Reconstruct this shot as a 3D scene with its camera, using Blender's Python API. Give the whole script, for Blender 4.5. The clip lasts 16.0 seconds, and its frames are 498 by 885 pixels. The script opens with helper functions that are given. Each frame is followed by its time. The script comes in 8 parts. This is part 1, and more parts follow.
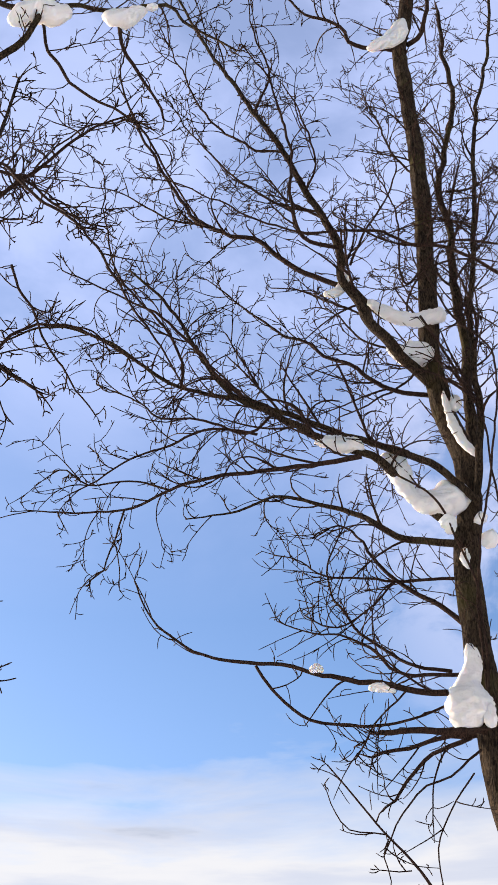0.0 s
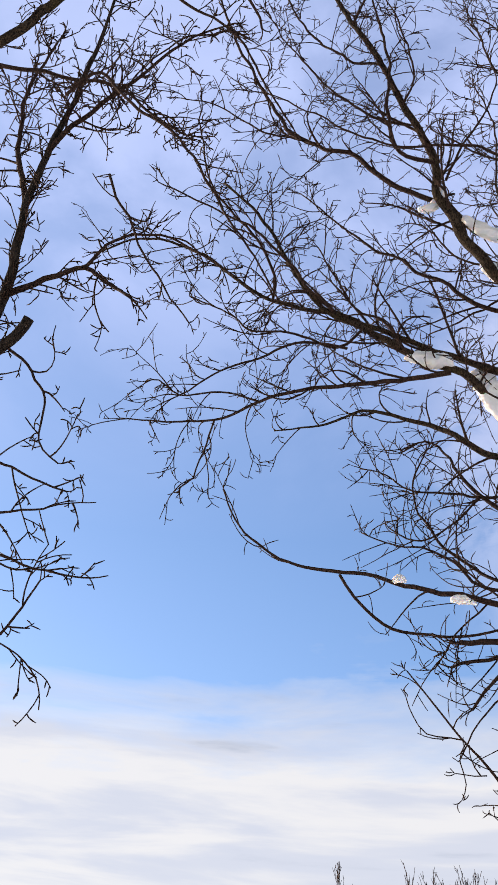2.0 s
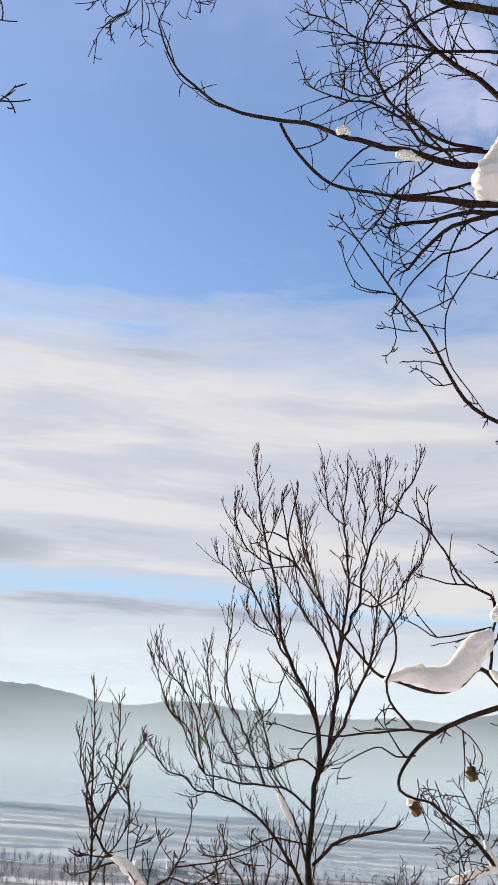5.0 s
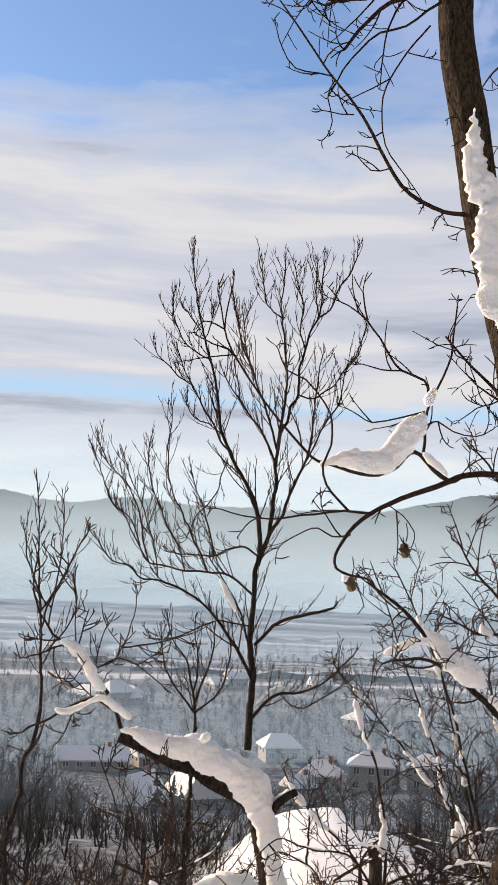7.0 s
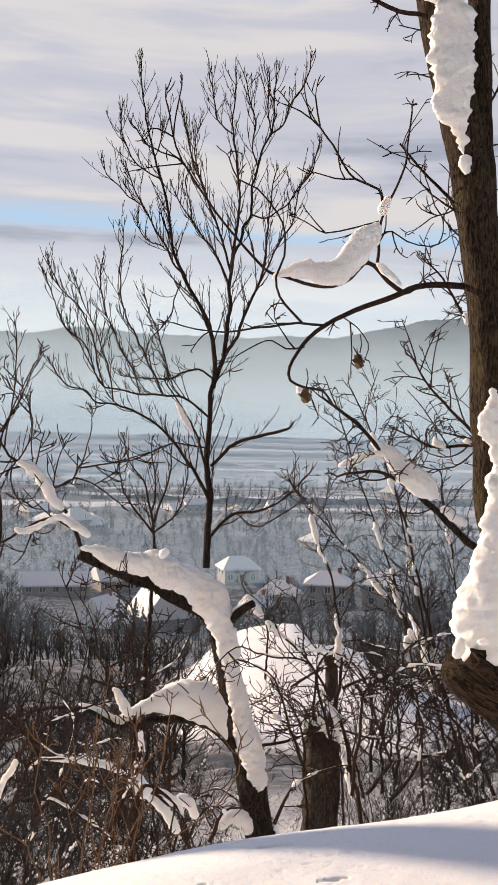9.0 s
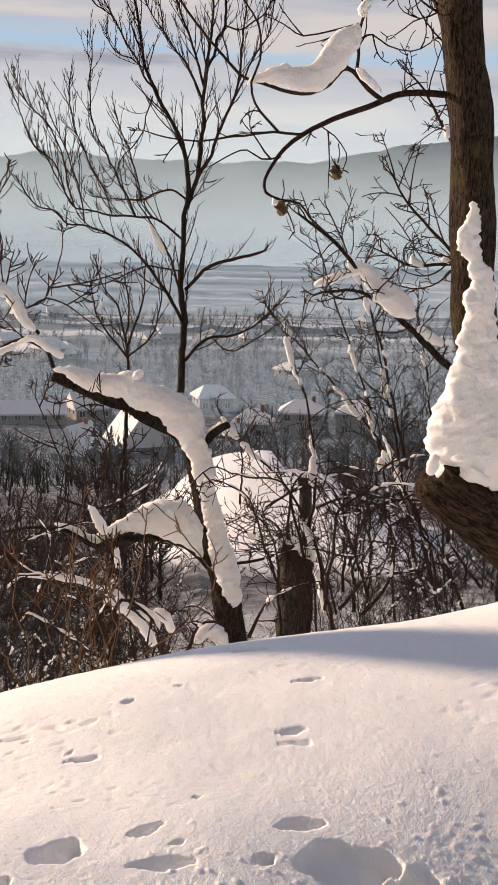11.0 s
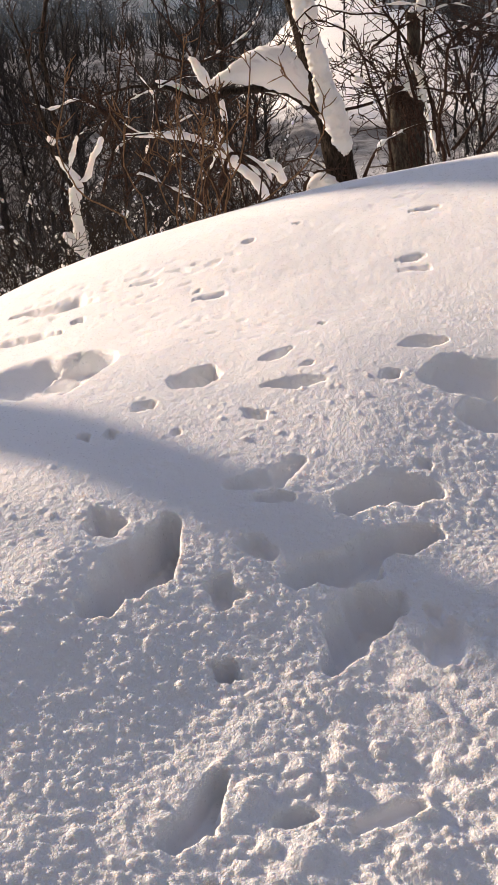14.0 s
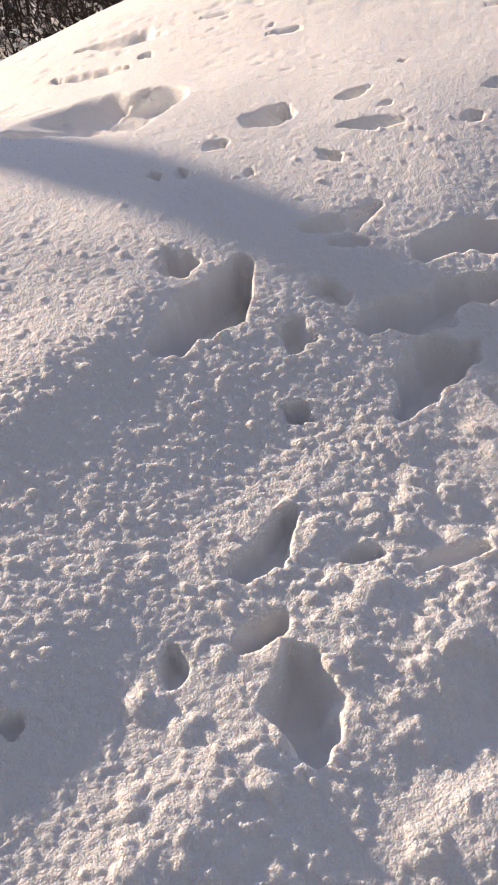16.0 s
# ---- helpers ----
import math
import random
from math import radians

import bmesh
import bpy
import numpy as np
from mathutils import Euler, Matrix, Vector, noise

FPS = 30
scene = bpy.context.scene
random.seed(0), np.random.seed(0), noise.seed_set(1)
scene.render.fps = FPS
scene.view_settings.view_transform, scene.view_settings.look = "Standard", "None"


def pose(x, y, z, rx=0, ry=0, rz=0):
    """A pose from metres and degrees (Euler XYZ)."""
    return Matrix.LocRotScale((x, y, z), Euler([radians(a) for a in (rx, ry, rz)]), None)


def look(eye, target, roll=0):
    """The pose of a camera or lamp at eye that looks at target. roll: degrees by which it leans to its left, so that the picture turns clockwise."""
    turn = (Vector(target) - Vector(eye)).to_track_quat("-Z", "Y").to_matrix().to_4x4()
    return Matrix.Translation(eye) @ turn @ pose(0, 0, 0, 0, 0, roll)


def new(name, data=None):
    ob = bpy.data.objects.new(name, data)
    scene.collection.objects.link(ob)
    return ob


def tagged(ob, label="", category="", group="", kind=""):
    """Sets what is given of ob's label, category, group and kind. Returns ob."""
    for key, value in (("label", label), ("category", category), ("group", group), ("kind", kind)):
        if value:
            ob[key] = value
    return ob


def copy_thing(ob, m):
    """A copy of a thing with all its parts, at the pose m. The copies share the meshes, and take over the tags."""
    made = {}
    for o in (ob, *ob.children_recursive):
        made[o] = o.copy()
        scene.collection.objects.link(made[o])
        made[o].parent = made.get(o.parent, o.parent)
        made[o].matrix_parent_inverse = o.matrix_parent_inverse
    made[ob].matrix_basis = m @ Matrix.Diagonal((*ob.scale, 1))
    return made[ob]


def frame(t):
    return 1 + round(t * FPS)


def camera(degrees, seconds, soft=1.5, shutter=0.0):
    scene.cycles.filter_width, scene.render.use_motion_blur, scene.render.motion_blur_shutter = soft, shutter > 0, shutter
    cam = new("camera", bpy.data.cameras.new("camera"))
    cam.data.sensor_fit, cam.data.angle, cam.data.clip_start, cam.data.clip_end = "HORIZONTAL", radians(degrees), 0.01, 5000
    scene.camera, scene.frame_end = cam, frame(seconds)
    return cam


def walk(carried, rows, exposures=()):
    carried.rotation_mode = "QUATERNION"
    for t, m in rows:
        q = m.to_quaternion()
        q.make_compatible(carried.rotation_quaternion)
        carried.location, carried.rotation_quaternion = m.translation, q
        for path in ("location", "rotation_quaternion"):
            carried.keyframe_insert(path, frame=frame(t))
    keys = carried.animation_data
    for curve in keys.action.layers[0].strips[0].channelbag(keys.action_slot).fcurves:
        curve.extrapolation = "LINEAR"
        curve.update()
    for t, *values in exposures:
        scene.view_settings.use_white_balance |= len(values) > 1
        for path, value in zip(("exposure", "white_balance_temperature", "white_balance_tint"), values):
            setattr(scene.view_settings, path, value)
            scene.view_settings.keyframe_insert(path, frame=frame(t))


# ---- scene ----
cam = camera(22.9, 16.0, soft=1.55)
PATH = [
    (0, (0.034, 0.019, 2.133), (-0.032, 1.631, 3.315), -0.9),
    (0.5, (0.046, -0.05, 2.113), (-0.073, 1.554, 3.303), -0.3),
    (1, (0.029, -0.112, 2.129), (-0.132, 1.497, 3.304), 0.9),
    (1.5, (0.041, -0.101, 2.065), (-0.154, 1.528, 3.209), 2.3),
    (2, (0.028, -0.048, 1.982), (-0.183, 1.624, 3.057), 3.3),
    (2.5, (-0.017, -0.001, 1.931), (-0.225, 1.733, 2.907), 4.0),
    (3, (-0.039, 0.1, 1.862), (-0.235, 1.888, 2.738), 4.4),
    (3.5, (-0.055, 0.211, 1.807), (-0.226, 2.043, 2.591), 4.5),
    (4, (-0.035, 0.377, 1.726), (-0.183, 2.238, 2.442), 4.8),
    (4.5, (-0.034, 0.435, 1.725), (-0.151, 2.333, 2.347), 4.6),
    (5, (-0.022, 0.508, 1.734), (-0.102, 2.439, 2.248), 4.0),
    (7.5, (-0.005, 0.483, 1.66), (0.057, 2.478, 1.789), 2.0),
    (8, (-0.003, 0.499, 1.638), (0.084, 2.496, 1.696), 1.5),
    (8.5, (0.003, 0.507, 1.618), (0.107, 2.505, 1.604), 1.4),
    (11, (0.015, 0.603, 1.514), (0.179, 2.564, 1.159), 1.6),
    (11.5, (0.007, 0.601, 1.495), (0.171, 2.543, 1.048), 1.2),
    (12, (0.001, 0.594, 1.472), (0.137, 2.511, 0.919), 0.3),
    (12.5, (-0.007, 0.575, 1.465), (0.088, 2.457, 0.794), -0.8),
    (13, (-0.004, 0.555, 1.465), (0.041, 2.389, 0.669), -2.0),
    (13.5, (-0.003, 0.544, 1.464), (-0.006, 2.324, 0.552), -3.4),
    (14, (-0.006, 0.545, 1.459), (-0.042, 2.269, 0.447), -4.3),
    (14.5, (-0.004, 0.543, 1.453), (-0.065, 2.21, 0.348), -5.1),
    (15, (-0.02, 0.547, 1.448), (-0.096, 2.153, 0.258), -5.1),
    (15.5, (-0.032, 0.549, 1.438), (-0.137, 2.099, 0.179), -5.1),
    (16, (-0.039, 0.544, 1.426), (-0.185, 2.037, 0.104), -5.4),
]
walk(cam, [(t, look(eye, target, roll)) for t, eye, target, roll in PATH],
     [(0, 1.15, 6500, 10), (3, 1.02, 6560, 10), (5, 0.89, 6600, 10), (8, 0.86, 6650, 11), (11, 0.60, 7050, 14), (12.5, 0.68, 6850, 13), (14, 0.66, 6820, 13), (16, 0.57, 6820, 13)])

# ---- light: low winter sun from the far left, blue sky with a cloud bank ----
SUN_TO = Vector((-0.81, 0.545, 0.30)).normalized()
sun_data = bpy.data.lights.new("sun", "SUN")
sun_data.energy, sun_data.angle, sun_data.color = 4.3, radians(1.5), (1.0, 0.79, 0.585)
sun = new("sun", sun_data)
sun.matrix_world = look(SUN_TO * 50, (0, 0, 0))


def math_node(nt, op, a, b=None, c=None, clamp=False):
    n = nt.nodes.new("ShaderNodeMath")
    n.operation, n.use_clamp = op, clamp
    for i, v in enumerate((a, b, c)):
        if v is None:
            continue
        if isinstance(v, (int, float)):
            n.inputs[i].default_value = v
        else:
            nt.links.new(v, n.inputs[i])
    return n.outputs[0]


def ramp(nt, fac, stops, interp="LINEAR"):
    n = nt.nodes.new("ShaderNodeValToRGB")
    n.color_ramp.interpolation = interp
    e = n.color_ramp.elements
    while len(e) < len(stops):
        e.new(0.5)
    for el, (p, c) in zip(e, stops):
        el.position, el.color = p, (*((c,) * 3 if isinstance(c, (int, float)) else c), 1)
    if fac is not None:
        nt.links.new(fac, n.inputs[0])
    return n.outputs[0]


def mix(nt, fac, a, b, blend="MIX"):
    n = nt.nodes.new("ShaderNodeMix")
    n.data_type, n.blend_type, n.clamp_factor = "RGBA", blend, True
    for sock, v in ((n.inputs[0], fac), (n.inputs[6], a), (n.inputs[7], b)):
        if isinstance(v, (int, float)):
            sock.default_value = v
        elif isinstance(v, tuple):
            sock.default_value = (*v, 1)
        else:
            nt.links.new(v, sock)
    return n.outputs[2]


def noise_node(nt, vec, scale, detail=4, rough=0.55, distort=0.0):
    n = nt.nodes.new("ShaderNodeTexNoise")
    n.inputs["Scale"].default_value, n.inputs["Detail"].default_value = scale, detail
    n.inputs["Roughness"].default_value, n.inputs["Distortion"].default_value = rough, distort
    if vec is not None:
        nt.links.new(vec, n.inputs["Vector"])
    return n.outputs["Fac"]


def mapping(nt, vec, scale=(1, 1, 1), loc=(0, 0, 0)):
    n = nt.nodes.new("ShaderNodeMapping")
    n.inputs["Scale"].default_value, n.inputs["Location"].default_value = scale, loc
    nt.links.new(vec, n.inputs["Vector"])
    return n.outputs[0]


world = bpy.data.worlds.new("winter_sky")
scene.world = world
world.use_nodes = True
wt = world.node_tree
wt.nodes.clear()
sky = wt.nodes.new("ShaderNodeTexSky")
sky.sky_type, sky.sun_disc = "NISHITA", False
sky.sun_elevation = math.asin(SUN_TO.z)
sky.sun_rotation = math.atan2(SUN_TO.x, SUN_TO.y)
sky.air_density, sky.dust_density, sky.ozone_density = 1.0, 0.6, 2.5
tc = wt.nodes.new("ShaderNodeTexCoord").outputs["Generated"]
sep = wt.nodes.new("ShaderNodeSeparateXYZ")
wt.links.new(tc, sep.inputs[0])
elev = math_node(wt, "MULTIPLY", math_node(wt, "ARCSINE", sep.outputs[2]), 180 / math.pi)
scaled = wt.nodes.new("ShaderNodeVectorMath")
scaled.operation = "SCALE"
scaled.inputs["Scale"].default_value = 0.085
wt.links.new(sky.outputs[0], scaled.inputs[0])
blue = mix(wt, 1.0, scaled.outputs[0], (1.02, 1.06, 1.20), "MULTIPLY")
# wispy high cloud, denser towards the zenith
wisp = noise_node(wt, mapping(wt, tc, (3.2, 3.2, 5.0), (2.3, 0.7, 0.4)), 1.6, 6, 0.55, 0.4)
high = math_node(wt, "MULTIPLY_ADD", math_node(wt, "SUBTRACT", elev, 28), 0.07, 0.0, True)
wisp_mask = math_node(wt, "MULTIPLY", ramp(wt, wisp, [(0.34, 0.45), (0.62, 1.0)], "EASE"), high)
front = math_node(wt, "MULTIPLY_ADD", sep.outputs[1], 1.2, 0.25, True)      # the clouds stand over the valley; the sky behind is clear
blue = mix(wt, math_node(wt, "MULTIPLY_ADD", front, -0.9, 0.9), blue, (0.17, 0.16, 0.158))      # thin grey veil behind
col = mix(wt, math_node(wt, "MULTIPLY", math_node(wt, "MULTIPLY", wisp_mask, front), 0.75), blue, (0.315, 0.36, 0.55))
azim = math_node(wt, "MULTIPLY", math_node(wt, "ARCTAN2", sep.outputs[0], sep.outputs[1]), 180 / math.pi)
veil_u = math_node(wt, "MULTIPLY", math_node(wt, "ADD", azim, -11.0), 0.11)
veil_v = math_node(wt, "MULTIPLY", math_node(wt, "ADD", elev, -33.0), 0.075)
veil = math_node(wt, "SUBTRACT", 1.1, math_node(wt, "ADD", math_node(wt, "MULTIPLY", veil_u, veil_u), math_node(wt, "MULTIPLY", veil_v, veil_v)), None, True)
tufts = ramp(wt, noise_node(wt, mapping(wt, tc, (9, 9, 13), (0.6, 0.2, 0.9)), 1.5, 6, 0.6, 0.4), [(0.36, 0.0), (0.6, 1.0)], "EASE")
col = mix(wt, math_node(wt, "MULTIPLY", math_node(wt, "MULTIPLY", veil, tufts), 0.55), col, (0.40, 0.41, 0.53))      # pale tufts behind the tall tree
# the cloud bank low over the valley: streaks drawn out along the horizon
streak = noise_node(wt, mapping(wt, tc, (2.2, 2.2, 17.0), (0.4, 0.1, 0.0)), 1.7, 6, 0.55, 0.3)
wob = math_node(wt, "MULTIPLY_ADD", streak, 7.0, math_node(wt, "ADD", elev, -3.5))
torn = noise_node(wt, mapping(wt, tc, (4.0, 4.0, 15.0), (1.7, 0.3, 0.6)), 1.5, 5, 0.6, 0.5)
bank = math_node(wt, "MULTIPLY_ADD", math_node(wt, "MULTIPLY_ADD", torn, 6.0, math_node(wt, "ADD", wob, -3.0)), -0.24, 5.3, True)
body = ramp(wt, streak, [(0.28, (0.21, 0.23, 0.28)), (0.45, (0.34, 0.35, 0.395)), (0.62, (0.43, 0.42, 0.42))], "EASE")
col = mix(wt, math_node(wt, "MULTIPLY", math_node(wt, "MULTIPLY", bank, front), 0.93), col, body)
gap = math_node(wt, "SUBTRACT", 1.0, math_node(wt, "MULTIPLY", math_node(wt, "ABSOLUTE", math_node(wt, "ADD", wob, -7.3)), 0.9), None, True)
col = mix(wt, math_node(wt, "MULTIPLY", gap, 0.85), col, (0.25, 0.39, 0.54))
dark_u = math_node(wt, "MULTIPLY", math_node(wt, "ADD", azim, 17.5), 0.15)
dark_v = math_node(wt, "MULTIPLY", math_node(wt, "MULTIPLY_ADD", streak, 3.0, math_node(wt, "ADD", elev, -10.6)), 1.0)
dark = math_node(wt, "SUBTRACT", 1.15, math_node(wt, "ADD", math_node(wt, "MULTIPLY", dark_u, dark_u), math_node(wt, "MULTIPLY", dark_v, dark_v)), None, True)
col = mix(wt, math_node(wt, "MULTIPLY", dark, 0.85), col, (0.19, 0.21, 0.25))      # one dark cloud low over the ridge
low = math_node(wt, "MULTIPLY_ADD", elev, -0.17, 1.2, True)
col = mix(wt, math_node(wt, "MULTIPLY", low, 0.7), col, (0.54, 0.65, 0.72))
bg = wt.nodes.new("ShaderNodeBackground")
wo = wt.nodes.new("ShaderNodeOutputWorld")
wt.links.new(col, bg.inputs[0])
wt.links.new(bg.outputs[0], wo.inputs[0])


# ---- materials ----
def material(name, rough=0.8, spec=0.3):
    m = bpy.data.materials.new(name)
    m.use_nodes = True
    nt = m.node_tree
    b = nt.nodes["Principled BSDF"]
    b.inputs["Roughness"].default_value = rough
    b.inputs["Specular IOR Level"].default_value = spec
    return m, nt, b


def coords(nt):
    return nt.nodes.new("ShaderNodeTexCoord").outputs["Object"]


def bump(nt, b, height, strength, distance):
    n = nt.nodes.new("ShaderNodeBump")
    n.inputs["Strength"].default_value, n.inputs["Distance"].default_value = strength, distance
    nt.links.new(height, n.inputs["Height"])
    nt.links.new(n.outputs[0], b.inputs["Normal"])


def snow_material(name, grain, strength, brush_shade=False, deep=0.014):
    m, nt, b = material(name, 0.6, 0.16)
    v = coords(nt)
    coarse = noise_node(nt, v, 1.3, 3)
    nt.links.new(ramp(nt, coarse, [(0.3, (0.77, 0.78, 0.80)), (0.7, (0.84, 0.84, 0.85))]), b.inputs["Base Color"])
    if brush_shade:
        sp = nt.nodes.new("ShaderNodeSeparateXYZ")
        nt.links.new(v, sp.inputs[0])
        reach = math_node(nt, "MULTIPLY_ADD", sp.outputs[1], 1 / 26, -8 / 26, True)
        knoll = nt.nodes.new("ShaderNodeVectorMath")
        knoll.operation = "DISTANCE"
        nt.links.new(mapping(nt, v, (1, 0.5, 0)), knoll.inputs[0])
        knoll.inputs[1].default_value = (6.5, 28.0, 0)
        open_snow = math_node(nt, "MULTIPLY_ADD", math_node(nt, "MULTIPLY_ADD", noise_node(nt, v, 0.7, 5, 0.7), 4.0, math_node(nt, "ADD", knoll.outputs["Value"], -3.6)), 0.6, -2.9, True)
        # near-black paints both the undergrowth and the shade on the snow between it
        scrub_shade = ramp(nt, noise_node(nt, v, 0.6, 7, 0.75), [(0.46, 1.0), (0.64, 0.68)])
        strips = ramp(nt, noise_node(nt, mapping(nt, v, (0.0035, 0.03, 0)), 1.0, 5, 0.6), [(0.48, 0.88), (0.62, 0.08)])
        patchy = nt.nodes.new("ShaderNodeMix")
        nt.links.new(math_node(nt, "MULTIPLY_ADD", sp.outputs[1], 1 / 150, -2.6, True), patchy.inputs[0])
        nt.links.new(scrub_shade, patchy.inputs[2])
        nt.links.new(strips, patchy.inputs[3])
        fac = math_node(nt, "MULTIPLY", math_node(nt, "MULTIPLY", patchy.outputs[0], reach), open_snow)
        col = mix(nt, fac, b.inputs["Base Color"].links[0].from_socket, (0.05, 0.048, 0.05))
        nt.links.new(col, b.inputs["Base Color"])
    b.inputs["Subsurface Weight"].default_value = 0.6 if brush_shade else 0.8
    b.inputs["Subsurface Radius"].default_value = (deep, deep * 0.85, deep * 0.7)
    b.inputs["Subsurface Scale"].default_value = 1.0
    fine = noise_node(nt, v, grain, 2.5, 0.6, 0.0)
    mid = noise_node(nt, v, grain * 0.42, 3, 0.6)
    height = math_node(nt, "ADD", math_node(nt, "MULTIPLY", fine, 0.5), math_node(nt, "MULTIPLY", mid, 0.6))
    if brush_shade:       # packed round grains
        for size, part_of in ((260, 0.28), (120, 0.24)):
            g = nt.nodes.new("ShaderNodeTexVoronoi")
            g.inputs["Scale"].default_value = size
            nt.links.new(v, g.inputs["Vector"])
            height = math_node(nt, "MULTIPLY_ADD", g.outputs["Distance"], -part_of, height)
    n = nt.nodes.new("ShaderNodeBump")
    n.inputs["Strength"].default_value, n.inputs["Distance"].default_value = strength, 0.010 if brush_shade else 0.03
    nt.links.new(height, n.inputs["Height"])
    if brush_shade:       # loose crumbs near the path, smooth wind crust towards the brow
        loose = math_node(nt, "MULTIPLY_ADD", math_node(nt, "MULTIPLY_ADD", sp.outputs[0], 0.5, math_node(nt, "MULTIPLY", sp.outputs[1], -1.0)), 0.9, 3.2, True)
        pressed = nt.nodes.new("ShaderNodeAttribute")
        pressed.attribute_name = "pressed"
        rough_part = math_node(nt, "MULTIPLY_ADD", loose, strength * 0.78, strength * 0.22)
        nt.links.new(math_node(nt, "MULTIPLY", rough_part, math_node(nt, "MULTIPLY_ADD", pressed.outputs["Fac"], -0.8, 1.0)), n.inputs["Strength"])
    # ice crystals: a few grains lie at odd angles and shine
    vor = nt.nodes.new("ShaderNodeTexVoronoi")
    vor.inputs["Scale"].default_value = 330
    nt.links.new(v, vor.inputs["Vector"])
    cell = nt.nodes.new("ShaderNodeSeparateColor")
    nt.links.new(vor.outputs["Color"], cell.inputs[0])
    shine = math_node(nt, "GREATER_THAN", cell.outputs[2], 0.93)
    nt.links.new(math_node(nt, "MULTIPLY_ADD", shine, -0.42, 0.6), b.inputs["Roughness"])
    tilt = nt.nodes.new("ShaderNodeVectorMath")
    tilt.operation = "SUBTRACT"
    nt.links.new(vor.outputs["Color"], tilt.inputs[0])
    tilt.inputs[1].default_value = (0.5, 0.5, 0.5)
    amount = nt.nodes.new("ShaderNodeVectorMath")
    amount.operation = "SCALE"
    nt.links.new(tilt.outputs[0], amount.inputs[0])
    nt.links.new(math_node(nt, "MULTIPLY_ADD", shine, 1.1, 0.12), amount.inputs["Scale"])
    total = nt.nodes.new("ShaderNodeVectorMath")
    total.operation = "ADD"
    nt.links.new(n.outputs[0], total.inputs[0])
    nt.links.new(amount.outputs[0], total.inputs[1])
    unit = nt.nodes.new("ShaderNodeVectorMath")
    unit.operation = "NORMALIZE"
    nt.links.new(total.outputs[0], unit.inputs[0])
    nt.links.new(unit.outputs[0], b.inputs["Normal"])
    return m


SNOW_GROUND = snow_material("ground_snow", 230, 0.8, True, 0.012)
SNOW_TREE = snow_material("lying_snow", 80, 0.5, False, 0.035)


def bark_material(name, dark, light, moss=0.0, scale=1.0, turn=0.0):
    m, nt, b = material(name, 0.9, 0.1)
    v = coords(nt)
    if turn:        # the grain runs along a leaning log
        v = mapping(nt, v)
        v.node.inputs["Rotation"].default_value = (0, radians(turn), 0)
    v = mapping(nt, v, (1, 1, 0.22))
    n1 = noise_node(nt, v, 46 * scale, 5, 0.6, 1.2)
    n2 = noise_node(nt, coords(nt), 4 * scale, 4)
    c = ramp(nt, n1, [(0.40, dark), (0.62, light)])
    c = mix(nt, ramp(nt, n2, [(0.5, 0.0), (0.8, 0.2)]), c, tuple(0.6 * a + 0.4 * q for a, q in zip(light, (0.09, 0.085, 0.075))))
    if moss:
        c = mix(nt, math_node(nt, "MULTIPLY", ramp(nt, noise_node(nt, coords(nt), 2.2, 5), [(0.55, 0.0), (0.7, 1.0)]), moss), c, (0.12, 0.11, 0.03))
    nt.links.new(c, b.inputs["Base Color"])
    bump(nt, b, n1, 1.0, 0.04)
    return m


BARK = bark_material("grey_brown_bark", (0.012, 0.008, 0.006), (0.085, 0.060, 0.039), 0.3, 1.4)
BARK_OLD = bark_material("weathered_bark", (0.026, 0.023, 0.020), (0.080, 0.068, 0.056), 0.2, 0.8)
BARK_STUB = bark_material("stub_bark", (0.008, 0.0055, 0.004), (0.072, 0.046, 0.029), 0.0, 0.9, 55)
BARK_DARK = bark_material("dark_bark", (0.012, 0.0095, 0.008), (0.052, 0.039, 0.031))
TWIG = bark_material("twig_bark", (0.026, 0.016, 0.013), (0.085, 0.050, 0.038), 0.0, 2.0)
TWIG_RED = bark_material("reddish_twig_bark", (0.018, 0.013, 0.011), (0.062, 0.042, 0.033), 0.0, 2.0)
TWIG_TAN = bark_material("dry_stalk", (0.11, 0.062, 0.036), (0.28, 0.17, 0.095), 0.0, 2.0)
WOOD_FAR = bark_material("woodland_bark", (0.016, 0.015, 0.016), (0.044, 0.042, 0.045), 0.0, 0.3)


def plain(name, color, rough=0.8, var=0.25, scale=3.0, spec=0.3):
    m, nt, b = material(name, rough, spec)
    n = noise_node(nt, coords(nt), scale, 5)
    lo, hi = tuple(c * (1 - var) for c in color), tuple(min(1, c * (1 + var)) for c in color)
    nt.links.new(ramp(nt, n, [(0.3, lo), (0.7, hi)]), b.inputs["Base Color"])
    bump(nt, b, n, 0.25, 0.02)
    return m


PLASTER = plain("house_plaster", (0.34, 0.31, 0.28), 0.9)
PLASTER_BROWN = plain("house_boards", (0.13, 0.09, 0.065), 0.9)
GLASS_DARK = plain("window_glass", (0.03, 0.035, 0.045), 0.15, 0.2, 3, 0.5)
FRAME_WHITE = plain("white_window_frame", (0.7, 0.7, 0.68), 0.6, 0.08)
BRICK = plain("chimney_brick", (0.22, 0.10, 0.07), 0.9)
LEAF_DRY = plain("withered_leaf", (0.10, 0.062, 0.024), 0.7, 0.4, 30)
SPRUCE = plain("spruce_needles", (0.035, 0.05, 0.04), 0.9, 0.4, 2)

# ---- numeric noise ----
_rng = np.random.default_rng(7)
_TAB = _rng.random((256, 256))


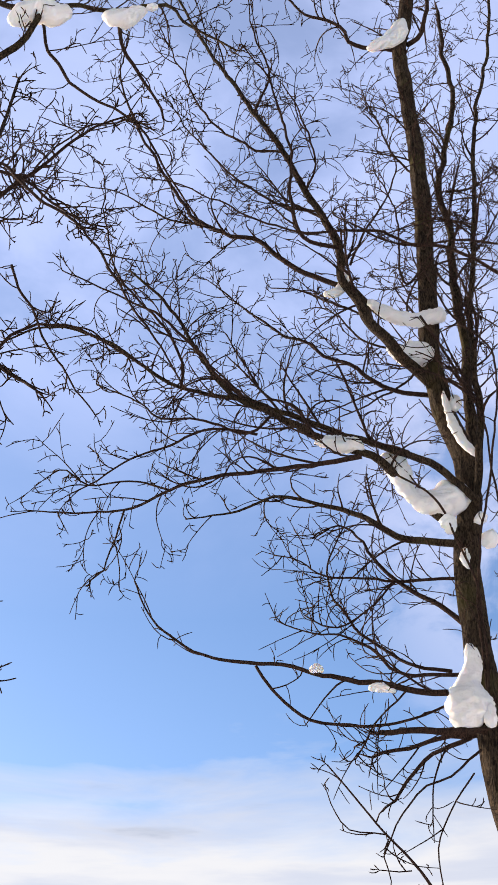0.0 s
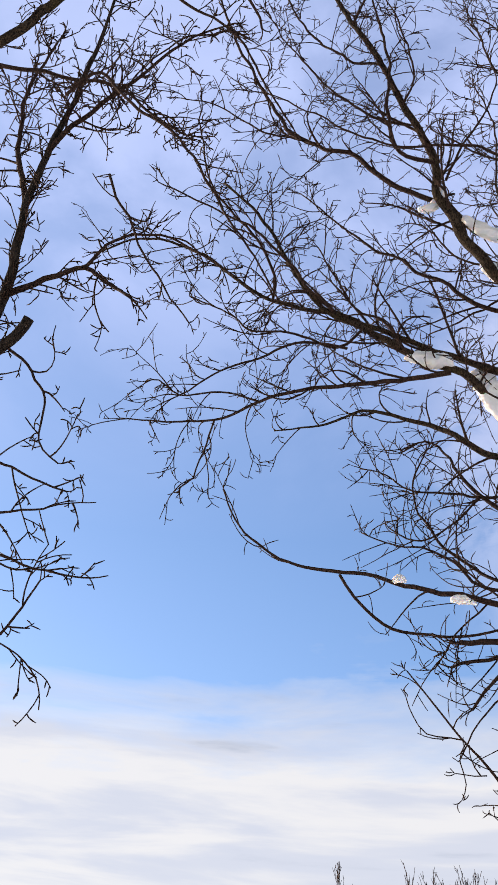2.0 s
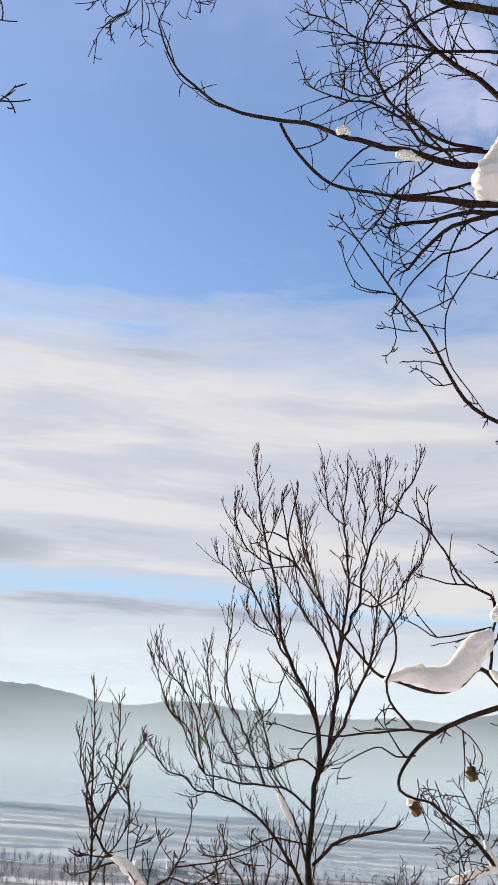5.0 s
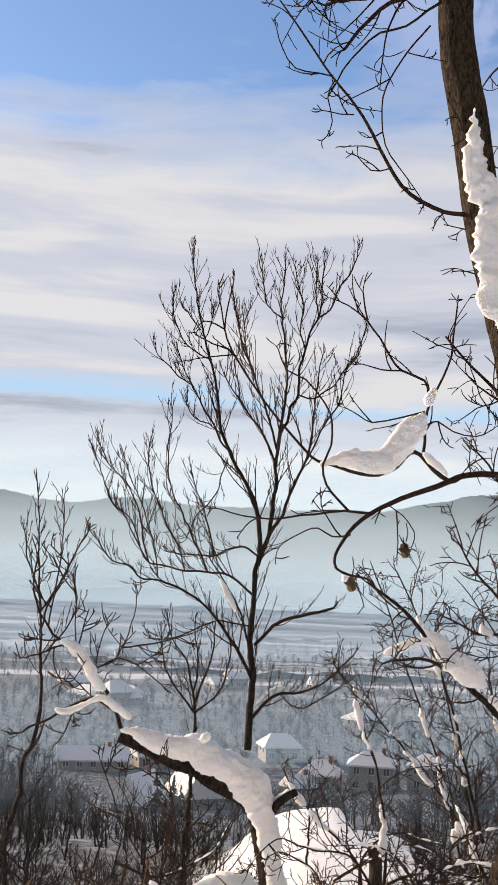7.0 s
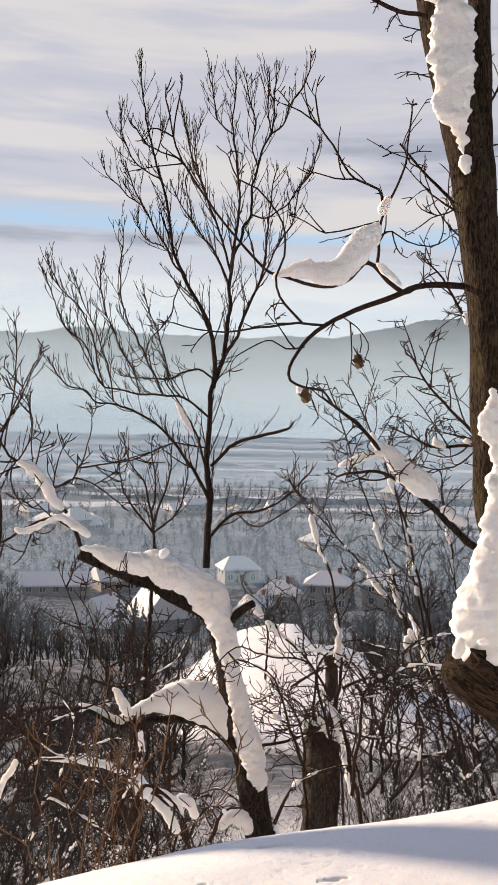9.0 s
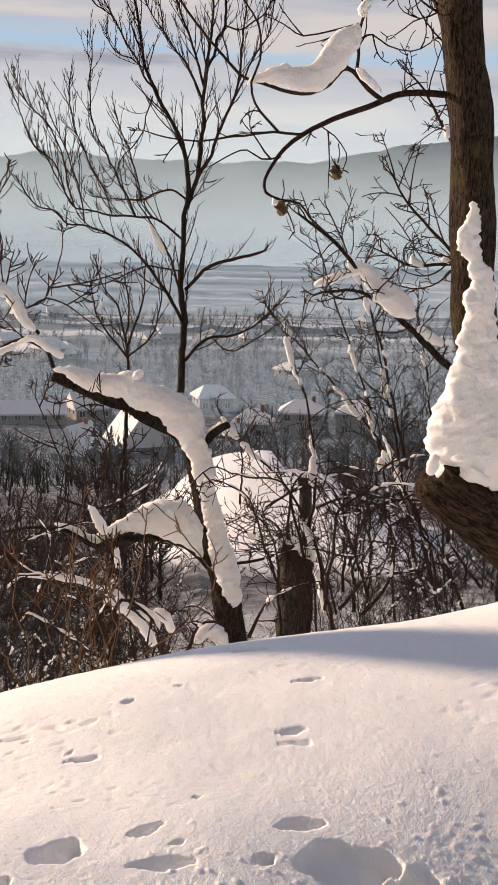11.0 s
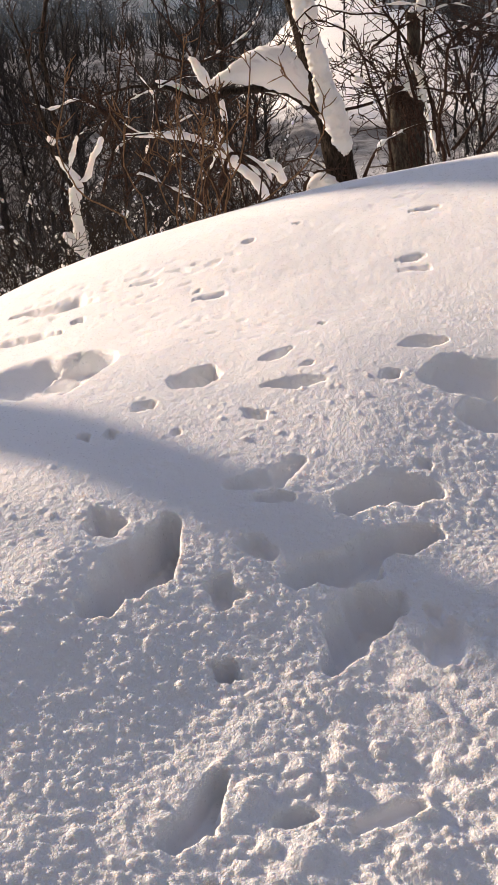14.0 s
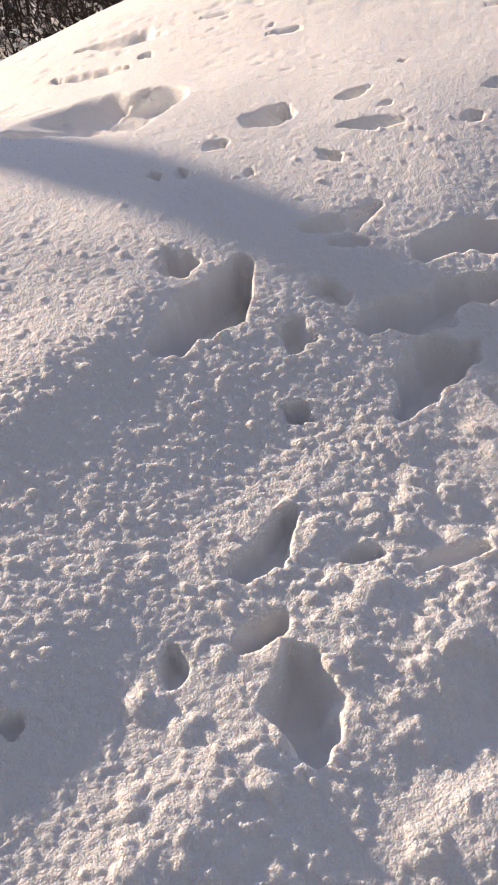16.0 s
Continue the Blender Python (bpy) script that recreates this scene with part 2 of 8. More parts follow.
def vnoise(x, y, scale, seed=0):
    """Smooth lattice noise in -1..1."""
    u, v = np.asarray(x) / scale + seed * 17.3, np.asarray(y) / scale + seed * 9.1
    i, j = np.floor(u).astype(int), np.floor(v).astype(int)
    f, g = u - i, v - j
    f, g = f * f * f * (f * (6 * f - 15) + 10), g * g * g * (g * (6 * g - 15) + 10)
    a, b = _TAB[i & 255, j & 255], _TAB[(i + 1) & 255, j & 255]
    c, d = _TAB[i & 255, (j + 1) & 255], _TAB[(i + 1) & 255, (j + 1) & 255]
    return 2 * ((a * (1 - f) + b * f) * (1 - g) + (c * (1 - f) + d * f) * g) - 1


def smooth(a, b, x):
    s = np.clip((x - a) / (b - a), 0, 1)
    return s * s * (3 - 2 * s)


def grain(x, y, scale, seed):
    """Two turned lattices laid over one another: no grid shows."""
    return 0.6 * vnoise(0.8 * x + 0.6 * y, 0.8 * y - 0.6 * x, scale, seed) + 0.6 * vnoise(0.3 * x - 0.95 * y, 0.95 * x + 0.3 * y, scale * 1.1, seed + 3)


# ---- ground: one sheet from the snowy brow to the valley's end ----
CREST, CURVE, SIDE, FLANK, TWIST = 4.1756, 0.1807, 0.06, 0.1068, 0.0584


def brow(x, y):
    u = np.maximum(0, y - CREST)
    us = 0.21 / CURVE
    d = np.where(u < us, CURVE * u * u, CURVE * us * us + 2 * CURVE * us * (u - us))
    xx = np.clip(x, -4, 4)
    w = (1 - smooth(2.5, 4.0, y)) * smooth(-3.0, 1.1, y)
    rise = 0.25 * np.logaddexp(0, (np.clip(y, -8, 12) - 2) / 0.25)
    xl = np.where(x < -1.2, -1.2 - 0.7 * np.tanh((-1.2 - x) / 0.7), np.minimum(x, 0.2))
    xr = 1.4 * np.tanh(np.maximum(0, x - 0.2) / 1.4)
    return 0.004 + w * (0.08 * np.clip(y - 2.5, -1.4, 1) - 0.195 * xl + -0.32 * smooth(2.1, 3.1, y) * xr) - d + SIDE * np.tanh(xx / 2.2) * 2.2 * np.minimum(rise, 5) - FLANK * np.minimum(xx * xx, 4) * np.minimum(rise / 4, 1.5) + TWIST * np.clip(xx, -1.8, 1.8) ** 3 * np.minimum(rise / 4, 1.5)


SLOPE_Y = (6, 12, 20, 40, 70, 140, 200, 250, 420, 900, 1600, 3500)
SLOPE_Z = (0, -2.6, -5.6, -10.5, -14.5, -29, -37.5, -41.5, -46, -50, -53, -58)


def terrain(x, y):
    z = brow(x, np.minimum(y, 6.0)) * (1 - smooth(20, 90, y)) + np.interp(y, SLOPE_Y, SLOPE_Z)
    z = z + smooth(9, 40, y) * 0.7 * vnoise(x, y, 9.0, 3) + smooth(60, 200, y) * 1.2 * vnoise(x, y, 45.0, 5)
    # an open terrace below the wood
    edge = 66 - 2.6 * np.clip(x - 6.2, 0, 6) + 1.5 * vnoise(x, y, 4.0, 9)
    shelf = np.exp(-((x - 6.5) / 4.9) ** 4) * smooth(37, 44, y) * (1 - smooth(0, 8, y - edge))
    return z + shelf * np.maximum(0, -10.5 + 0.2 * vnoise(x, y, 3.5, 9) - z)

# boot prints and paw marks: half width, depth, and the points of their middle line
PRINTS = [(0.073, 0.143, -0.24, 2.61, -0.29, 2.49, -0.34, 2.37), (0.047, 0.065, -0.38, 2.62, -0.35, 2.63), (0.047, 0.098, 0.3, 2.66, 0.16, 2.58, 0.03, 2.49), (0.057, 0.111, 0.21, 2.46, 0.14, 2.41, 0.09, 2.29), (0.064, 0.104, 0.31, 2.81, 0.23, 2.8, 0.16, 2.72), (0.03, 0.05, -0.09, 2.77, 0.0, 2.8, 0.05, 2.87), (0.023, 0.035, -0.04, 2.74, 0.03, 2.74), (0.049, 0.039, -0.11, 2.46, -0.11, 2.42), (0.038, 0.03, -0.04, 2.6, -0.05, 2.55)]
PRINTS += [(0.032, 0.045, -0.1, 2.26, -0.11, 2.24), (0.043, 0.039, 0.3, 2.37, 0.29, 2.29), (0.029, 0.02, 0.28, 2.43, 0.3, 2.41), (0.049, 0.06, -0.24, 3.25, -0.20, 3.31, -0.16, 3.37), (0.028, 0.04, -0.02, 3.39, 0.06, 3.43), (0.029, 0.05, -0.01, 3.22, 0.06, 3.23, 0.13, 3.25), (0.014, 0.02, 0.08, 3.33, 0.11, 3.34), (0.026, 0.035, -0.33, 3.12, -0.29, 3.16), (0.031, 0.04, -0.06, 3.08, -0.03, 3.11)]
PRINTS += [(0.026, 0.03, -0.44, 2.97, -0.42, 2.98), (0.021, 0.03, -0.38, 3.0, -0.37, 2.96), (0.014, 0.025, -0.23, 2.98, -0.22, 3.01), (0.034, 0.05, 0.34, 3.42, 0.4, 3.43, 0.46, 3.44), (0.075, 0.08, 0.43, 3.27, 0.50, 3.28, 0.59, 3.30), (0.1, 0.12, 0.51, 3.11, 0.62, 3.18, 0.71, 3.14), (0.025, 0.03, 0.28, 3.25, 0.32, 3.28), (0.021, 0.025, 0.33, 2.9, 0.35, 2.91), (0.16, 0.085, -0.52, 3.52, -0.62, 3.49, -0.70, 3.42, -0.77, 3.35)]
PRINTS += [(0.06, 0.028, -0.82, 4.17, -0.68, 4.15, -0.54, 4.12), (0.052, 0.026, -0.86, 3.98, -0.74, 3.91, -0.64, 3.88), (0.023, 0.03, -0.58, 3.95, -0.55, 3.94), (0.014, 0.025, -0.43, 4.15, -0.33, 4.14), (0.019, 0.03, -0.2, 3.89, -0.11, 3.9), (0.019, 0.02, -0.06, 4.29, -0.02, 4.31), (0.026, 0.035, 0.4, 3.96, 0.48, 3.98), (0.014, 0.02, 0.4, 3.89, 0.5, 3.89), (0.015, 0.025, 0.48, 4.32, 0.58, 4.34)]
PRINTS += [(0.04, 0.02, 0.33, 4.86, 0.44, 4.82), (0.01, 0.012, -0.15, 4.18, -0.13, 4.18), (0.013, 0.012, 0.11, 4.41, 0.13, 4.41), (0.011, 0.015, 0.14, 3.58, 0.16, 3.58), (0.01, 0.01, -0.21, 3.94, -0.19, 3.96), (0.032, 0.06, -0.12, 2.0, -0.15, 1.94, -0.2, 1.87), (0.029, 0.06, -0.14, 1.79, -0.19, 1.73), (0.055, 0.075, -0.1, 1.70, -0.1, 1.64, -0.11, 1.59), (0.022, 0.035, -0.3, 1.72, -0.3, 1.67)]
PRINTS += [(0.022, 0.04, -0.53, 1.55, -0.51, 1.56), (0.019, 0.03, -0.04, 1.92, 0.02, 1.94), (0.019, 0.02, 0.08, 1.91, 0.2, 1.97)]
MOUNDS = [(-0.55, 2.32, 0.1, 0.34, -31, 0.03), (0.01, 2.16, 0.09, 0.22, -31, 0.018), (-0.2, 1.92, 0.07, 0.16, -31, 0.014), (-0.28, 1.39, 0.07, 0.2, -31, 0.03), (0.18, 1.48, 0.08, 0.14, -60, 0.06), (0.2, 1.87, 0.05, 0.12, 20, 0.03), (-0.01, 1.81, 0.06, 0.16, -31, 0.014), (0.09, 1.7, 0.06, 0.16, -31, 0.02), (-0.51, 1.63, 0.1, 0.2, -31, 0.02), (0.18, 2.14, 0.08, 0.2, -31, 0.018), (-0.49, 2.71, 0.12, 0.4, -31, 0.012)]


def prints(x, y, z):
    """Sink the boot prints and paw marks into the snow; also tells how far each point lies in one."""
    inside = np.zeros_like(z)
    sag = np.zeros_like(z)
    for n, (hw, dep, *line) in enumerate(PRINTS):
        px, py = np.array(line[0::2]), np.array(line[1::2])
        sel = (x > px.min() - 2.5 * hw) & (x < px.max() + 2.5 * hw) & (y > py.min() - 2.5 * hw) & (y < py.max() + 2.5 * hw)
        if not sel.any():
            continue
        xs, ys = x[sel], y[sel]
        xs = xs + 0.45 * hw * vnoise(x[sel], y[sel], max(0.09, 1.8 * hw), n) + 0.13 * hw * vnoise(x[sel], y[sel], max(0.03, 0.7 * hw), n + 20)
        ys = ys + 0.45 * hw * vnoise(x[sel], y[sel], max(0.09, 1.8 * hw), n + 50) + 0.13 * hw * vnoise(x[sel], y[sel], max(0.03, 0.7 * hw), n + 70)
        ease = float(np.interp(py.mean(), (2.3, 3.1), (0.40, 0.45)))
        dep = min(1.25 * dep, hw * float(np.interp(py.mean(), (2.3, 3.0), (2.1, 0.95))))
        if hw > 0.07:
            ease = 0.5
        r, deep = np.full(xs.shape, 9.0), np.ones(xs.shape)
        aslant = float(np.interp(py.mean(), (2.6, 2.9), (0, 1)))
        wedge = float(np.interp(py.mean(), (2.85, 3.05), (0, 1))) * (hw < 0.07)
        for k in range(len(px) - 1):
            ex, ey = px[k + 1] - px[k], py[k + 1] - py[k]
            s = np.clip(((xs - px[k]) * ex + (ys - py[k]) * ey) / (ex * ex + ey * ey + 1e-9), 0, 1)
            along = 2 * (k + s) / (len(px) - 1) - 1
            heel = along if px[-1] > px[0] else -along        # trodden in toe last: shallow at one end, deep at the other
            here = np.hypot(xs - px[k] - s * ex, ys - py[k] - s * ey) / (hw * (1.1 - (0.45 + 0.3 * wedge) * along * along) * (1 + wedge * 0.25 * heel))
            lee = ((xs - px[k] - s * ex) * 0.83 - (ys - py[k] - s * ey) * 0.56) / hw       # trodden in from the sunny side: a slope down to a steep end
            deep = np.where(here < r, (1 + wedge * (0.1 + 0.4 * heel)) * (1 - aslant + aslant * (0.22 + 1.0 * smooth(-1.0, 0.7, lee))), deep)
            r = np.minimum(r, here)
        fine = 0.11 * min(1.0, hw / 0.03)
        r = r * (1 + fine * vnoise(x[sel], y[sel], max(0.016, 0.4 * hw), n + 60))
        pit = 1 - smooth(ease, 1.3 - 0.65 * ease, r)
        rim = np.exp(-((r - 1.2) / 0.16) ** 2)
        lump = 0.5 + 0.5 * vnoise(x[sel], y[sel], 0.04, n + 80)
        inside[sel] = np.maximum(inside[sel], np.minimum(1, 1.6 * pit))
        sag[sel] = np.maximum(sag[sel], dep * deep * pit * (0.9 + 0.16 * vnoise(x[sel], y[sel], 0.07, n + 9) + 0.06 * vnoise(x[sel], y[sel], 0.025, n + 11)) - dep * 0.07 * rim * lump * (pit < 0.05))
    return z - sag, inside


def lines(fine, outer, grow):
    """Grid lines: the fine stretch, and ever wider steps on both sides of it."""
    lo, hi = [], []
    s = fine[1] - fine[0]
    p = fine[0]
    while p > outer[0]:
        s *= grow
        p -= s
        lo.append(p)
    s = fine[-1] - fine[-2]
    p = fine[-1]
    while p < outer[1]:
        s *= grow
        p += s
        hi.append(p)
    return np.array(lo[::-1] + list(fine) + hi)


def mesh_object(name, verts, faces, mat, parent=None, smooth_shade=True):
    me = bpy.data.meshes.new(name)
    me.from_pydata(verts, [], faces)
    me.materials.append(mat)
    if smooth_shade:
        me.polygons.foreach_set("use_smooth", np.ones(len(me.polygons), bool))
    me.update()
    ob = new(name, me)
    if parent is not None:
        ob.parent = parent
    return ob


def grid_object(name, X, Y, Z, mat):
    n, m = X.shape
    me = bpy.data.meshes.new(name)
    idx = np.arange(n * m).reshape(n, m)
    quads = np.stack([idx[:-1, :-1], idx[:-1, 1:], idx[1:, 1:], idx[1:, :-1]], -1).reshape(-1, 4)
    me.vertices.add(n * m)
    me.vertices.foreach_set("co", np.stack([X, Y, Z], -1).astype(np.float32).ravel())
    me.loops.add(quads.size)
    me.loops.foreach_set("vertex_index", quads.ravel().astype(np.int32))
    me.polygons.add(len(quads))
    me.polygons.foreach_set("loop_start", np.arange(0, quads.size, 4, dtype=np.int32))
    me.polygons.foreach_set("use_smooth", np.ones(len(quads), bool))
    me.update(calc_edges=True)
    me.validate()
    me.materials.append(mat)
    return new(name, me)


gx = lines(np.concatenate([np.arange(-1.5, -0.75, 0.0065), np.arange(-0.75, 0.8, 0.0036), np.arange(0.8, 1.7, 0.008)]), (-2600, 2600), 1.16)
gy = lines(np.concatenate([np.arange(1.35, 2.7, 0.0034), np.arange(2.7, 3.7, 0.0058), np.arange(3.7, 6.4, 0.012)]), (-40, 3600), 1.10)
GX, GY = np.meshgrid(gx, gy)
GZ = terrain(GX, GY)
near = (1 - smooth(7, 10, GY)) * (1 - smooth(2.5, 5, np.abs(GX)))
close = near * smooth(0.8, 1.34, GY) * smooth(-2.2, -1.45, GX) * (1 - smooth(1.6, 2.4, GX))        # crumbs show only close by
trod = 1 - smooth(2.4, 4.1, GY - 0.5 * GX)          # trampled, crumbly snow near by
GZ += near * (0.008 * vnoise(GX, GY, 0.55, 1) + 0.003 * vnoise(GX, GY, 0.21, 2) + 0.010 * grain(GX, GY, 1.1, 17))
for mx, my, sa, sb, turn, mh in MOUNDS:         # soft heaps
    c, s = math.cos(radians(turn)), math.sin(radians(turn))
    u, v = (GX - mx) * c + (GY - my) * s, (GY - my) * c - (GX - mx) * s
    GZ += 0.62 * mh * np.exp(-(u / sa) ** 2 - (v / sb) ** 2) * (1 + 0.35 * grain(GX, GY, 0.11, 15))
GZ, sunk = prints(GX.ravel(), GY.ravel(), GZ.copy().ravel())
GZ, sunk = GZ.reshape(GX.shape), 1 - 0.9 * sunk.reshape(GX.shape)
patch = smooth(-0.35, 0.5, grain(GX, GY, 0.3, 11) + 0.2 * grain(GX, GY, 0.09, 19))
lump0, lump1, lump2, lump3, lump4 = (grain(GX, GY, s, k) for s, k in ((0.08, 5), (0.027, 6), (0.0140, 7), (0.0090, 8), (0.0066, 10)))
fluff = (0.0012 * lump0 + 0.0025 * np.abs(lump1) + 0.0026 * np.abs(lump2) + 0.0017 * np.abs(lump3) + 0.0011 * lump4) * (1 - 0.2 * smooth(2.5, 3.0, GY))
GZ += close * sunk * (0.16 + 0.84 * trod) * (0.75 + 0.4 * patch) * fluff
# soft swells, crossed by the low sun
swell_u = np.linspace(-2.4, -0.3, 400)
swell_tilt = np.interp(swell_u, (-2.1, -1.9, -1.8, -1.68, -1.3, -1.22, -1.1, -1.0, -0.93, -0.82, -0.72, -0.6), (0, 0.03, 0.0, -0.065, -0.065, 0.0, 0.075, 0.045, -0.035, -0.055, 0.02, 0.08))
swell_h = np.cumsum(swell_tilt) * (swell_u[1] - swell_u[0])
across = 0.83 * GX - 0.56 * GY + 0.06 * grain(GX, GY, 0.3, 31)
GZ += near * (1 - smooth(2.15, 2.65, GY)) * smooth(0.6, 1.3, GY) * (1 - smooth(0.5, 0.9, GX)) * smooth(-1.1, -0.75, GX) * np.interp(across, swell_u, swell_h)


def crumbs(count, lo, hi, power, x0, x1, y0, y1, seed, keep):
    """Loose bits of snow: low rounded bumps strewn over the trodden snow."""
    rg = np.random.default_rng(seed)
    top = np.zeros_like(GZ)
    for _ in range(count):
        cx, cy = rg.uniform(x0, x1), rg.uniform(y0, y1)
        r, h, e, q = lo + (hi - lo) * rg.random() ** power, rg.uniform(0.2, 0.5), rg.uniform(0.7, 1.4), rg.uniform(0, 3.1)
        chance = rg.random()
        if chance > keep(cx, cy):
            continue
        i0, i1 = np.searchsorted(gx, (cx - 1.6 * r, cx + 1.6 * r))
        j0, j1 = np.searchsorted(gy, (cy - 1.6 * r, cy + 1.6 * r))
        dx, dy = GX[j0:j1, i0:i1] - cx, GY[j0:j1, i0:i1] - cy
        if r > 0.012:
            dx = dx + 0.3 * r * vnoise(GX[j0:j1, i0:i1], GY[j0:j1, i0:i1], 0.9 * r, seed)
            dy = dy + 0.3 * r * vnoise(GX[j0:j1, i0:i1], GY[j0:j1, i0:i1], 0.9 * r, seed + 2)
        c, s_ = math.cos(q), math.sin(q)
        d2 = ((c * dx + s_ * dy) / (r * e)) ** 2 + ((c * dy - s_ * dx) / r) ** 2
        top[j0:j1, i0:i1] = np.maximum(top[j0:j1, i0:i1], h * r * np.clip(1 - d2, 0, 1) ** (0.75 if r < 0.012 else 1.2))
    return top


def strewn(x, y):
    return (0.45 + 0.55 * float(smooth(-0.2, 0.5, grain(np.array(x), np.array(y), 0.22, 33)))) * float(1 - smooth(2.5, 3.6, np.array(y - 0.5 * x)))


def churned(x, y):
    return float(smooth(-0.1, 0.35, np.array(0.35 * grain(np.array(x), np.array(y), 0.4, 12) + x - 0.75 * (y - 2.05))))


GZ += close * sunk * crumbs(9000, 0.0040, 0.0105, 3.0, -0.75, 1.05, 1.35, 3.9, 51, strewn)
GZ += close * (0.3 + 0.7 * sunk) * 0.8 * crumbs(520, 0.011, 0.034, 1.8, -0.35, 0.75, 1.35, 2.45, 52, churned)
GZ += close * sunk * crumbs(70, 0.009, 0.016, 1.2, -0.75, 0.8, 1.35, 3.0, 53, lambda x, y: 1.0)
dents = np.maximum(0, grain(GX, 1.7 * GY, 0.034, 23) - 0.36) * (0.3 + smooth(-0.2, 0.5, grain(GX, GY, 0.4, 24)))
GZ -= close * (1 - trod) * sunk * (0.010 * dents - 0.0012 * grain(GX, GY, 0.07, 25) - 0.0006 * grain(GX, GY, 0.02, 26))
GZ += near * trod * 0.005 * grain(GX, GY, 0.33, 16)
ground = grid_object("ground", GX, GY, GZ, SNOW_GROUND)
ground.data.attributes.new("pressed", "FLOAT", "POINT").data.foreach_set("value", ((1 - sunk) / 0.8).astype(np.float32).ravel())
tagged(ground, "snow-covered hillside with boot prints, falling to a valley", "ground", kind="structure")


# ---- trees: tubes along limbs, with twigs that sprout from them ----
def catmull(pts, step):
    P = np.asarray(pts, float)
    P = np.vstack([2 * P[0] - P[1], P, 2 * P[-1] - P[-2]])
    out = []
    for i in range(1, len(P) - 2):
        n = max(2, int(np.linalg.norm(P[i + 1] - P[i]) / step))
        s = np.linspace(0, 1, n, endpoint=False)[:, None]
        a, b, c, d = P[i - 1], P[i], P[i + 1], P[i + 2]
        out.append(0.5 * (2 * b + (c - a) * s + (2 * a - 5 * b + 4 * c - d) * s ** 2 + (3 * b - a - 3 * c + d) * s ** 3))
    out.append(P[-2][None])
    return np.vstack(out)


class Tubes:
    """Gathers many tapered tubes into one mesh."""

    def __init__(self):
        self.v, self.f, self.n = [], [], 0

    def add(self, pts, rad, sides=4, rough=0.0):
        P = np.asarray(pts, float)
        n = len(P)
        T = np.gradient(P, axis=0)
        T /= np.linalg.norm(T, axis=1, keepdims=True) + 1e-9
        ref = np.array([0.31, 0.93, 0.2]) if abs(T[0] @ np.array([0.31, 0.93, 0.2])) < 0.8 else np.array([1.0, 0, 0.1])
        U = np.cross(T, ref)
        U /= np.linalg.norm(U, axis=1, keepdims=True) + 1e-9
        V = np.cross(T, U)
        a = np.arange(sides) * 2 * math.pi / sides
        R = np.asarray(rad, float)[:, None] * np.ones(sides)
        if rough:
            arc = np.r_[0, np.cumsum(np.linalg.norm(np.diff(P, axis=0), axis=1))]
            A, Sg = np.meshgrid(a, arc)
            R = R * (1 + rough * vnoise(np.cos(A) * 1.3 + Sg * 0.6, np.sin(A) * 1.3 + Sg * 2.1, 0.5, self.n % 31))
        ring = P[:, None] + R[..., None] * (np.cos(a)[None, :, None] * U[:, None] + np.sin(a)[None, :, None] * V[:, None])
        self.v.append(ring.reshape(-1, 3))
        k = self.n + np.arange(n * sides).reshape(n, sides)
        nx = np.roll(k, -1, axis=1)
        self.f += np.stack([k[:-1], nx[:-1], nx[1:], k[1:]], -1).reshape(-1, 4).tolist()
        self.f.append(k[-1].tolist())
        self.f.append(k[0][::-1].tolist())
        self.n += n * sides

    def link(self, name, mat, parent=None, origin=(0, 0, 0)):
        return mesh_object(name, (np.vstack(self.v) - np.asarray(origin)).tolist(), self.f, mat, parent)


class Tree:
    def __init__(self, name, base, label, category="tree", bark=BARK, twig=TWIG, group=""):
        self.root = new(name)
        self.root.location = base
        self.base, self.bark, self.twig = np.array(base, float), bark, twig
        self.paths = []
        tagged(self.root, label, category, group)


def limb(tree, pts, r0, r1, name="limb", sides=8, wiggle=0.02, twigs=1.0, rough=0.12, step=0.07):
    P = catmull(pts, step if sides < 12 else 0.05)
    n = len(P)
    s = np.linspace(0, 1, n)
    k = _rng.random(3) * 50
    arc = np.r_[0, np.cumsum(np.linalg.norm(np.diff(P, axis=0), axis=1))]
    env = np.minimum(1, np.minimum(s, 1 - s) * 8)
    for ax in range(3):
        P[:, ax] += env * wiggle * (vnoise(arc, arc * 0 + k[ax], 0.28) + 0.5 * vnoise(arc, arc * 0 + k[ax], 0.11))
    R = r0 + (r1 - r0) * s ** 0.8
    t = Tubes()
    t.add(P - tree.base, R, sides, rough)
    t.link(name, tree.bark if r0 > 0.03 else tree.twig, tree.root)
    tree.paths.append((P, R, twigs))


def twig_path(start, way, length, up, curl, n):
    P = [np.array(start, float)]
    d = np.array(way, float)
    side = _rng.normal(size=3) * curl
    for i in range(n):
        d = d + side / n + np.array([0, 0, up]) / n + _rng.normal(size=3) * 0.05
        d /= np.linalg.norm(d)
        P.append(P[-1] + d * length / n)
    return np.array(P), d


def spread(axis, lo, hi, flatten):
    """A direction that leaves the axis at lo to hi degrees."""
    r = _rng.normal(size=3)
    r[1] *= flatten
    r -= axis * (r @ axis)
    r /= np.linalg.norm(r) + 1e-9
    a = radians(_rng.uniform(lo, hi))
    return axis * math.cos(a) + r * math.sin(a)


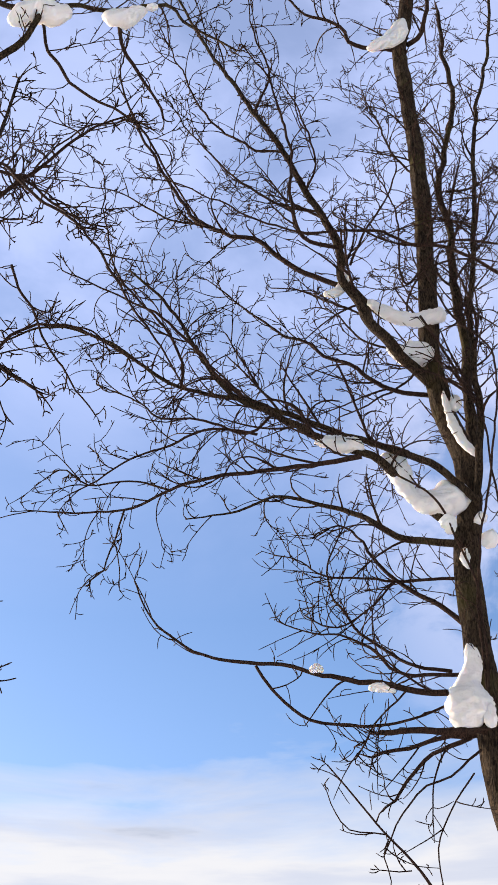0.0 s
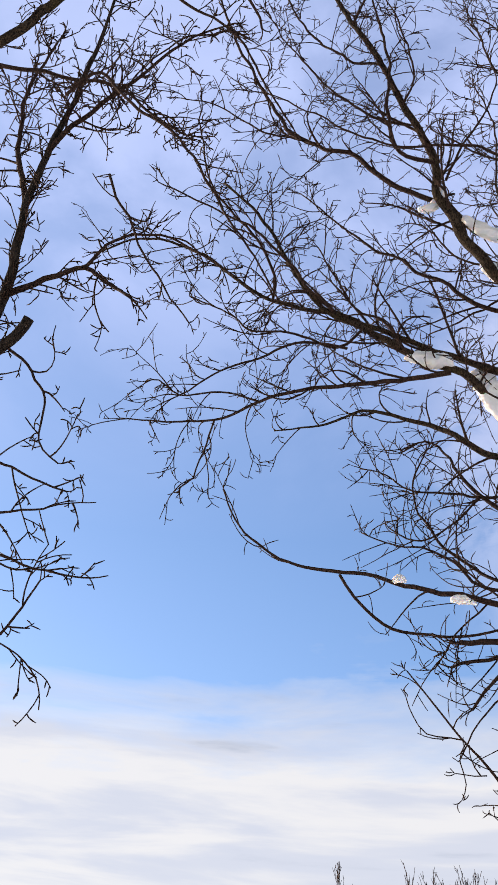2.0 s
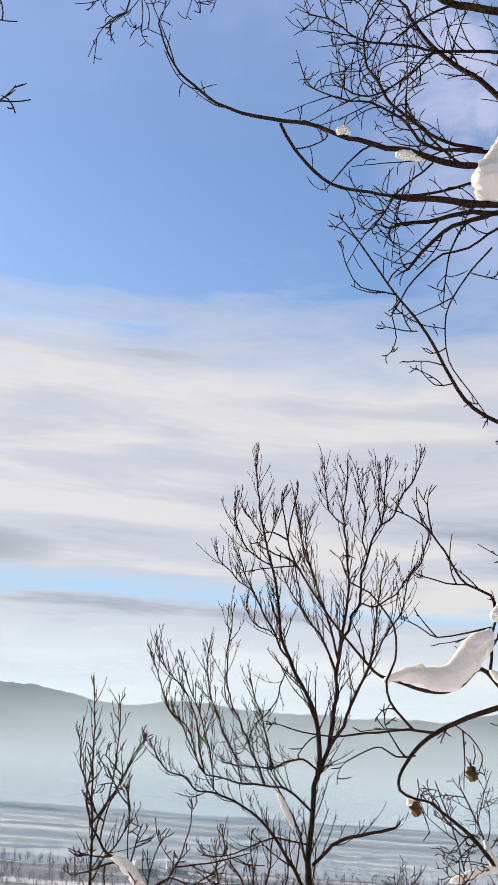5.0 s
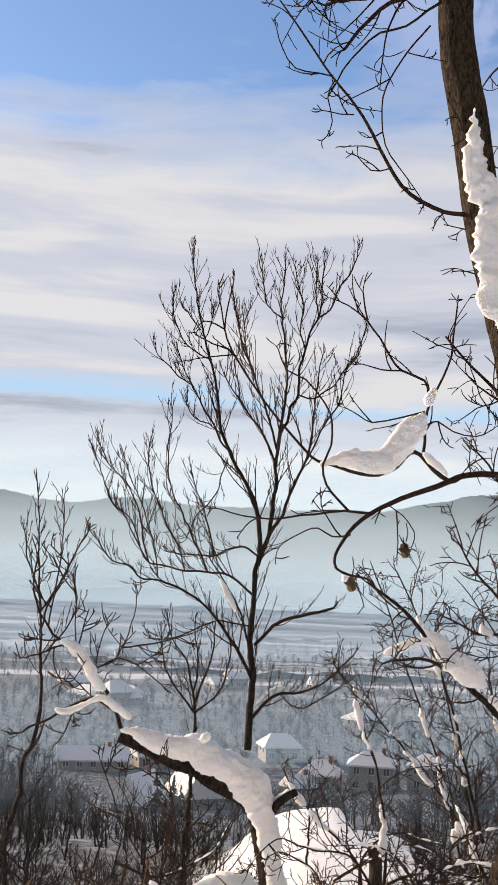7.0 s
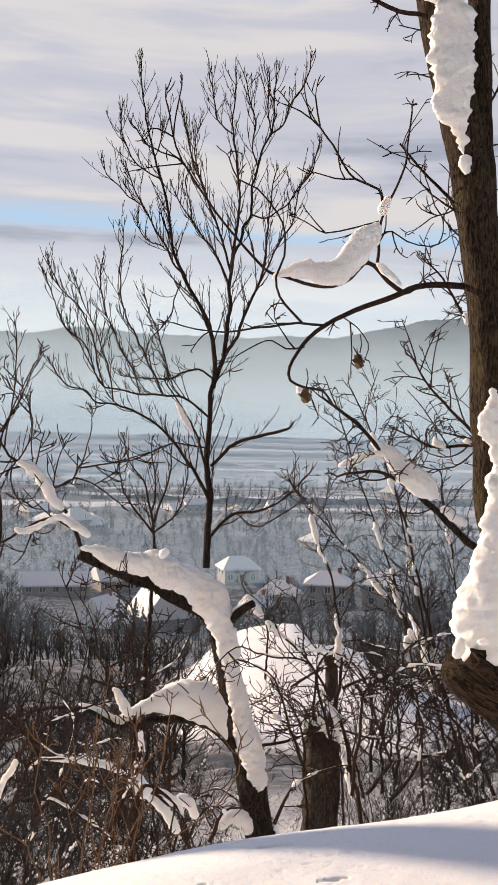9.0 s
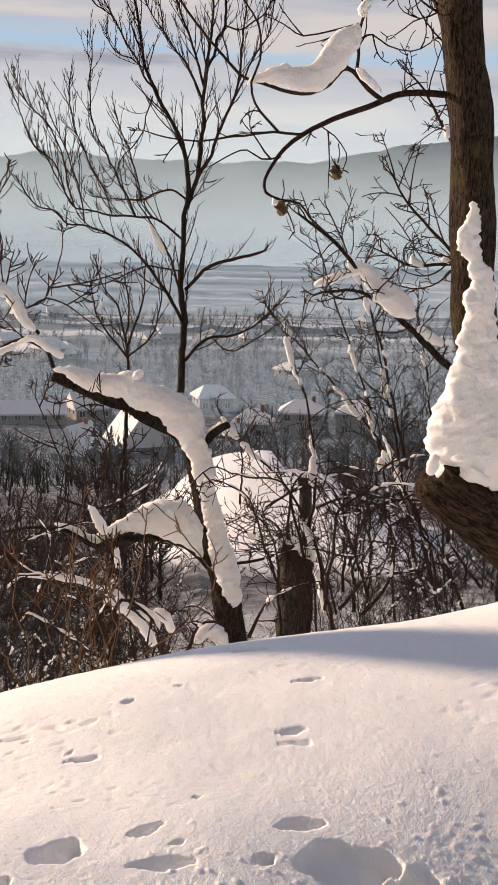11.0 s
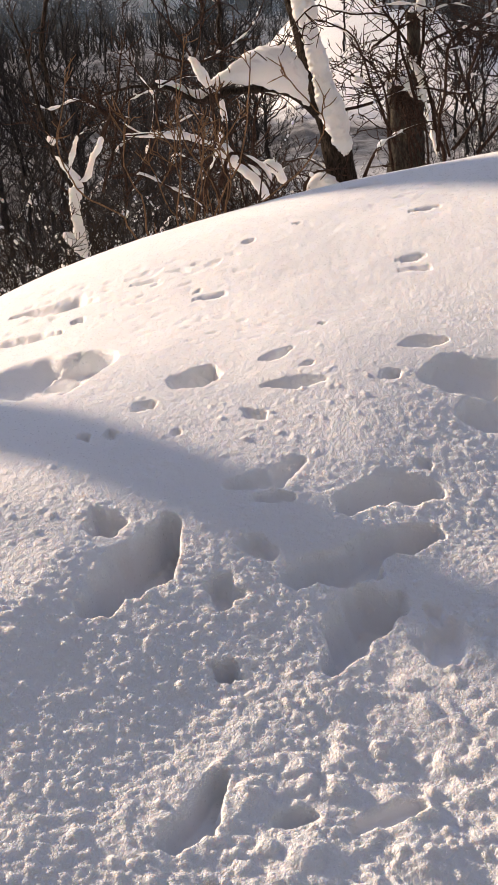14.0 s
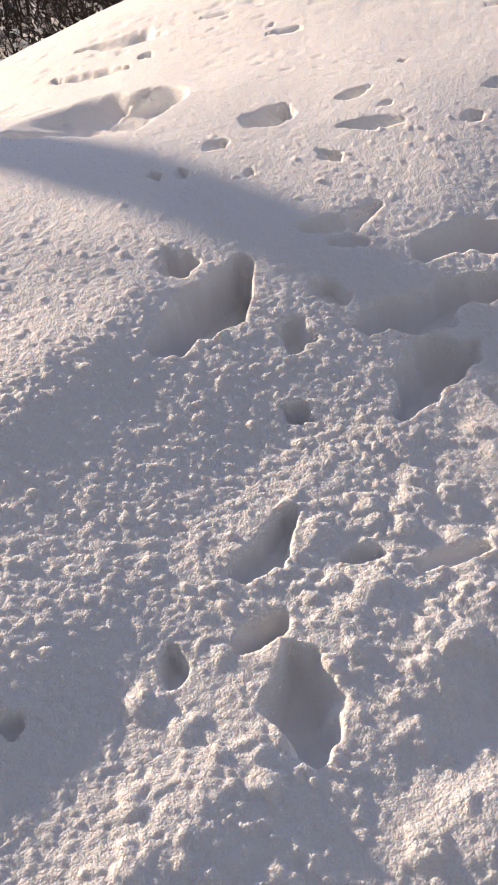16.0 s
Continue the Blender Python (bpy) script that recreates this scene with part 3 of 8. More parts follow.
def sprout(tree, every, length, up, mat=None, levels=3, curl=0.5, rmin=0.0042, lo=28, hi=70, flatten=0.6, name="crown", tip=0.11, seg=0.06):
    """Secondary shoots, side twigs and bud-tipped spurs along all limbs, as one mesh."""
    t = Tubes()
    for P, R, dens in tree.paths:
        if dens <= 0:
            continue
        gaps = np.linalg.norm(np.diff(P, axis=0), axis=1)
        total = gaps.sum()
        pos, arc = total * 0.12, np.r_[0, np.cumsum(gaps)]
        while pos < total:
            i = min(len(P) - 2, int(np.searchsorted(arc, pos)))
            axis = (P[i + 1] - P[i]) / (np.linalg.norm(P[i + 1] - P[i]) + 1e-9)
            frac = pos / total
            ln = length * _rng.uniform(0.35, 1.15) * (1.1 - 0.5 * frac)
            r = max(rmin * 1.5, min(R[i] * 0.55, 0.014 * ln / 0.8))
            grow(t, P[i], spread(axis, lo, hi, flatten), ln, r, up, levels, curl, rmin, lo, hi, flatten, tip, seg)
            pos += every / dens * _rng.uniform(0.4, 1.6)
        axis = (P[-1] - P[-3]) / (np.linalg.norm(P[-1] - P[-3]) + 1e-9)
        for _ in range(2):
            grow(t, P[-1], spread(axis, 5, 35, flatten), length * 0.2, R[-1] * 0.8, up, 2, curl, rmin, lo, hi, flatten, tip, seg)
    if not t.v:
        return None
    ob = t.link(name, mat or tree.twig, tree.root, tree.base)
    return tagged(ob, kind="stuff")


def grow(t, start, way, length, r, up, level, curl, rmin, lo, hi, flatten, tip, seg):
    n = 3 if level <= 1 and length < 0.12 else max(4 if seg < 0.1 else 3, min(9, int(length / seg)))
    P, d = twig_path(start, way, length, up, curl, n)
    rad = np.linspace(r, max(rmin * 0.8, r * 0.4), n + 1)
    if level <= 1:
        rad[-2] *= 1.25                   # a bud
        rad[-1] = rad[-2] * 0.5
    t.add(P, rad, 4 if level > 2 else 3)
    if level <= 1:
        return
    count = max(2, int(length / (0.12 if level > 2 else 0.125)))
    for j in range(count):
        f = _rng.uniform(0.15, 1.0)
        i = min(n - 1, int(f * n))
        axis = (P[i + 1] - P[i]) / np.linalg.norm(P[i + 1] - P[i])
        ln = length * _rng.uniform(0.25, 0.55) if level > 2 else tip * _rng.uniform(0.5, 1.3)
        grow(t, P[i] + (P[i + 1] - P[i]) * (f * n - i), spread(axis, lo, hi, flatten), ln, max(rmin, rad[i] * 0.62), up, level - 1, curl, rmin, lo, hi, flatten, tip, seg)


# ---- snow that lies on boughs: lumpy caps, flat below, domed above ----
def snow_ridge(tree, pts, w, h, label="", name="snow_cap", ease=1.0, lean=(-0.25, -0.35, 0), gaps=False):
    P = catmull(pts, 0.018)
    n, sides = len(P), 28
    s = np.linspace(0, 1, n)
    env = np.clip(1 - np.abs(2 * s - 1) ** 4, 0, 1) ** 0.6 * 0.97 + 0.03
    T = np.gradient(P, axis=0)
    T /= np.linalg.norm(T, axis=1, keepdims=True)
    if gaps:
        g0 = np.arange(n) * 0.018
        env = env * (0.05 + 1.05 * smooth(-0.1, 0.35, vnoise(g0, g0 * 0 + P[0, 0] * 7, 0.055, 31) + 0.5 * vnoise(g0, g0 * 0 + P[0, 0] * 5, 0.03, 33)))
    if w < 0.1:
        g1 = np.arange(n) * 0.018
        env = env * np.clip(0.72 + 0.55 * vnoise(g1, g1 * 0 + P[0, 2] * 9, 0.07, 35) + 0.3 * vnoise(g1, g1 * 0 + P[0, 2] * 7, 0.036, 36), 0.12, 1.3)
    up = np.array([0, 0, 1.0]) - T * T[:, 2:3]
    up += np.array(lean)
    up -= T * (up * T).sum(1, keepdims=True)
    up /= np.linalg.norm(up, axis=1, keepdims=True)
    right = np.cross(T, up)
    a = np.arange(sides) * 2 * math.pi / sides
    arc = np.r_[0, np.cumsum(np.linalg.norm(np.diff(P, axis=0), axis=1))]
    A, S = np.meshgrid(a, arc)
    k = _rng.random() * 60
    lump = 1 + 0.22 * ease * vnoise(S + k, np.cos(A) * 0.12 + np.sin(A) * 0.05, 0.16, 3) + 0.16 * vnoise(S + k, np.cos(A) * 0.1 + np.sin(A) * 0.07, 0.055, 5) + 0.07 * vnoise(S + k, np.cos(A) * 0.1 + np.sin(A) * 0.07, 0.022, 6) + 0.05 * vnoise(S + k, A * 0.05, 0.013, 8)
    hi = h * (0.85 + 0.35 * ease * vnoise(arc + k, arc * 0, 0.3, 7))
    cx, cz = np.cos(A) * w * 0.5, np.where(np.sin(A) > 0, np.sin(A) * hi[:, None], np.sin(A) * 0.22 * w)
    V = P[:, None] + (env[:, None] * lump * cx)[..., None] * right[:, None] + (env[:, None] * lump * cz + 0.10 * w)[..., None] * up[:, None]
    idx = np.arange(n * sides).reshape(n, sides)
    nx = np.roll(idx, -1, axis=1)
    faces = np.stack([idx[:-1], nx[:-1], nx[1:], idx[1:]], -1).reshape(-1, 4).tolist() + [idx[0][::-1].tolist(), idx[-1].tolist()]
    ob = mesh_object(name, (V.reshape(-1, 3) - tree.base).tolist(), faces, SNOW_TREE, tree.root)
    return tagged(ob, label or "soft cap of snow lying along the bough")


def snow_loft(tree, pts, radii, label, squash=0.7, ragged=0.0, furry=False):
    """Snow heaped along a line: a lumpy, rounded body with a ragged rim."""
    P = catmull(pts, 0.012)
    n, sides = len(P), 60
    s = np.linspace(0, 1, n)
    R = np.interp(s, np.linspace(0, 1, len(radii)), radii) * np.sqrt(np.clip(1 - np.abs(2 * s - 1) ** 12, 0.004, 1))
    T = np.gradient(P, axis=0)
    T /= np.linalg.norm(T, axis=1, keepdims=True)
    N = np.cross(T, (0, 1.0, 0))
    N /= np.linalg.norm(N, axis=1, keepdims=True)
    B = np.cross(T, N)
    a = np.arange(sides) * 2 * math.pi / sides
    way = np.cos(a)[None, :, None] * N[:, None] + squash * np.sin(a)[None, :, None] * B[:, None]
    V = P[:, None] + R[:, None, None] * way
    u, v = V[..., 0] * 0.8 + V[..., 1] * 0.9, V[..., 2] + 0.3 * V[..., 1]
    size = float(np.mean(radii))
    lump = (0.07 if ragged else 0.16) * vnoise(u, v, max(0.05, size * 1.3), 21) + (0.05 if ragged else 0.09) * vnoise(u, v, max(0.025, size * 0.45), 22)
    edge = 0.006 * vnoise(u, v, 0.03, 23) + 0.0035 * vnoise(u, v, 0.014, 24) + 0.002 * vnoise(u, v, 0.008, 26)
    edge = edge * min(1.3, 0.35 + size / 0.06)
    if ragged:
        w = V[..., 0] - 0.5 * V[..., 1]
        edge = edge * 1.4 + ragged * (0.10 * np.abs(grain(w, V[..., 2], 0.085, 27)) + 0.055 * np.abs(grain(w, V[..., 2], 0.036, 28)) - 0.05 + 0.05 * vnoise(w, V[..., 2], 0.2, 29))
    if furry:
        arc = np.r_[0, np.cumsum(np.linalg.norm(np.diff(P, axis=0), axis=1))][:, None] + 0.03 * np.cos(a)
        edge = edge + 0.006 * vnoise(arc, np.cos(a)[None] * 0.05 + 0 * arc, 0.022, 29) + 0.005 * vnoise(arc, np.cos(a)[None] * 0.04 + 0 * arc, 0.011, 30)
    V = V + (R[:, None] * lump + edge * np.minimum(1, R / 0.02)[:, None])[..., None] * way
    idx = np.arange(n * sides).reshape(n, sides)
    nx = np.roll(idx, -1, axis=1)
    faces = np.stack([idx[:-1], nx[:-1], nx[1:], idx[1:]], -1).reshape(-1, 4).tolist() + [idx[0][::-1].tolist(), idx[-1].tolist()]
    ob = mesh_object("snow_cap", (V.reshape(-1, 3) - tree.base).tolist(), faces, SNOW_TREE, tree.root)
    return tagged(ob, label)


big = Tree("bare_tree", (3.35, 8.6, -1.9), "tall bare winter tree with snow in its forks", bark=BARK)
left = Tree("bare_tree", (-4.3, 7.3, -1.6), "dark bare tree leaning in with knotty twigs", bark=BARK_DARK)
near_tree = Tree("bare_tree", (-3.4, 4.9, -0.4), "bare tree with a snowy limb reaching overhead", bark=BARK)
mid = Tree("young_tree", tuple(np.array([1.0, 20.0, -6.2])), "slender young bare tree with upright shoots on the slope", bark=BARK_DARK)
sap1 = Tree("sapling", (-2.5, 18.0, -5.3), "thin bare sapling with upright shoots", bark=BARK_DARK, group="saplings on the slope")
sap2 = Tree("sapling", (-1.7, 19.0, -5.6), "thin bare sapling with snow at its fork", bark=BARK_DARK, group="saplings on the slope")
lean = Tree("broken_tree", (0.4, 12.2, -3.2), "broken leaning tree, its mossy trunk thick with snow", bark=BARK_DARK)
copse = Tree("sapling", (2.6, 14.0, -3.7), "clump of thin brown stems with bits of snow", bark=TWIG_RED, twig=TWIG, group="saplings on the slope")
copse2 = Tree("sapling", (1.1, 13.0, -3.4), "crooked sapling with snow along its stem", bark=BARK_DARK, group="saplings on the slope")
bough = Tree("shrub", (2.6, 10.5, -2.2), "bare shrub with snow on a slanting bough", bark=BARK_DARK)
fork = Tree("sapling", (-1.5, 9.0, -1.6), "short forked sapling caked with snow", bark=BARK_DARK, group="saplings on the slope")

# the big tree
limb(big, [(3.35, 8.60, -1.90), (2.85, 8.55, -0.75), (2.40, 8.50, -0.05), (2.14, 8.50, 0.80), (2.06, 8.50, 1.88), (2.01, 8.50, 2.33), (1.84, 8.50, 3.22), (1.64, 8.50, 4.06), (1.53, 8.50, 4.74), (1.44, 8.55, 5.30), (1.43, 8.60, 5.79), (1.41, 8.65, 6.43), (1.43, 8.70, 7.19), (1.53, 8.70, 7.84)], 0.17, 0.1, name='trunk', sides=28, wiggle=0.0, twigs=0.3)
limb(big, [(1.53, 8.70, 7.84), (1.53, 8.70, 8.25), (1.42, 8.70, 8.68), (1.35, 8.70, 9.27), (1.38, 8.70, 9.89), (1.44, 8.70, 10.85), (1.48, 8.70, 11.92), (1.47, 8.70, 12.82), (1.45, 8.70, 13.80), (1.57, 8.70, 14.53), (1.69, 8.70, 15.54), (1.94, 8.70, 17.29)], 0.1, 0.07, sides=20, wiggle=0.008)
limb(big, [(2.06, 8.52, 1.9), (2.03, 8.56, 2.4), (1.99, 8.6, 2.9), (1.96, 8.65, 3.6), (1.95, 8.7, 4.3), (2.02, 8.8, 5.6), (2.1, 9.0, 8.0)], 0.1, 0.05, sides=12, wiggle=0.0, twigs=0.4)
limb(big, [(1.49, 8.70, 7.29), (1.34, 8.65, 7.53), (1.08, 8.61, 7.75), (0.91, 8.56, 7.98), (0.71, 8.52, 8.16), (0.45, 8.47, 8.23), (0.21, 8.43, 8.36), (-0.12, 8.38, 8.55), (-0.45, 8.34, 8.75), (-0.75, 8.29, 9.24), (-1.01, 8.25, 9.75), (-1.38, 8.20, 10.16)], 0.047, 0.01)
limb(big, [(1.57, 8.50, 7.65), (1.20, 8.51, 8.07), (0.65, 8.53, 8.35), (0.17, 8.54, 8.59), (-0.36, 8.55, 8.85), (-0.97, 8.56, 9.05), (-1.61, 8.57, 9.63), (-2.21, 8.59, 9.84), (-2.60, 8.60, 9.71)], 0.035, 0.009)
limb(big, [(0.63, 8.40, 8.09), (0.34, 8.45, 8.06), (0.06, 8.50, 8.07), (-0.32, 8.55, 8.07), (-0.71, 8.60, 8.05), (-1.00, 8.65, 8.00), (-1.39, 8.70, 7.85), (-1.83, 8.75, 7.85), (-2.24, 8.80, 7.94)], 0.025, 0.006)
limb(big, [(1.40, 8.60, 7.32), (1.14, 8.66, 7.40), (0.87, 8.71, 7.49), (0.61, 8.77, 7.73), (0.33, 8.83, 7.87), (-0.05, 8.89, 8.05), (-0.44, 8.94, 7.95), (-0.89, 9.00, 7.92)], 0.035, 0.006)
limb(big, [(1.46, 8.40, 5.87), (0.90, 8.41, 5.97), (0.41, 8.43, 6.08), (-0.09, 8.44, 6.22), (-0.62, 8.46, 6.30), (-0.95, 8.47, 6.50), (-1.13, 8.49, 6.74), (-1.24, 8.50, 7.03)], 0.028, 0.006, twigs=0.25)
limb(big, [(-0.29, 8.50, 6.26), (-0.18, 8.56, 6.10), (0.11, 8.62, 5.88), (0.48, 8.68, 5.82), (0.83, 8.74, 5.87), (1.14, 8.80, 6.02)], 0.012, 0.01, twigs=0.2)
limb(big, [(1.32, 8.60, 8.99), (1.02, 8.54, 9.35), (0.79, 8.48, 9.72), (0.60, 8.42, 10.10), (0.53, 8.36, 10.64), (0.28, 8.30, 11.22), (0.08, 8.24, 11.74), (-0.19, 8.18, 12.30), (-0.48, 8.12, 12.89), (-0.78, 8.06, 13.51), (-1.03, 8.00, 14.16)], 0.055, 0.012)
limb(big, [(0.62, 8.50, 10.10), (0.19, 8.55, 10.40), (-0.18, 8.60, 10.85), (-0.52, 8.65, 11.04), (-0.87, 8.70, 11.40), (-1.24, 8.75, 12.25), (-1.53, 8.80, 13.07), (-1.73, 8.85, 13.95), (-1.68, 8.90, 14.76)], 0.028, 0.008)
limb(big, [(0.57, 8.30, 10.43), (0.25, 8.22, 10.51), (0.14, 8.14, 10.97), (0.14, 8.06, 11.70), (-0.01, 7.98, 12.48), (-0.29, 7.90, 13.05)], 0.022, 0.007)
limb(big, [(1.38, 8.70, 9.78), (1.06, 8.63, 9.81), (0.86, 8.57, 9.90), (0.66, 8.50, 10.14)], 0.04, 0.03, twigs=0.3)
limb(big, [(1.99, 8.10, 9.80), (1.58, 8.10, 10.16), (1.18, 8.10, 10.26), (0.83, 8.10, 10.44), (0.25, 8.10, 10.45), (-0.32, 8.10, 10.73), (-0.86, 8.10, 11.16), (-1.31, 8.10, 11.31)], 0.018, 0.006, twigs=0.6)
limb(big, [(1.31, 8.80, 9.02), (0.97, 8.87, 9.16), (0.63, 8.93, 9.50), (0.22, 9.00, 9.86), (-0.16, 9.07, 10.23), (-0.55, 9.13, 10.69), (-0.76, 9.20, 10.97)], 0.025, 0.006)
limb(big, [(1.50, 8.72, 7.55), (1.58, 8.78, 8.0), (1.63, 8.80, 8.38), (1.67, 8.82, 9.02), (1.71, 8.84, 9.71), (1.69, 8.87, 10.61), (1.74, 8.89, 11.27), (1.69, 8.91, 11.88), (1.86, 8.93, 12.61), (2.02, 8.96, 13.39), (1.99, 8.98, 14.14), (2.02, 9.00, 15.04)], 0.06, 0.02)
limb(big, [(1.52, 8.66, 7.6), (1.60, 8.55, 7.95), (1.63, 8.50, 8.16), (1.68, 8.48, 8.75), (1.72, 8.47, 9.72), (1.90, 8.45, 10.80), (2.07, 8.43, 12.26), (2.38, 8.42, 13.54), (2.50, 8.40, 14.56)], 0.035, 0.015, twigs=0.7)
limb(big, [(1.50, 8.70, 13.90), (1.15, 8.64, 13.90), (0.89, 8.58, 13.94), (0.78, 8.52, 14.18), (0.40, 8.46, 14.34), (0.16, 8.40, 14.65)], 0.03, 0.012)
limb(big, [(1.55, 8.70, 14.00), (1.74, 8.70, 14.20), (1.85, 8.70, 14.84), (1.97, 8.70, 15.76)], 0.03, 0.015)
limb(big, [(1.40, 8.80, 6.66), (1.16, 8.90, 6.95), (0.82, 9.00, 7.28), (0.62, 9.10, 7.68), (0.44, 9.20, 7.93), (0.24, 9.30, 7.88)], 0.025, 0.007, twigs=0.8)
limb(big, [(1.44, 8.80, 7.12), (0.86, 8.90, 7.17), (0.31, 9.00, 7.30), (0.08, 9.10, 7.51), (-0.14, 9.20, 7.64)], 0.016, 0.005)
limb(big, [(1.23, 8.90, 6.35), (0.89, 9.00, 6.50), (0.56, 9.10, 6.82), (0.35, 9.20, 7.20), (0.32, 9.30, 7.59), (0.50, 9.40, 8.05)], 0.016, 0.006, twigs=0.8)
limb(big, [(1.36, 8.70, 6.22), (0.87, 8.80, 6.31), (0.45, 8.90, 6.67), (0.14, 9.00, 6.78), (-0.13, 9.10, 6.95)], 0.018, 0.005, twigs=0.8)
limb(big, [(1.35, 8.40, 5.64), (1.02, 8.30, 5.60), (0.58, 8.20, 5.57)], 0.03, 0.018, twigs=0.8)
limb(big, [(1.34, 8.60, 5.70), (1.06, 8.70, 5.71), (0.81, 8.80, 5.69), (0.56, 8.90, 5.67)], 0.022, 0.012, twigs=0.8)
limb(big, [(1.26, 8.50, 5.64), (0.99, 8.53, 5.52), (0.77, 8.57, 5.33), (0.68, 8.60, 5.22)], 0.02, 0.01, twigs=0.5)
limb(big, [(1.86, 8.50, 2.33), (1.66, 8.44, 2.33), (1.52, 8.39, 2.31), (1.42, 8.33, 2.26), (1.26, 8.28, 2.19), (1.11, 8.22, 2.13), (0.93, 8.17, 2.03), (0.81, 8.11, 1.94), (0.74, 8.05, 1.85), (0.69, 8.00, 1.76), (0.69, 7.94, 1.68), (0.78, 7.89, 1.64), (0.88, 7.83, 1.62), (0.93, 7.78, 1.54), (1.02, 7.72, 1.46)], 0.0227, 0.0047, twigs=0.30, wiggle=0.008)
limb(big, [(1.49, 8.30, 2.29), (1.42, 8.27, 2.26), (1.32, 8.24, 2.33), (1.23, 8.21, 2.42), (1.15, 8.18, 2.42), (1.06, 8.15, 2.32), (0.95, 8.12, 2.27), (0.84, 8.09, 2.27), (0.70, 8.06, 2.30), (0.59, 8.04, 2.32), (0.51, 8.01, 2.35), (0.38, 7.98, 2.48), (0.27, 7.95, 2.60), (0.16, 7.92, 2.75), (0.06, 7.89, 2.88), (-0.03, 7.86, 3.04), (-0.05, 7.83, 3.15), (-0.01, 7.80, 3.37)], 0.0168, 0.0041, twigs=0.30, wiggle=0.008)
limb(big, [(-0.04, 7.84, 3.06), (-0.07, 7.82, 3.14), (-0.10, 7.80, 3.30)], 0.0055, 0.0041, twigs=0.20, wiggle=0.008)
limb(big, [(0.04, 7.84, 2.91), (-0.02, 7.83, 2.97), (-0.12, 7.81, 2.99), (-0.20, 7.80, 3.03)], 0.0055, 0.0041, twigs=0.20, wiggle=0.008)
limb(big, [(1.24, 8.22, 2.42), (1.25, 8.21, 2.51), (1.24, 8.19, 2.61), (1.25, 8.18, 2.70), (1.28, 8.16, 2.79), (1.33, 8.14, 2.90), (1.38, 8.13, 3.04), (1.39, 8.12, 3.14), (1.41, 8.10, 3.36)], 0.0108, 0.0047, twigs=0.30, wiggle=0.008)
limb(big, [(1.26, 8.20, 2.81), (1.23, 8.18, 2.88), (1.08, 8.17, 2.94), (1.01, 8.15, 3.01), (0.93, 8.13, 3.13), (0.85, 8.12, 3.23), (0.81, 8.10, 3.42)], 0.0094, 0.0047, twigs=0.40, wiggle=0.008)
limb(big, [(1.08, 8.16, 2.94), (0.95, 8.13, 2.93), (0.82, 8.10, 2.96)], 0.0058, 0.0036, twigs=0.30, wiggle=0.008)
limb(big, [(0.85, 8.10, 3.23), (0.71, 8.07, 3.32), (0.60, 8.05, 3.36)], 0.0057, 0.0036, twigs=0.50, wiggle=0.008)
limb(big, [(0.91, 8.00, 2.02), (0.73, 7.97, 2.03), (0.55, 7.93, 2.00), (0.41, 7.90, 1.98), (0.28, 7.87, 1.96), (0.11, 7.83, 1.97), (-0.03, 7.80, 2.00)], 0.0090, 0.0034, twigs=0.25, wiggle=0.008)
limb(big, [(0.75, 7.95, 2.03), (0.67, 7.93, 2.10), (0.60, 7.92, 2.18), (0.58, 7.90, 2.30), (0.62, 7.88, 2.42), (0.62, 7.87, 2.56), (0.58, 7.85, 2.67), (0.46, 7.83, 2.81), (0.34, 7.82, 2.86), (0.28, 7.80, 2.97)], 0.0090, 0.0038, twigs=0.25, wiggle=0.008)
limb(big, [(0.76, 7.85, 1.88), (0.65, 7.84, 1.87), (0.56, 7.83, 1.91), (0.48, 7.81, 1.89), (0.36, 7.80, 1.82)], 0.0061, 0.0034, twigs=0.20, wiggle=0.008)
limb(big, [(1.01, 8.00, 2.07), (1.08, 7.91, 2.01), (1.13, 7.81, 1.91), (1.11, 7.72, 1.83)], 0.0045, 0.0030, twigs=0.30, wiggle=0.008)
limb(big, [(1.24, 8.20, 2.69), (1.09, 8.18, 2.64), (0.91, 8.15, 2.60), (0.82, 8.12, 2.63), (0.72, 8.10, 2.68)], 0.0061, 0.0032, twigs=0.30, wiggle=0.008)
limb(big, [(1.25, 8.20, 2.60), (1.32, 8.22, 2.63), (1.43, 8.25, 2.58), (1.58, 8.28, 2.56), (1.70, 8.30, 2.61)], 0.0061, 0.0033, twigs=0.50, wiggle=0.008)
limb(big, [(1.90, 8.60, 2.91), (1.76, 8.63, 2.82), (1.66, 8.67, 2.79), (1.56, 8.70, 2.71)], 0.0062, 0.0035, twigs=1.20, wiggle=0.008)
limb(big, [(1.91, 8.60, 2.61), (1.80, 8.63, 2.72), (1.69, 8.67, 2.88), (1.62, 8.70, 3.07)], 0.0069, 0.0035, twigs=1.20, wiggle=0.008)
limb(big, [(1.63, 8.50, 4.07), (1.48, 8.46, 4.06), (1.37, 8.41, 4.05), (1.20, 8.37, 4.11), (1.06, 8.33, 4.20), (0.96, 8.29, 4.33), (0.86, 8.24, 4.49), (0.74, 8.20, 4.66), (0.56, 8.15, 4.85), (0.40, 8.07, 5.03), (0.20, 8.00, 5.27)], 0.017, 0.0045, twigs=0.25, wiggle=0.008)
limb(big, [(0.56, 8.10, 4.82), (0.33, 8.07, 4.84), (0.24, 8.03, 4.95), (0.19, 8.00, 5.08)], 0.0053, 0.0034, twigs=0.30, wiggle=0.008)
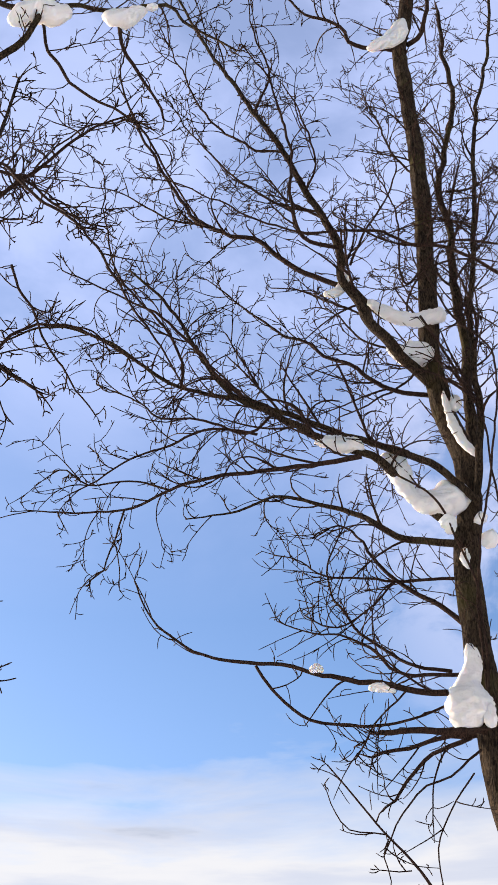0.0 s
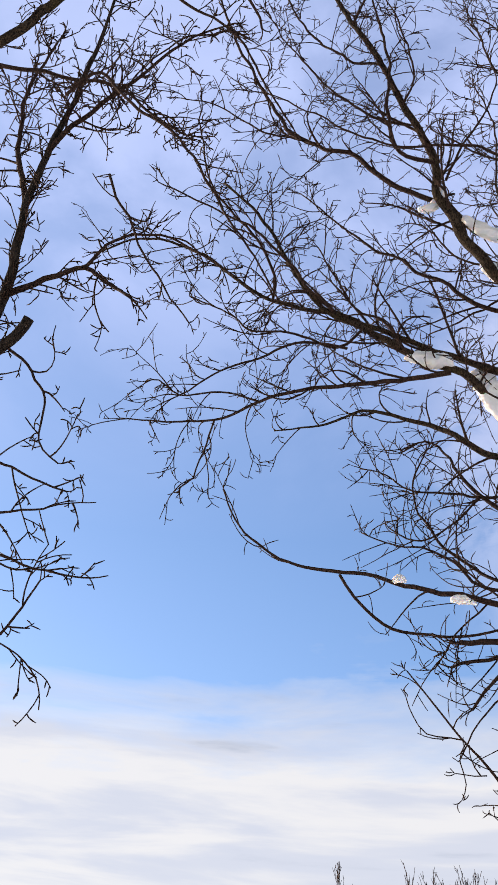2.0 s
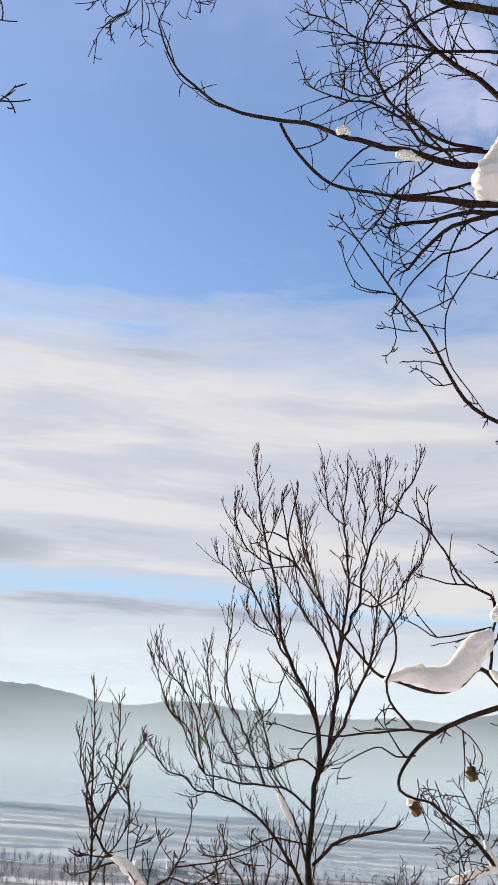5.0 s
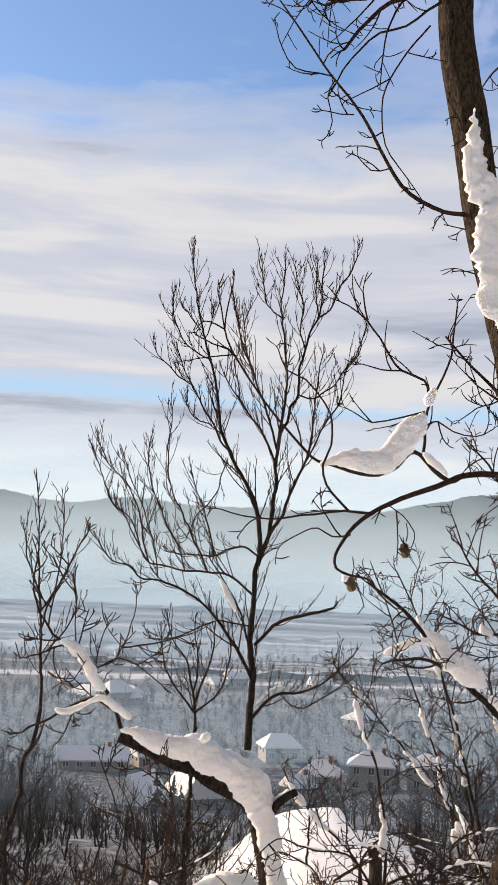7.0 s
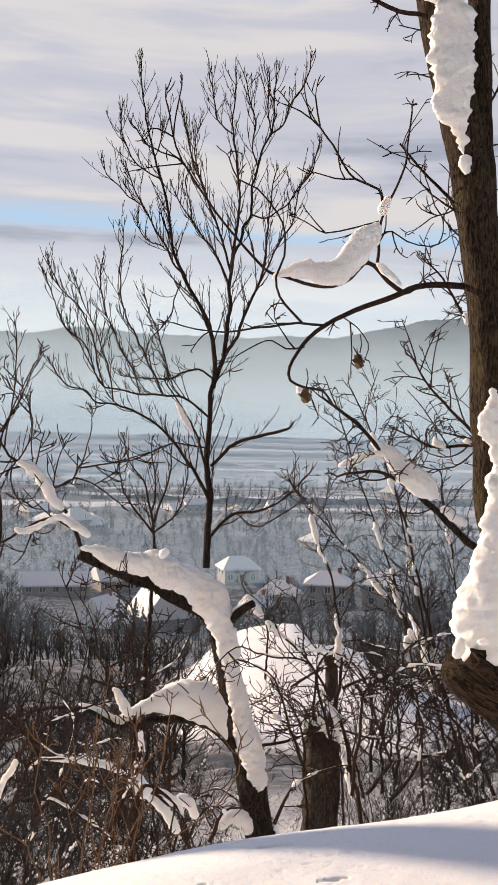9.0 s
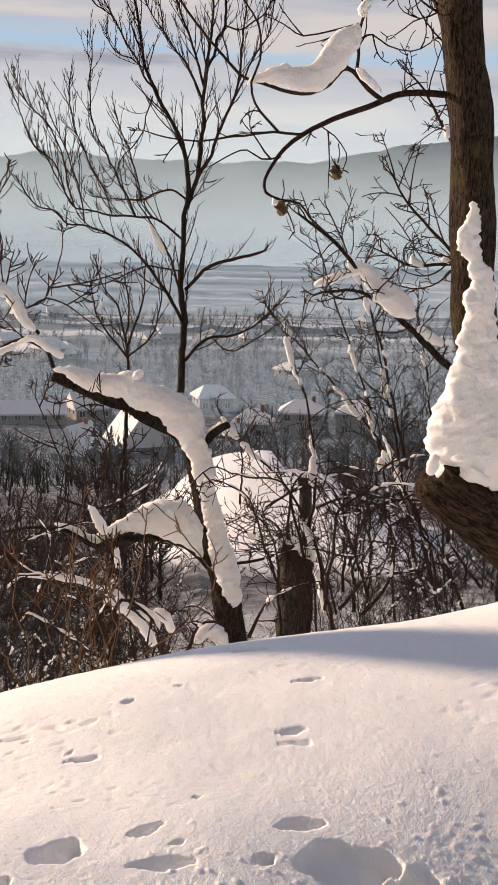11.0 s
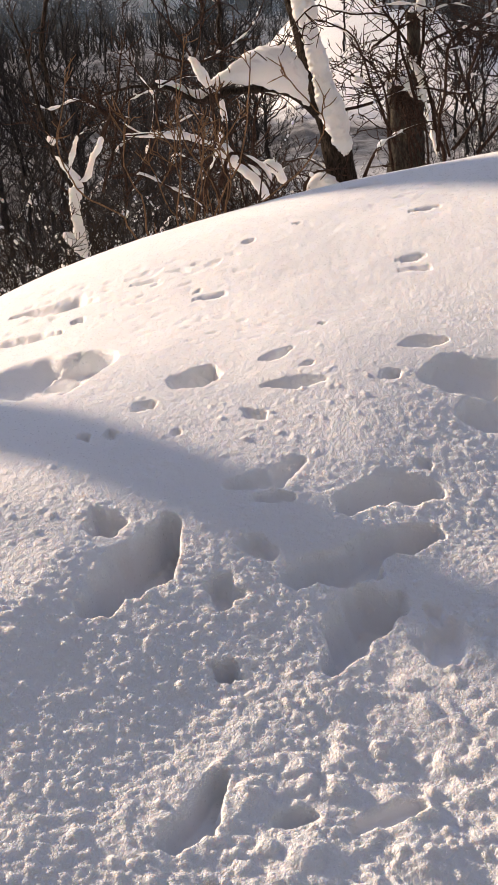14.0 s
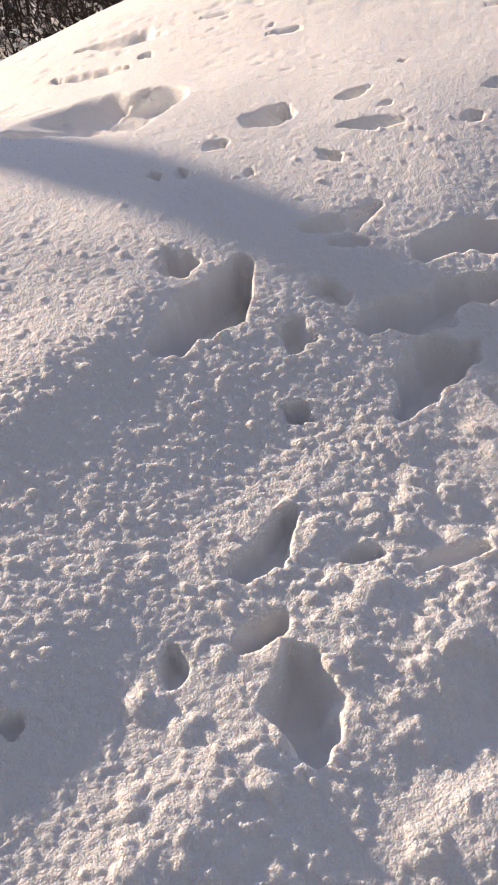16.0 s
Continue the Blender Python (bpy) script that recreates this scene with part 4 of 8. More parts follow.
limb(big, [(0.58, 8.10, 4.79), (0.54, 8.07, 4.66), (0.57, 8.03, 4.49), (0.54, 8.00, 4.39)], 0.0049, 0.0033, twigs=0.30, wiggle=0.008)
limb(big, [(0.72, 8.20, 4.61), (0.63, 8.15, 4.59), (0.51, 8.10, 4.59)], 0.0049, 0.0034, twigs=0.30, wiggle=0.008)
limb(big, [(0.98, 8.35, 4.31), (0.86, 8.32, 4.29), (0.77, 8.30, 4.36)], 0.0050, 0.0034, twigs=0.30, wiggle=0.008)
limb(big, [(1.31, 8.45, 5.52), (1.21, 8.41, 5.43), (1.07, 8.37, 5.30), (0.89, 8.32, 5.22), (0.76, 8.28, 5.08), (0.65, 8.24, 4.92), (0.56, 8.20, 4.74)], 0.0106, 0.0046, twigs=0.25, wiggle=0.008)
limb(big, [(1.24, 8.45, 5.35), (1.09, 8.43, 5.15), (0.95, 8.40, 4.89), (0.92, 8.38, 4.67), (0.95, 8.35, 4.47), (1.09, 8.32, 4.26), (1.20, 8.30, 4.09)], 0.0069, 0.0034, twigs=0.50, wiggle=0.008)
limb(big, [(-0.35, 8.30, 8.68), (-0.59, 8.24, 8.93), (-0.84, 8.18, 9.28), (-1.25, 8.12, 9.65), (-1.60, 8.06, 9.82), (-1.96, 8.00, 10.00)], 0.018, 0.006)
limb(big, [(-0.91, 8.50, 8.98), (-0.89, 8.44, 9.24), (-1.07, 8.38, 9.60), (-1.48, 8.32, 10.20), (-1.64, 8.26, 10.83), (-1.69, 8.20, 11.41)], 0.014, 0.006)
limb(big, [(-0.12, 8.40, 8.55), (-0.32, 8.46, 8.41), (-0.71, 8.52, 8.62), (-1.06, 8.58, 8.72), (-1.44, 8.64, 9.04), (-1.71, 8.70, 9.23)], 0.014, 0.006)
limb(big, [(-0.24, 8.40, 8.36), (-0.61, 8.48, 8.50), (-1.00, 8.56, 8.39), (-1.31, 8.64, 8.35), (-1.65, 8.72, 8.18), (-1.88, 8.80, 8.10)], 0.014, 0.006)
limb(big, [(-1.01, 8.70, 8.03), (-1.31, 8.75, 8.18), (-1.66, 8.80, 8.17), (-1.94, 8.85, 8.37), (-2.07, 8.90, 8.41)], 0.01, 0.006)
limb(big, [(-1.39, 8.70, 7.83), (-1.47, 8.73, 7.55), (-1.56, 8.77, 7.30), (-1.66, 8.80, 7.22)], 0.009, 0.006)
limb(big, [(0.26, 8.30, 8.23), (0.08, 8.38, 8.63), (-0.16, 8.45, 8.82), (-0.36, 8.53, 9.28), (-0.52, 8.60, 9.69)], 0.014, 0.006)
limb(big, [(0.52, 8.30, 10.58), (0.38, 8.36, 10.96), (-0.11, 8.42, 11.30), (-0.51, 8.48, 11.81), (-0.87, 8.54, 12.43), (-1.13, 8.60, 13.08)], 0.016, 0.006)
limb(big, [(0.80, 8.60, 9.83), (0.55, 8.70, 10.04), (0.24, 8.80, 10.34), (-0.09, 8.90, 10.52)], 0.012, 0.006)
limb(big, [(0.08, 8.20, 11.70), (-0.26, 8.27, 11.89), (-0.67, 8.35, 12.46), (-1.00, 8.43, 13.43), (-1.28, 8.50, 14.38)], 0.014, 0.006)
limb(big, [(-0.19, 8.10, 12.20), (-0.01, 8.00, 12.69), (-0.17, 7.90, 13.23), (-0.22, 7.80, 13.79)], 0.014, 0.006)
limb(big, [(0.28, 8.20, 11.11), (0.41, 8.13, 11.51), (0.26, 8.07, 12.12), (0.11, 8.00, 12.50)], 0.012, 0.006)
limb(big, [(0.67, 8.40, 10.30), (0.86, 8.33, 10.74), (1.17, 8.27, 11.28), (1.14, 8.20, 11.70)], 0.014, 0.006)
limb(big, [(1.03, 8.60, 9.40), (0.74, 8.73, 9.67), (0.55, 8.87, 10.08), (0.35, 9.00, 10.33)], 0.012, 0.006)
limb(big, [(1.46, 8.70, 11.66), (1.22, 8.77, 12.37), (1.09, 8.83, 13.02), (1.00, 8.90, 13.50)], 0.014, 0.006)
limb(big, [(1.46, 8.70, 12.45), (1.24, 8.60, 12.71), (1.00, 8.50, 12.70)], 0.01, 0.006)
limb(big, [(1.41, 8.70, 10.54), (1.18, 8.63, 10.27), (1.17, 8.57, 11.13), (0.99, 8.50, 11.73)], 0.014, 0.006)
limb(big, [(-0.52, 8.70, 11.10), (-0.76, 8.77, 11.31), (-1.11, 8.85, 11.49), (-1.62, 8.93, 11.99), (-2.07, 9.00, 12.24)], 0.012, 0.006)
limb(big, [(1.35, 8.70, 9.47), (1.12, 8.83, 9.19), (0.70, 8.97, 9.05), (0.50, 9.10, 9.04)], 0.014, 0.006)
limb(big, [(1.76, 8.90, 11.78), (2.04, 8.80, 11.73), (2.35, 8.70, 11.94)], 0.016, 0.006)
limb(big, [(1.69, 8.80, 10.40), (2.12, 8.70, 11.04), (2.33, 8.60, 11.49)], 0.014, 0.006)
limb(big, [(-1.54, 8.90, 13.20), (-2.04, 8.87, 13.05), (-2.38, 8.83, 12.71), (-2.68, 8.80, 12.06)], 0.012, 0.006)
limb(big, [(0.86, 8.90, 7.17), (0.61, 9.00, 6.97), (0.38, 9.10, 6.88), (0.10, 9.20, 7.05)], 0.01, 0.006)
limb(big, [(0.83, 8.60, 6.06), (0.65, 8.67, 5.89), (0.47, 8.73, 5.66), (0.43, 8.80, 5.62)], 0.008, 0.006)

# thin vines that climb and cross the stem
limb(big, [(1.41, 8.40, 5.72), (1.41, 8.40, 5.92), (1.43, 8.40, 6.28), (1.44, 8.40, 6.71), (1.40, 8.40, 7.01), (1.31, 8.40, 7.28), (1.19, 8.40, 7.66), (0.89, 8.40, 7.90)], 0.0110, 0.0085, name='vine', sides=6, twigs=0.15, wiggle=0.012)
limb(big, [(1.40, 8.42, 5.89), (1.42, 8.41, 6.34), (1.43, 8.40, 6.76), (1.51, 8.39, 7.21), (1.67, 8.38, 7.91), (1.82, 8.38, 8.66), (1.83, 8.37, 9.16), (1.54, 8.36, 9.57), (1.32, 8.35, 10.21)], 0.0103, 0.0090, name='vine', sides=6, twigs=0.15, wiggle=0.012)
limb(big, [(1.26, 8.40, 9.62), (1.45, 8.42, 9.17), (1.62, 8.44, 8.71), (1.70, 8.46, 8.35), (1.70, 8.48, 7.97), (1.72, 8.50, 7.59)], 0.0125, 0.0079, name='vine', sides=6, twigs=0.15, wiggle=0.012)
limb(big, [(1.39, 8.35, 5.64), (1.18, 8.31, 5.62), (0.94, 8.28, 5.61), (0.69, 8.24, 5.59), (0.56, 8.20, 5.56)], 0.0118, 0.0080, name='vine', sides=6, twigs=0.15, wiggle=0.012)
limb(big, [(2.03, 8.20, 10.29), (1.71, 8.18, 10.34), (1.39, 8.16, 10.29), (1.08, 8.14, 10.29), (0.78, 8.12, 10.47), (0.53, 8.10, 10.67)], 0.0118, 0.0083, name='vine', sides=6, twigs=0.15, wiggle=0.012)

# the leaning stub at the foot of the big tree
stub_pts = [(1.85, 8.20, -0.03), (1.97, 8.22, -0.14), (2.18, 8.28, -0.29), (2.45, 8.38, -0.49), (2.82, 8.60, -0.80)]

# the left tree
limb(left, [(-4.30, 8.10, -2.20), (-4.25, 8.00, 1.00), (-3.80, 7.60, 4.00), (-3.20, 7.22, 6.20), (-2.99, 7.20, 7.39), (-2.85, 7.17, 8.24), (-2.82, 7.13, 8.93), (-2.72, 7.10, 9.48), (-2.55, 7.07, 10.12), (-2.41, 7.03, 10.73), (-2.30, 7.00, 11.47)], 0.16, 0.012, name='trunk', sides=12)
limb(left, [(-2.87, 7.20, 8.04), (-2.55, 7.13, 8.12), (-2.22, 7.05, 8.17), (-2.00, 6.98, 7.92), (-1.79, 6.90, 7.73)], 0.03, 0.01)
limb(left, [(-2.85, 7.20, 9.00), (-3.05, 7.27, 9.73), (-3.08, 7.33, 10.53), (-2.89, 7.40, 11.37)], 0.03, 0.01, twigs=1.3)
limb(left, [(-2.72, 7.10, 9.48), (-2.46, 7.04, 9.80), (-2.09, 6.98, 10.13), (-1.76, 6.92, 10.43), (-1.46, 6.86, 10.63), (-1.16, 6.80, 10.65)], 0.025, 0.008)
limb(left, [(-3.26, 6.80, 10.27), (-2.72, 6.76, 10.09), (-2.35, 6.72, 9.92), (-1.94, 6.68, 9.65), (-1.57, 6.64, 9.22), (-1.33, 6.60, 9.07)], 0.022, 0.007)
limb(left, [(-2.20, 7.00, 8.13), (-2.10, 7.05, 8.34), (-1.89, 7.10, 8.55), (-1.50, 7.15, 8.48), (-1.05, 7.20, 8.16)], 0.015, 0.006, twigs=0.5)
limb(left, [(-3.04, 7.20, 7.19), (-2.86, 7.17, 7.44), (-2.70, 7.13, 7.61), (-2.61, 7.10, 7.72)], 0.045, 0.042, twigs=0)
limb(left, [(-3.04, 7.20, 7.71), (-2.73, 7.17, 7.47), (-2.41, 7.15, 7.08), (-2.38, 7.12, 6.63), (-2.21, 7.10, 6.42)], 0.014, 0.006, twigs=0.3)
limb(left, [(-2.85, 7.20, 6.59), (-2.58, 7.20, 6.44), (-2.32, 7.20, 6.34), (-2.15, 7.20, 6.25)], 0.012, 0.006, twigs=0.3)
limb(left, [(-2.77, 7.20, 6.08), (-2.53, 7.20, 6.09), (-2.22, 7.20, 6.15)], 0.012, 0.006, twigs=0.3)
limb(left, [(-2.72, 7.20, 5.78), (-2.47, 7.20, 5.71), (-2.30, 7.20, 5.65), (-2.11, 7.20, 5.65)], 0.012, 0.006, twigs=0.3)
limb(left, [(-2.59, 7.20, 5.02), (-2.40, 7.20, 5.23), (-2.31, 7.20, 5.44), (-2.24, 7.20, 5.56)], 0.012, 0.006, twigs=0.3)

# the overhanging tree
limb(near_tree, [(-3.40, 4.90, -0.60), (-3.45, 5.00, 1.50), (-3.20, 5.50, 3.80), (-3.18, 6.00, 8.69), (-2.59, 5.98, 9.75), (-2.14, 5.97, 10.38), (-1.99, 5.95, 10.51), (-1.88, 5.93, 10.76), (-1.82, 5.92, 10.96), (-1.77, 5.90, 11.32)], 0.16, 0.02, name='trunk', sides=12)
limb(near_tree, [(-3.33, 6.10, 11.94), (-2.36, 6.09, 11.33), (-1.96, 6.07, 11.17), (-1.62, 6.06, 11.13), (-1.28, 6.04, 11.02), (-0.91, 6.03, 11.06), (-0.62, 6.01, 10.73), (-0.26, 6.00, 10.35)], 0.04, 0.008)
limb(near_tree, [(-2.31, 6.20, 9.15), (-2.07, 6.18, 9.39), (-1.77, 6.16, 8.95), (-1.37, 6.14, 8.55), (-0.93, 6.12, 7.69), (-0.61, 6.10, 7.03)], 0.014, 0.006, twigs=0.4)
limb(near_tree, [(-1.84, 6.00, 10.85), (-1.72, 6.04, 10.38), (-1.41, 6.08, 9.98), (-1.05, 6.12, 9.70), (-0.73, 6.16, 9.00), (-0.57, 6.20, 8.70)], 0.015, 0.006, twigs=0.5)
limb(near_tree, [(-1.22, 6.00, 10.91), (-1.15, 6.10, 10.48), (-0.94, 6.20, 10.17), (-0.86, 6.30, 9.94)], 0.02, 0.009, twigs=0.5)
limb(near_tree, [(-1.91, 6.30, 8.40), (-1.70, 6.30, 7.90), (-1.51, 6.30, 7.48), (-1.22, 6.30, 7.01)], 0.011, 0.005, twigs=0.3)

# the young tree on the slope
limb(mid, [(0.53, 20.00, -1.20), (0.54, 20.00, -0.63), (0.55, 20.00, -0.09), (0.50, 20.00, 0.62), (0.52, 20.00, 1.29), (0.58, 20.00, 1.74), (0.70, 20.00, 2.13), (0.77, 20.00, 2.55), (0.80, 20.00, 3.05), (0.79, 20.00, 3.41), (0.83, 20.00, 3.77), (0.94, 20.00, 3.97), (0.97, 20.00, 4.20), (1.09, 20.00, 4.41), (1.11, 20.00, 4.77), (1.19, 20.00, 5.14), (1.29, 20.00, 5.50), (1.38, 20.00, 5.71), (1.43, 20.00, 5.96), (1.42, 20.00, 6.23), (1.45, 20.00, 6.64)], 0.0593, 0.0093, name='trunk', sides=12, twigs=0.8)
limb(mid, [(0.79, 20.00, 3.27), (0.81, 20.07, 3.69), (0.86, 20.13, 4.06), (0.90, 20.20, 4.43), (0.92, 20.27, 4.72), (0.92, 20.33, 5.00), (0.84, 20.40, 5.47), (0.81, 20.47, 5.76), (0.82, 20.53, 6.24), (0.84, 20.60, 6.63)], 0.0281, 0.0095, twigs=1.0)
limb(mid, [(0.79, 20.00, 5.65), (0.64, 20.20, 5.78), (0.53, 20.40, 6.00), (0.47, 20.60, 6.39), (0.40, 20.80, 6.76)], 0.0129, 0.0096, twigs=1.0)
limb(mid, [(0.57, 20.00, 1.66), (0.60, 20.00, 2.01), (0.53, 20.04, 2.50), (0.35, 20.08, 2.88), (0.16, 20.11, 3.26), (-0.01, 20.15, 3.62), (-0.10, 20.19, 3.85), (-0.16, 20.23, 4.22), (-0.24, 20.27, 4.68), (-0.32, 20.31, 4.96), (-0.44, 20.35, 5.33), (-0.52, 20.39, 5.70), (-0.60, 20.42, 6.03), (-0.68, 20.46, 6.36), (-0.69, 20.50, 6.85)], 0.0420, 0.0095, twigs=1.0)
limb(mid, [(0.07, 20.00, 3.43), (-0.12, 19.93, 3.62), (-0.27, 19.87, 3.90), (-0.42, 19.80, 4.15), (-0.56, 19.73, 4.42), (-0.73, 19.67, 4.73), (-0.82, 19.60, 4.93)], 0.0183, 0.0089, twigs=1.0)
limb(mid, [(-0.57, 20.00, 4.46), (-0.79, 19.85, 4.58), (-0.97, 19.70, 4.74), (-1.14, 19.55, 4.89), (-1.18, 19.40, 4.95)], 0.0113, 0.0079, twigs=1.0)
limb(mid, [(-0.09, 20.00, 3.72), (-0.30, 20.13, 3.88), (-0.52, 20.27, 3.96), (-0.70, 20.40, 4.26)], 0.0119, 0.0083, twigs=1.0)
limb(mid, [(0.77, 20.00, 3.32), (0.52, 19.88, 3.82), (0.34, 19.76, 4.00), (0.17, 19.64, 4.22), (-0.01, 19.52, 4.48), (-0.11, 19.40, 4.62)], 0.0211, 0.0088, twigs=1.0)
limb(mid, [(0.17, 20.00, 4.27), (0.13, 20.00, 4.56), (0.06, 20.00, 4.92), (0.10, 20.00, 5.01)], 0.0113, 0.0082, twigs=1.0)
limb(mid, [(0.80, 20.00, 3.50), (0.66, 20.15, 3.96), (0.44, 20.30, 4.59), (0.30, 20.45, 5.00), (0.18, 20.60, 5.30), (0.08, 20.75, 5.78), (-0.01, 20.90, 6.20)], 0.0211, 0.0096, twigs=1.0)
limb(mid, [(0.43, 20.00, 4.55), (0.27, 20.13, 5.04), (0.20, 20.27, 5.42), (0.23, 20.40, 5.78)], 0.0113, 0.0084, twigs=1.0)
limb(mid, [(0.75, 20.00, 2.22), (0.92, 19.93, 2.49), (1.08, 19.86, 2.94), (1.24, 19.79, 3.31), (1.32, 19.71, 3.80), (1.34, 19.64, 4.19), (1.39, 19.57, 4.71), (1.43, 19.50, 4.97)], 0.0280, 0.0089, twigs=1.0)
limb(mid, [(1.26, 20.00, 3.33), (1.50, 19.84, 3.86), (1.70, 19.68, 4.21), (1.81, 19.52, 4.72), (1.96, 19.36, 4.98), (2.06, 19.20, 5.37)], 0.0154, 0.0079, twigs=1.0)
limb(mid, [(1.09, 20.00, 4.41), (1.33, 20.18, 4.37), (1.62, 20.35, 4.57), (1.86, 20.52, 4.90), (2.06, 20.70, 5.18)], 0.0141, 0.0085, twigs=1.0)
limb(mid, [(1.36, 20.00, 5.67), (1.56, 20.08, 5.84), (1.70, 20.16, 6.19), (1.88, 20.24, 6.45), (1.98, 20.32, 6.70), (2.02, 20.40, 6.98)], 0.0158, 0.0095, twigs=1.0)
limb(mid, [(1.19, 20.00, 5.14), (1.10, 20.12, 5.52), (1.14, 20.25, 5.91), (1.02, 20.38, 6.40), (1.00, 20.50, 6.62)], 0.0128, 0.0085, twigs=1.0)
limb(mid, [(1.38, 20.00, 5.71), (1.31, 19.90, 6.12), (1.32, 19.80, 6.50)], 0.0115, 0.0082, twigs=1.0)
limb(mid, [(-0.31, 20.00, 4.91), (-0.51, 20.08, 5.00), (-0.73, 20.16, 5.19), (-0.89, 20.24, 5.43), (-0.98, 20.32, 5.76), (-0.99, 20.40, 6.05)], 0.0127, 0.0084, twigs=1.0)
limb(mid, [(-0.51, 20.00, 5.39), (-0.69, 20.00, 5.57), (-0.77, 20.00, 5.72)], 0.0100, 0.0082, twigs=1.0)
limb(mid, [(-0.43, 20.00, 5.26), (-0.33, 20.00, 5.54), (-0.32, 20.00, 5.70)], 0.0100, 0.0082, twigs=1.0)
limb(mid, [(0.52, 20.00, 1.19), (0.30, 19.94, 1.35), (0.05, 19.88, 1.50), (-0.23, 19.82, 1.54), (-0.57, 19.76, 1.52), (-0.92, 19.70, 1.60), (-1.14, 19.64, 1.65), (-1.27, 19.58, 1.89), (-1.40, 19.52, 2.11), (-1.55, 19.46, 2.38), (-1.71, 19.40, 2.52)], 0.0210, 0.0087, twigs=1.0)
limb(mid, [(0.55, 20.00, -0.11), (0.35, 19.93, 0.25), (0.12, 19.86, 0.60), (-0.11, 19.78, 0.88), (-0.38, 19.71, 1.12), (-0.65, 19.64, 1.26), (-0.99, 19.56, 1.39), (-1.23, 19.49, 1.40), (-1.38, 19.42, 1.56), (-1.68, 19.34, 1.65), (-1.85, 19.27, 1.87), (-1.88, 19.20, 1.97)], 0.0316, 0.0086, twigs=1.0)
limb(mid, [(0.55, 20.00, 1.82), (0.35, 20.14, 1.94), (0.09, 20.28, 1.90), (-0.14, 20.42, 1.80), (-0.51, 20.56, 1.80), (-0.88, 20.70, 1.82)], 0.0182, 0.0093, twigs=1.0)
limb(mid, [(-0.22, 20.00, 1.54), (-0.48, 19.97, 2.10), (-0.67, 19.93, 2.45), (-0.86, 19.90, 2.80), (-0.93, 19.87, 3.34), (-0.90, 19.83, 3.79), (-0.89, 19.80, 4.09)], 0.0168, 0.0081, twigs=1.0)
limb(mid, [(0.02, 20.00, 3.34), (-0.16, 20.13, 2.76), (-0.43, 20.27, 2.40), (-0.60, 20.40, 2.03)], 0.0112, 0.0082, twigs=1.0)
limb(mid, [(-1.16, 20.00, 1.65), (-1.25, 19.88, 2.00), (-1.30, 19.77, 2.35), (-1.43, 19.65, 2.69), (-1.60, 19.53, 2.94), (-1.81, 19.42, 3.10), (-1.98, 19.30, 3.46)], 0.0154, 0.0079, twigs=1.0)
limb(mid, [(-1.30, 20.00, 1.90), (-1.47, 19.75, 2.33), (-1.72, 19.50, 2.48), (-1.88, 19.25, 2.92), (-2.00, 19.00, 3.28)], 0.0126, 0.0077, twigs=1.0)
limb(mid, [(-1.00, 20.00, 1.40), (-1.10, 19.95, 2.01), (-1.26, 19.90, 2.45), (-1.50, 19.85, 2.97), (-1.61, 19.80, 3.27)], 0.0126, 0.0080, twigs=1.0)
limb(mid, [(-0.57, 20.00, 1.52), (-0.75, 20.05, 2.02), (-0.96, 20.10, 2.37), (-1.21, 20.15, 3.00), (-1.25, 20.20, 3.54)], 0.0126, 0.0082, twigs=1.0)
limb(mid, [(-0.14, 20.00, 1.80), (-0.26, 20.20, 2.31), (-0.44, 20.40, 2.77), (-0.54, 20.60, 3.05)], 0.0112, 0.0083, twigs=1.0)
limb(mid, [(0.49, 20.00, 0.40), (0.35, 19.90, 0.87), (0.20, 19.80, 1.14), (0.01, 19.70, 1.43), (-0.18, 19.60, 1.72)], 0.0210, 0.0105, twigs=0.5)
limb(mid, [(0.48, 20.00, 0.71), (0.11, 19.85, 0.78), (-0.19, 19.70, 0.71), (-0.62, 19.55, 0.51), (-1.00, 19.40, 0.49)], 0.0140, 0.0087, twigs=0.5)
limb(mid, [(0.57, 20.00, 0.42), (0.78, 19.90, 0.68), (1.04, 19.80, 0.86), (1.39, 19.70, 0.96), (1.73, 19.60, 1.05)], 0.0280, 0.0220, twigs=0.5)
limb(mid, [(0.57, 20.00, -0.71), (0.77, 19.88, -0.45), (0.98, 19.76, -0.29), (1.41, 19.64, -0.22), (1.75, 19.52, 0.05), (2.04, 19.40, 0.34)], 0.0282, 0.0105, twigs=1.0)
limb(mid, [(0.99, 20.00, -0.31), (1.25, 19.73, -0.49), (1.58, 19.47, -0.33), (1.98, 19.20, -0.01)], 0.0140, 0.0087, twigs=0.6)

# smaller saplings beside it
limb(sap1, [(-2.44, 18.00, -0.46), (-2.48, 18.00, 0.34), (-2.54, 18.00, 0.97), (-2.59, 18.00, 1.53), (-2.61, 18.00, 2.25), (-2.68, 18.00, 2.76)], 0.0245, 0.0073)
limb(sap1, [(-2.50, 18.00, 0.65), (-2.33, 18.00, 1.29), (-2.27, 18.00, 1.94), (-2.28, 18.00, 2.54)], 0.0146, 0.0073)
limb(sap1, [(-2.52, 18.00, 0.89), (-2.19, 18.00, 1.46), (-2.02, 18.00, 1.86), (-1.92, 18.00, 2.02)], 0.0146, 0.0073)
limb(sap1, [(-2.54, 18.00, 1.13), (-2.73, 18.00, 1.60), (-2.83, 18.00, 2.08)], 0.0146, 0.0073)
limb(sap1, [(-2.39, 18.00, 0.34), (-2.05, 18.00, 0.90), (-2.06, 18.00, 1.46)], 0.0130, 0.0073)
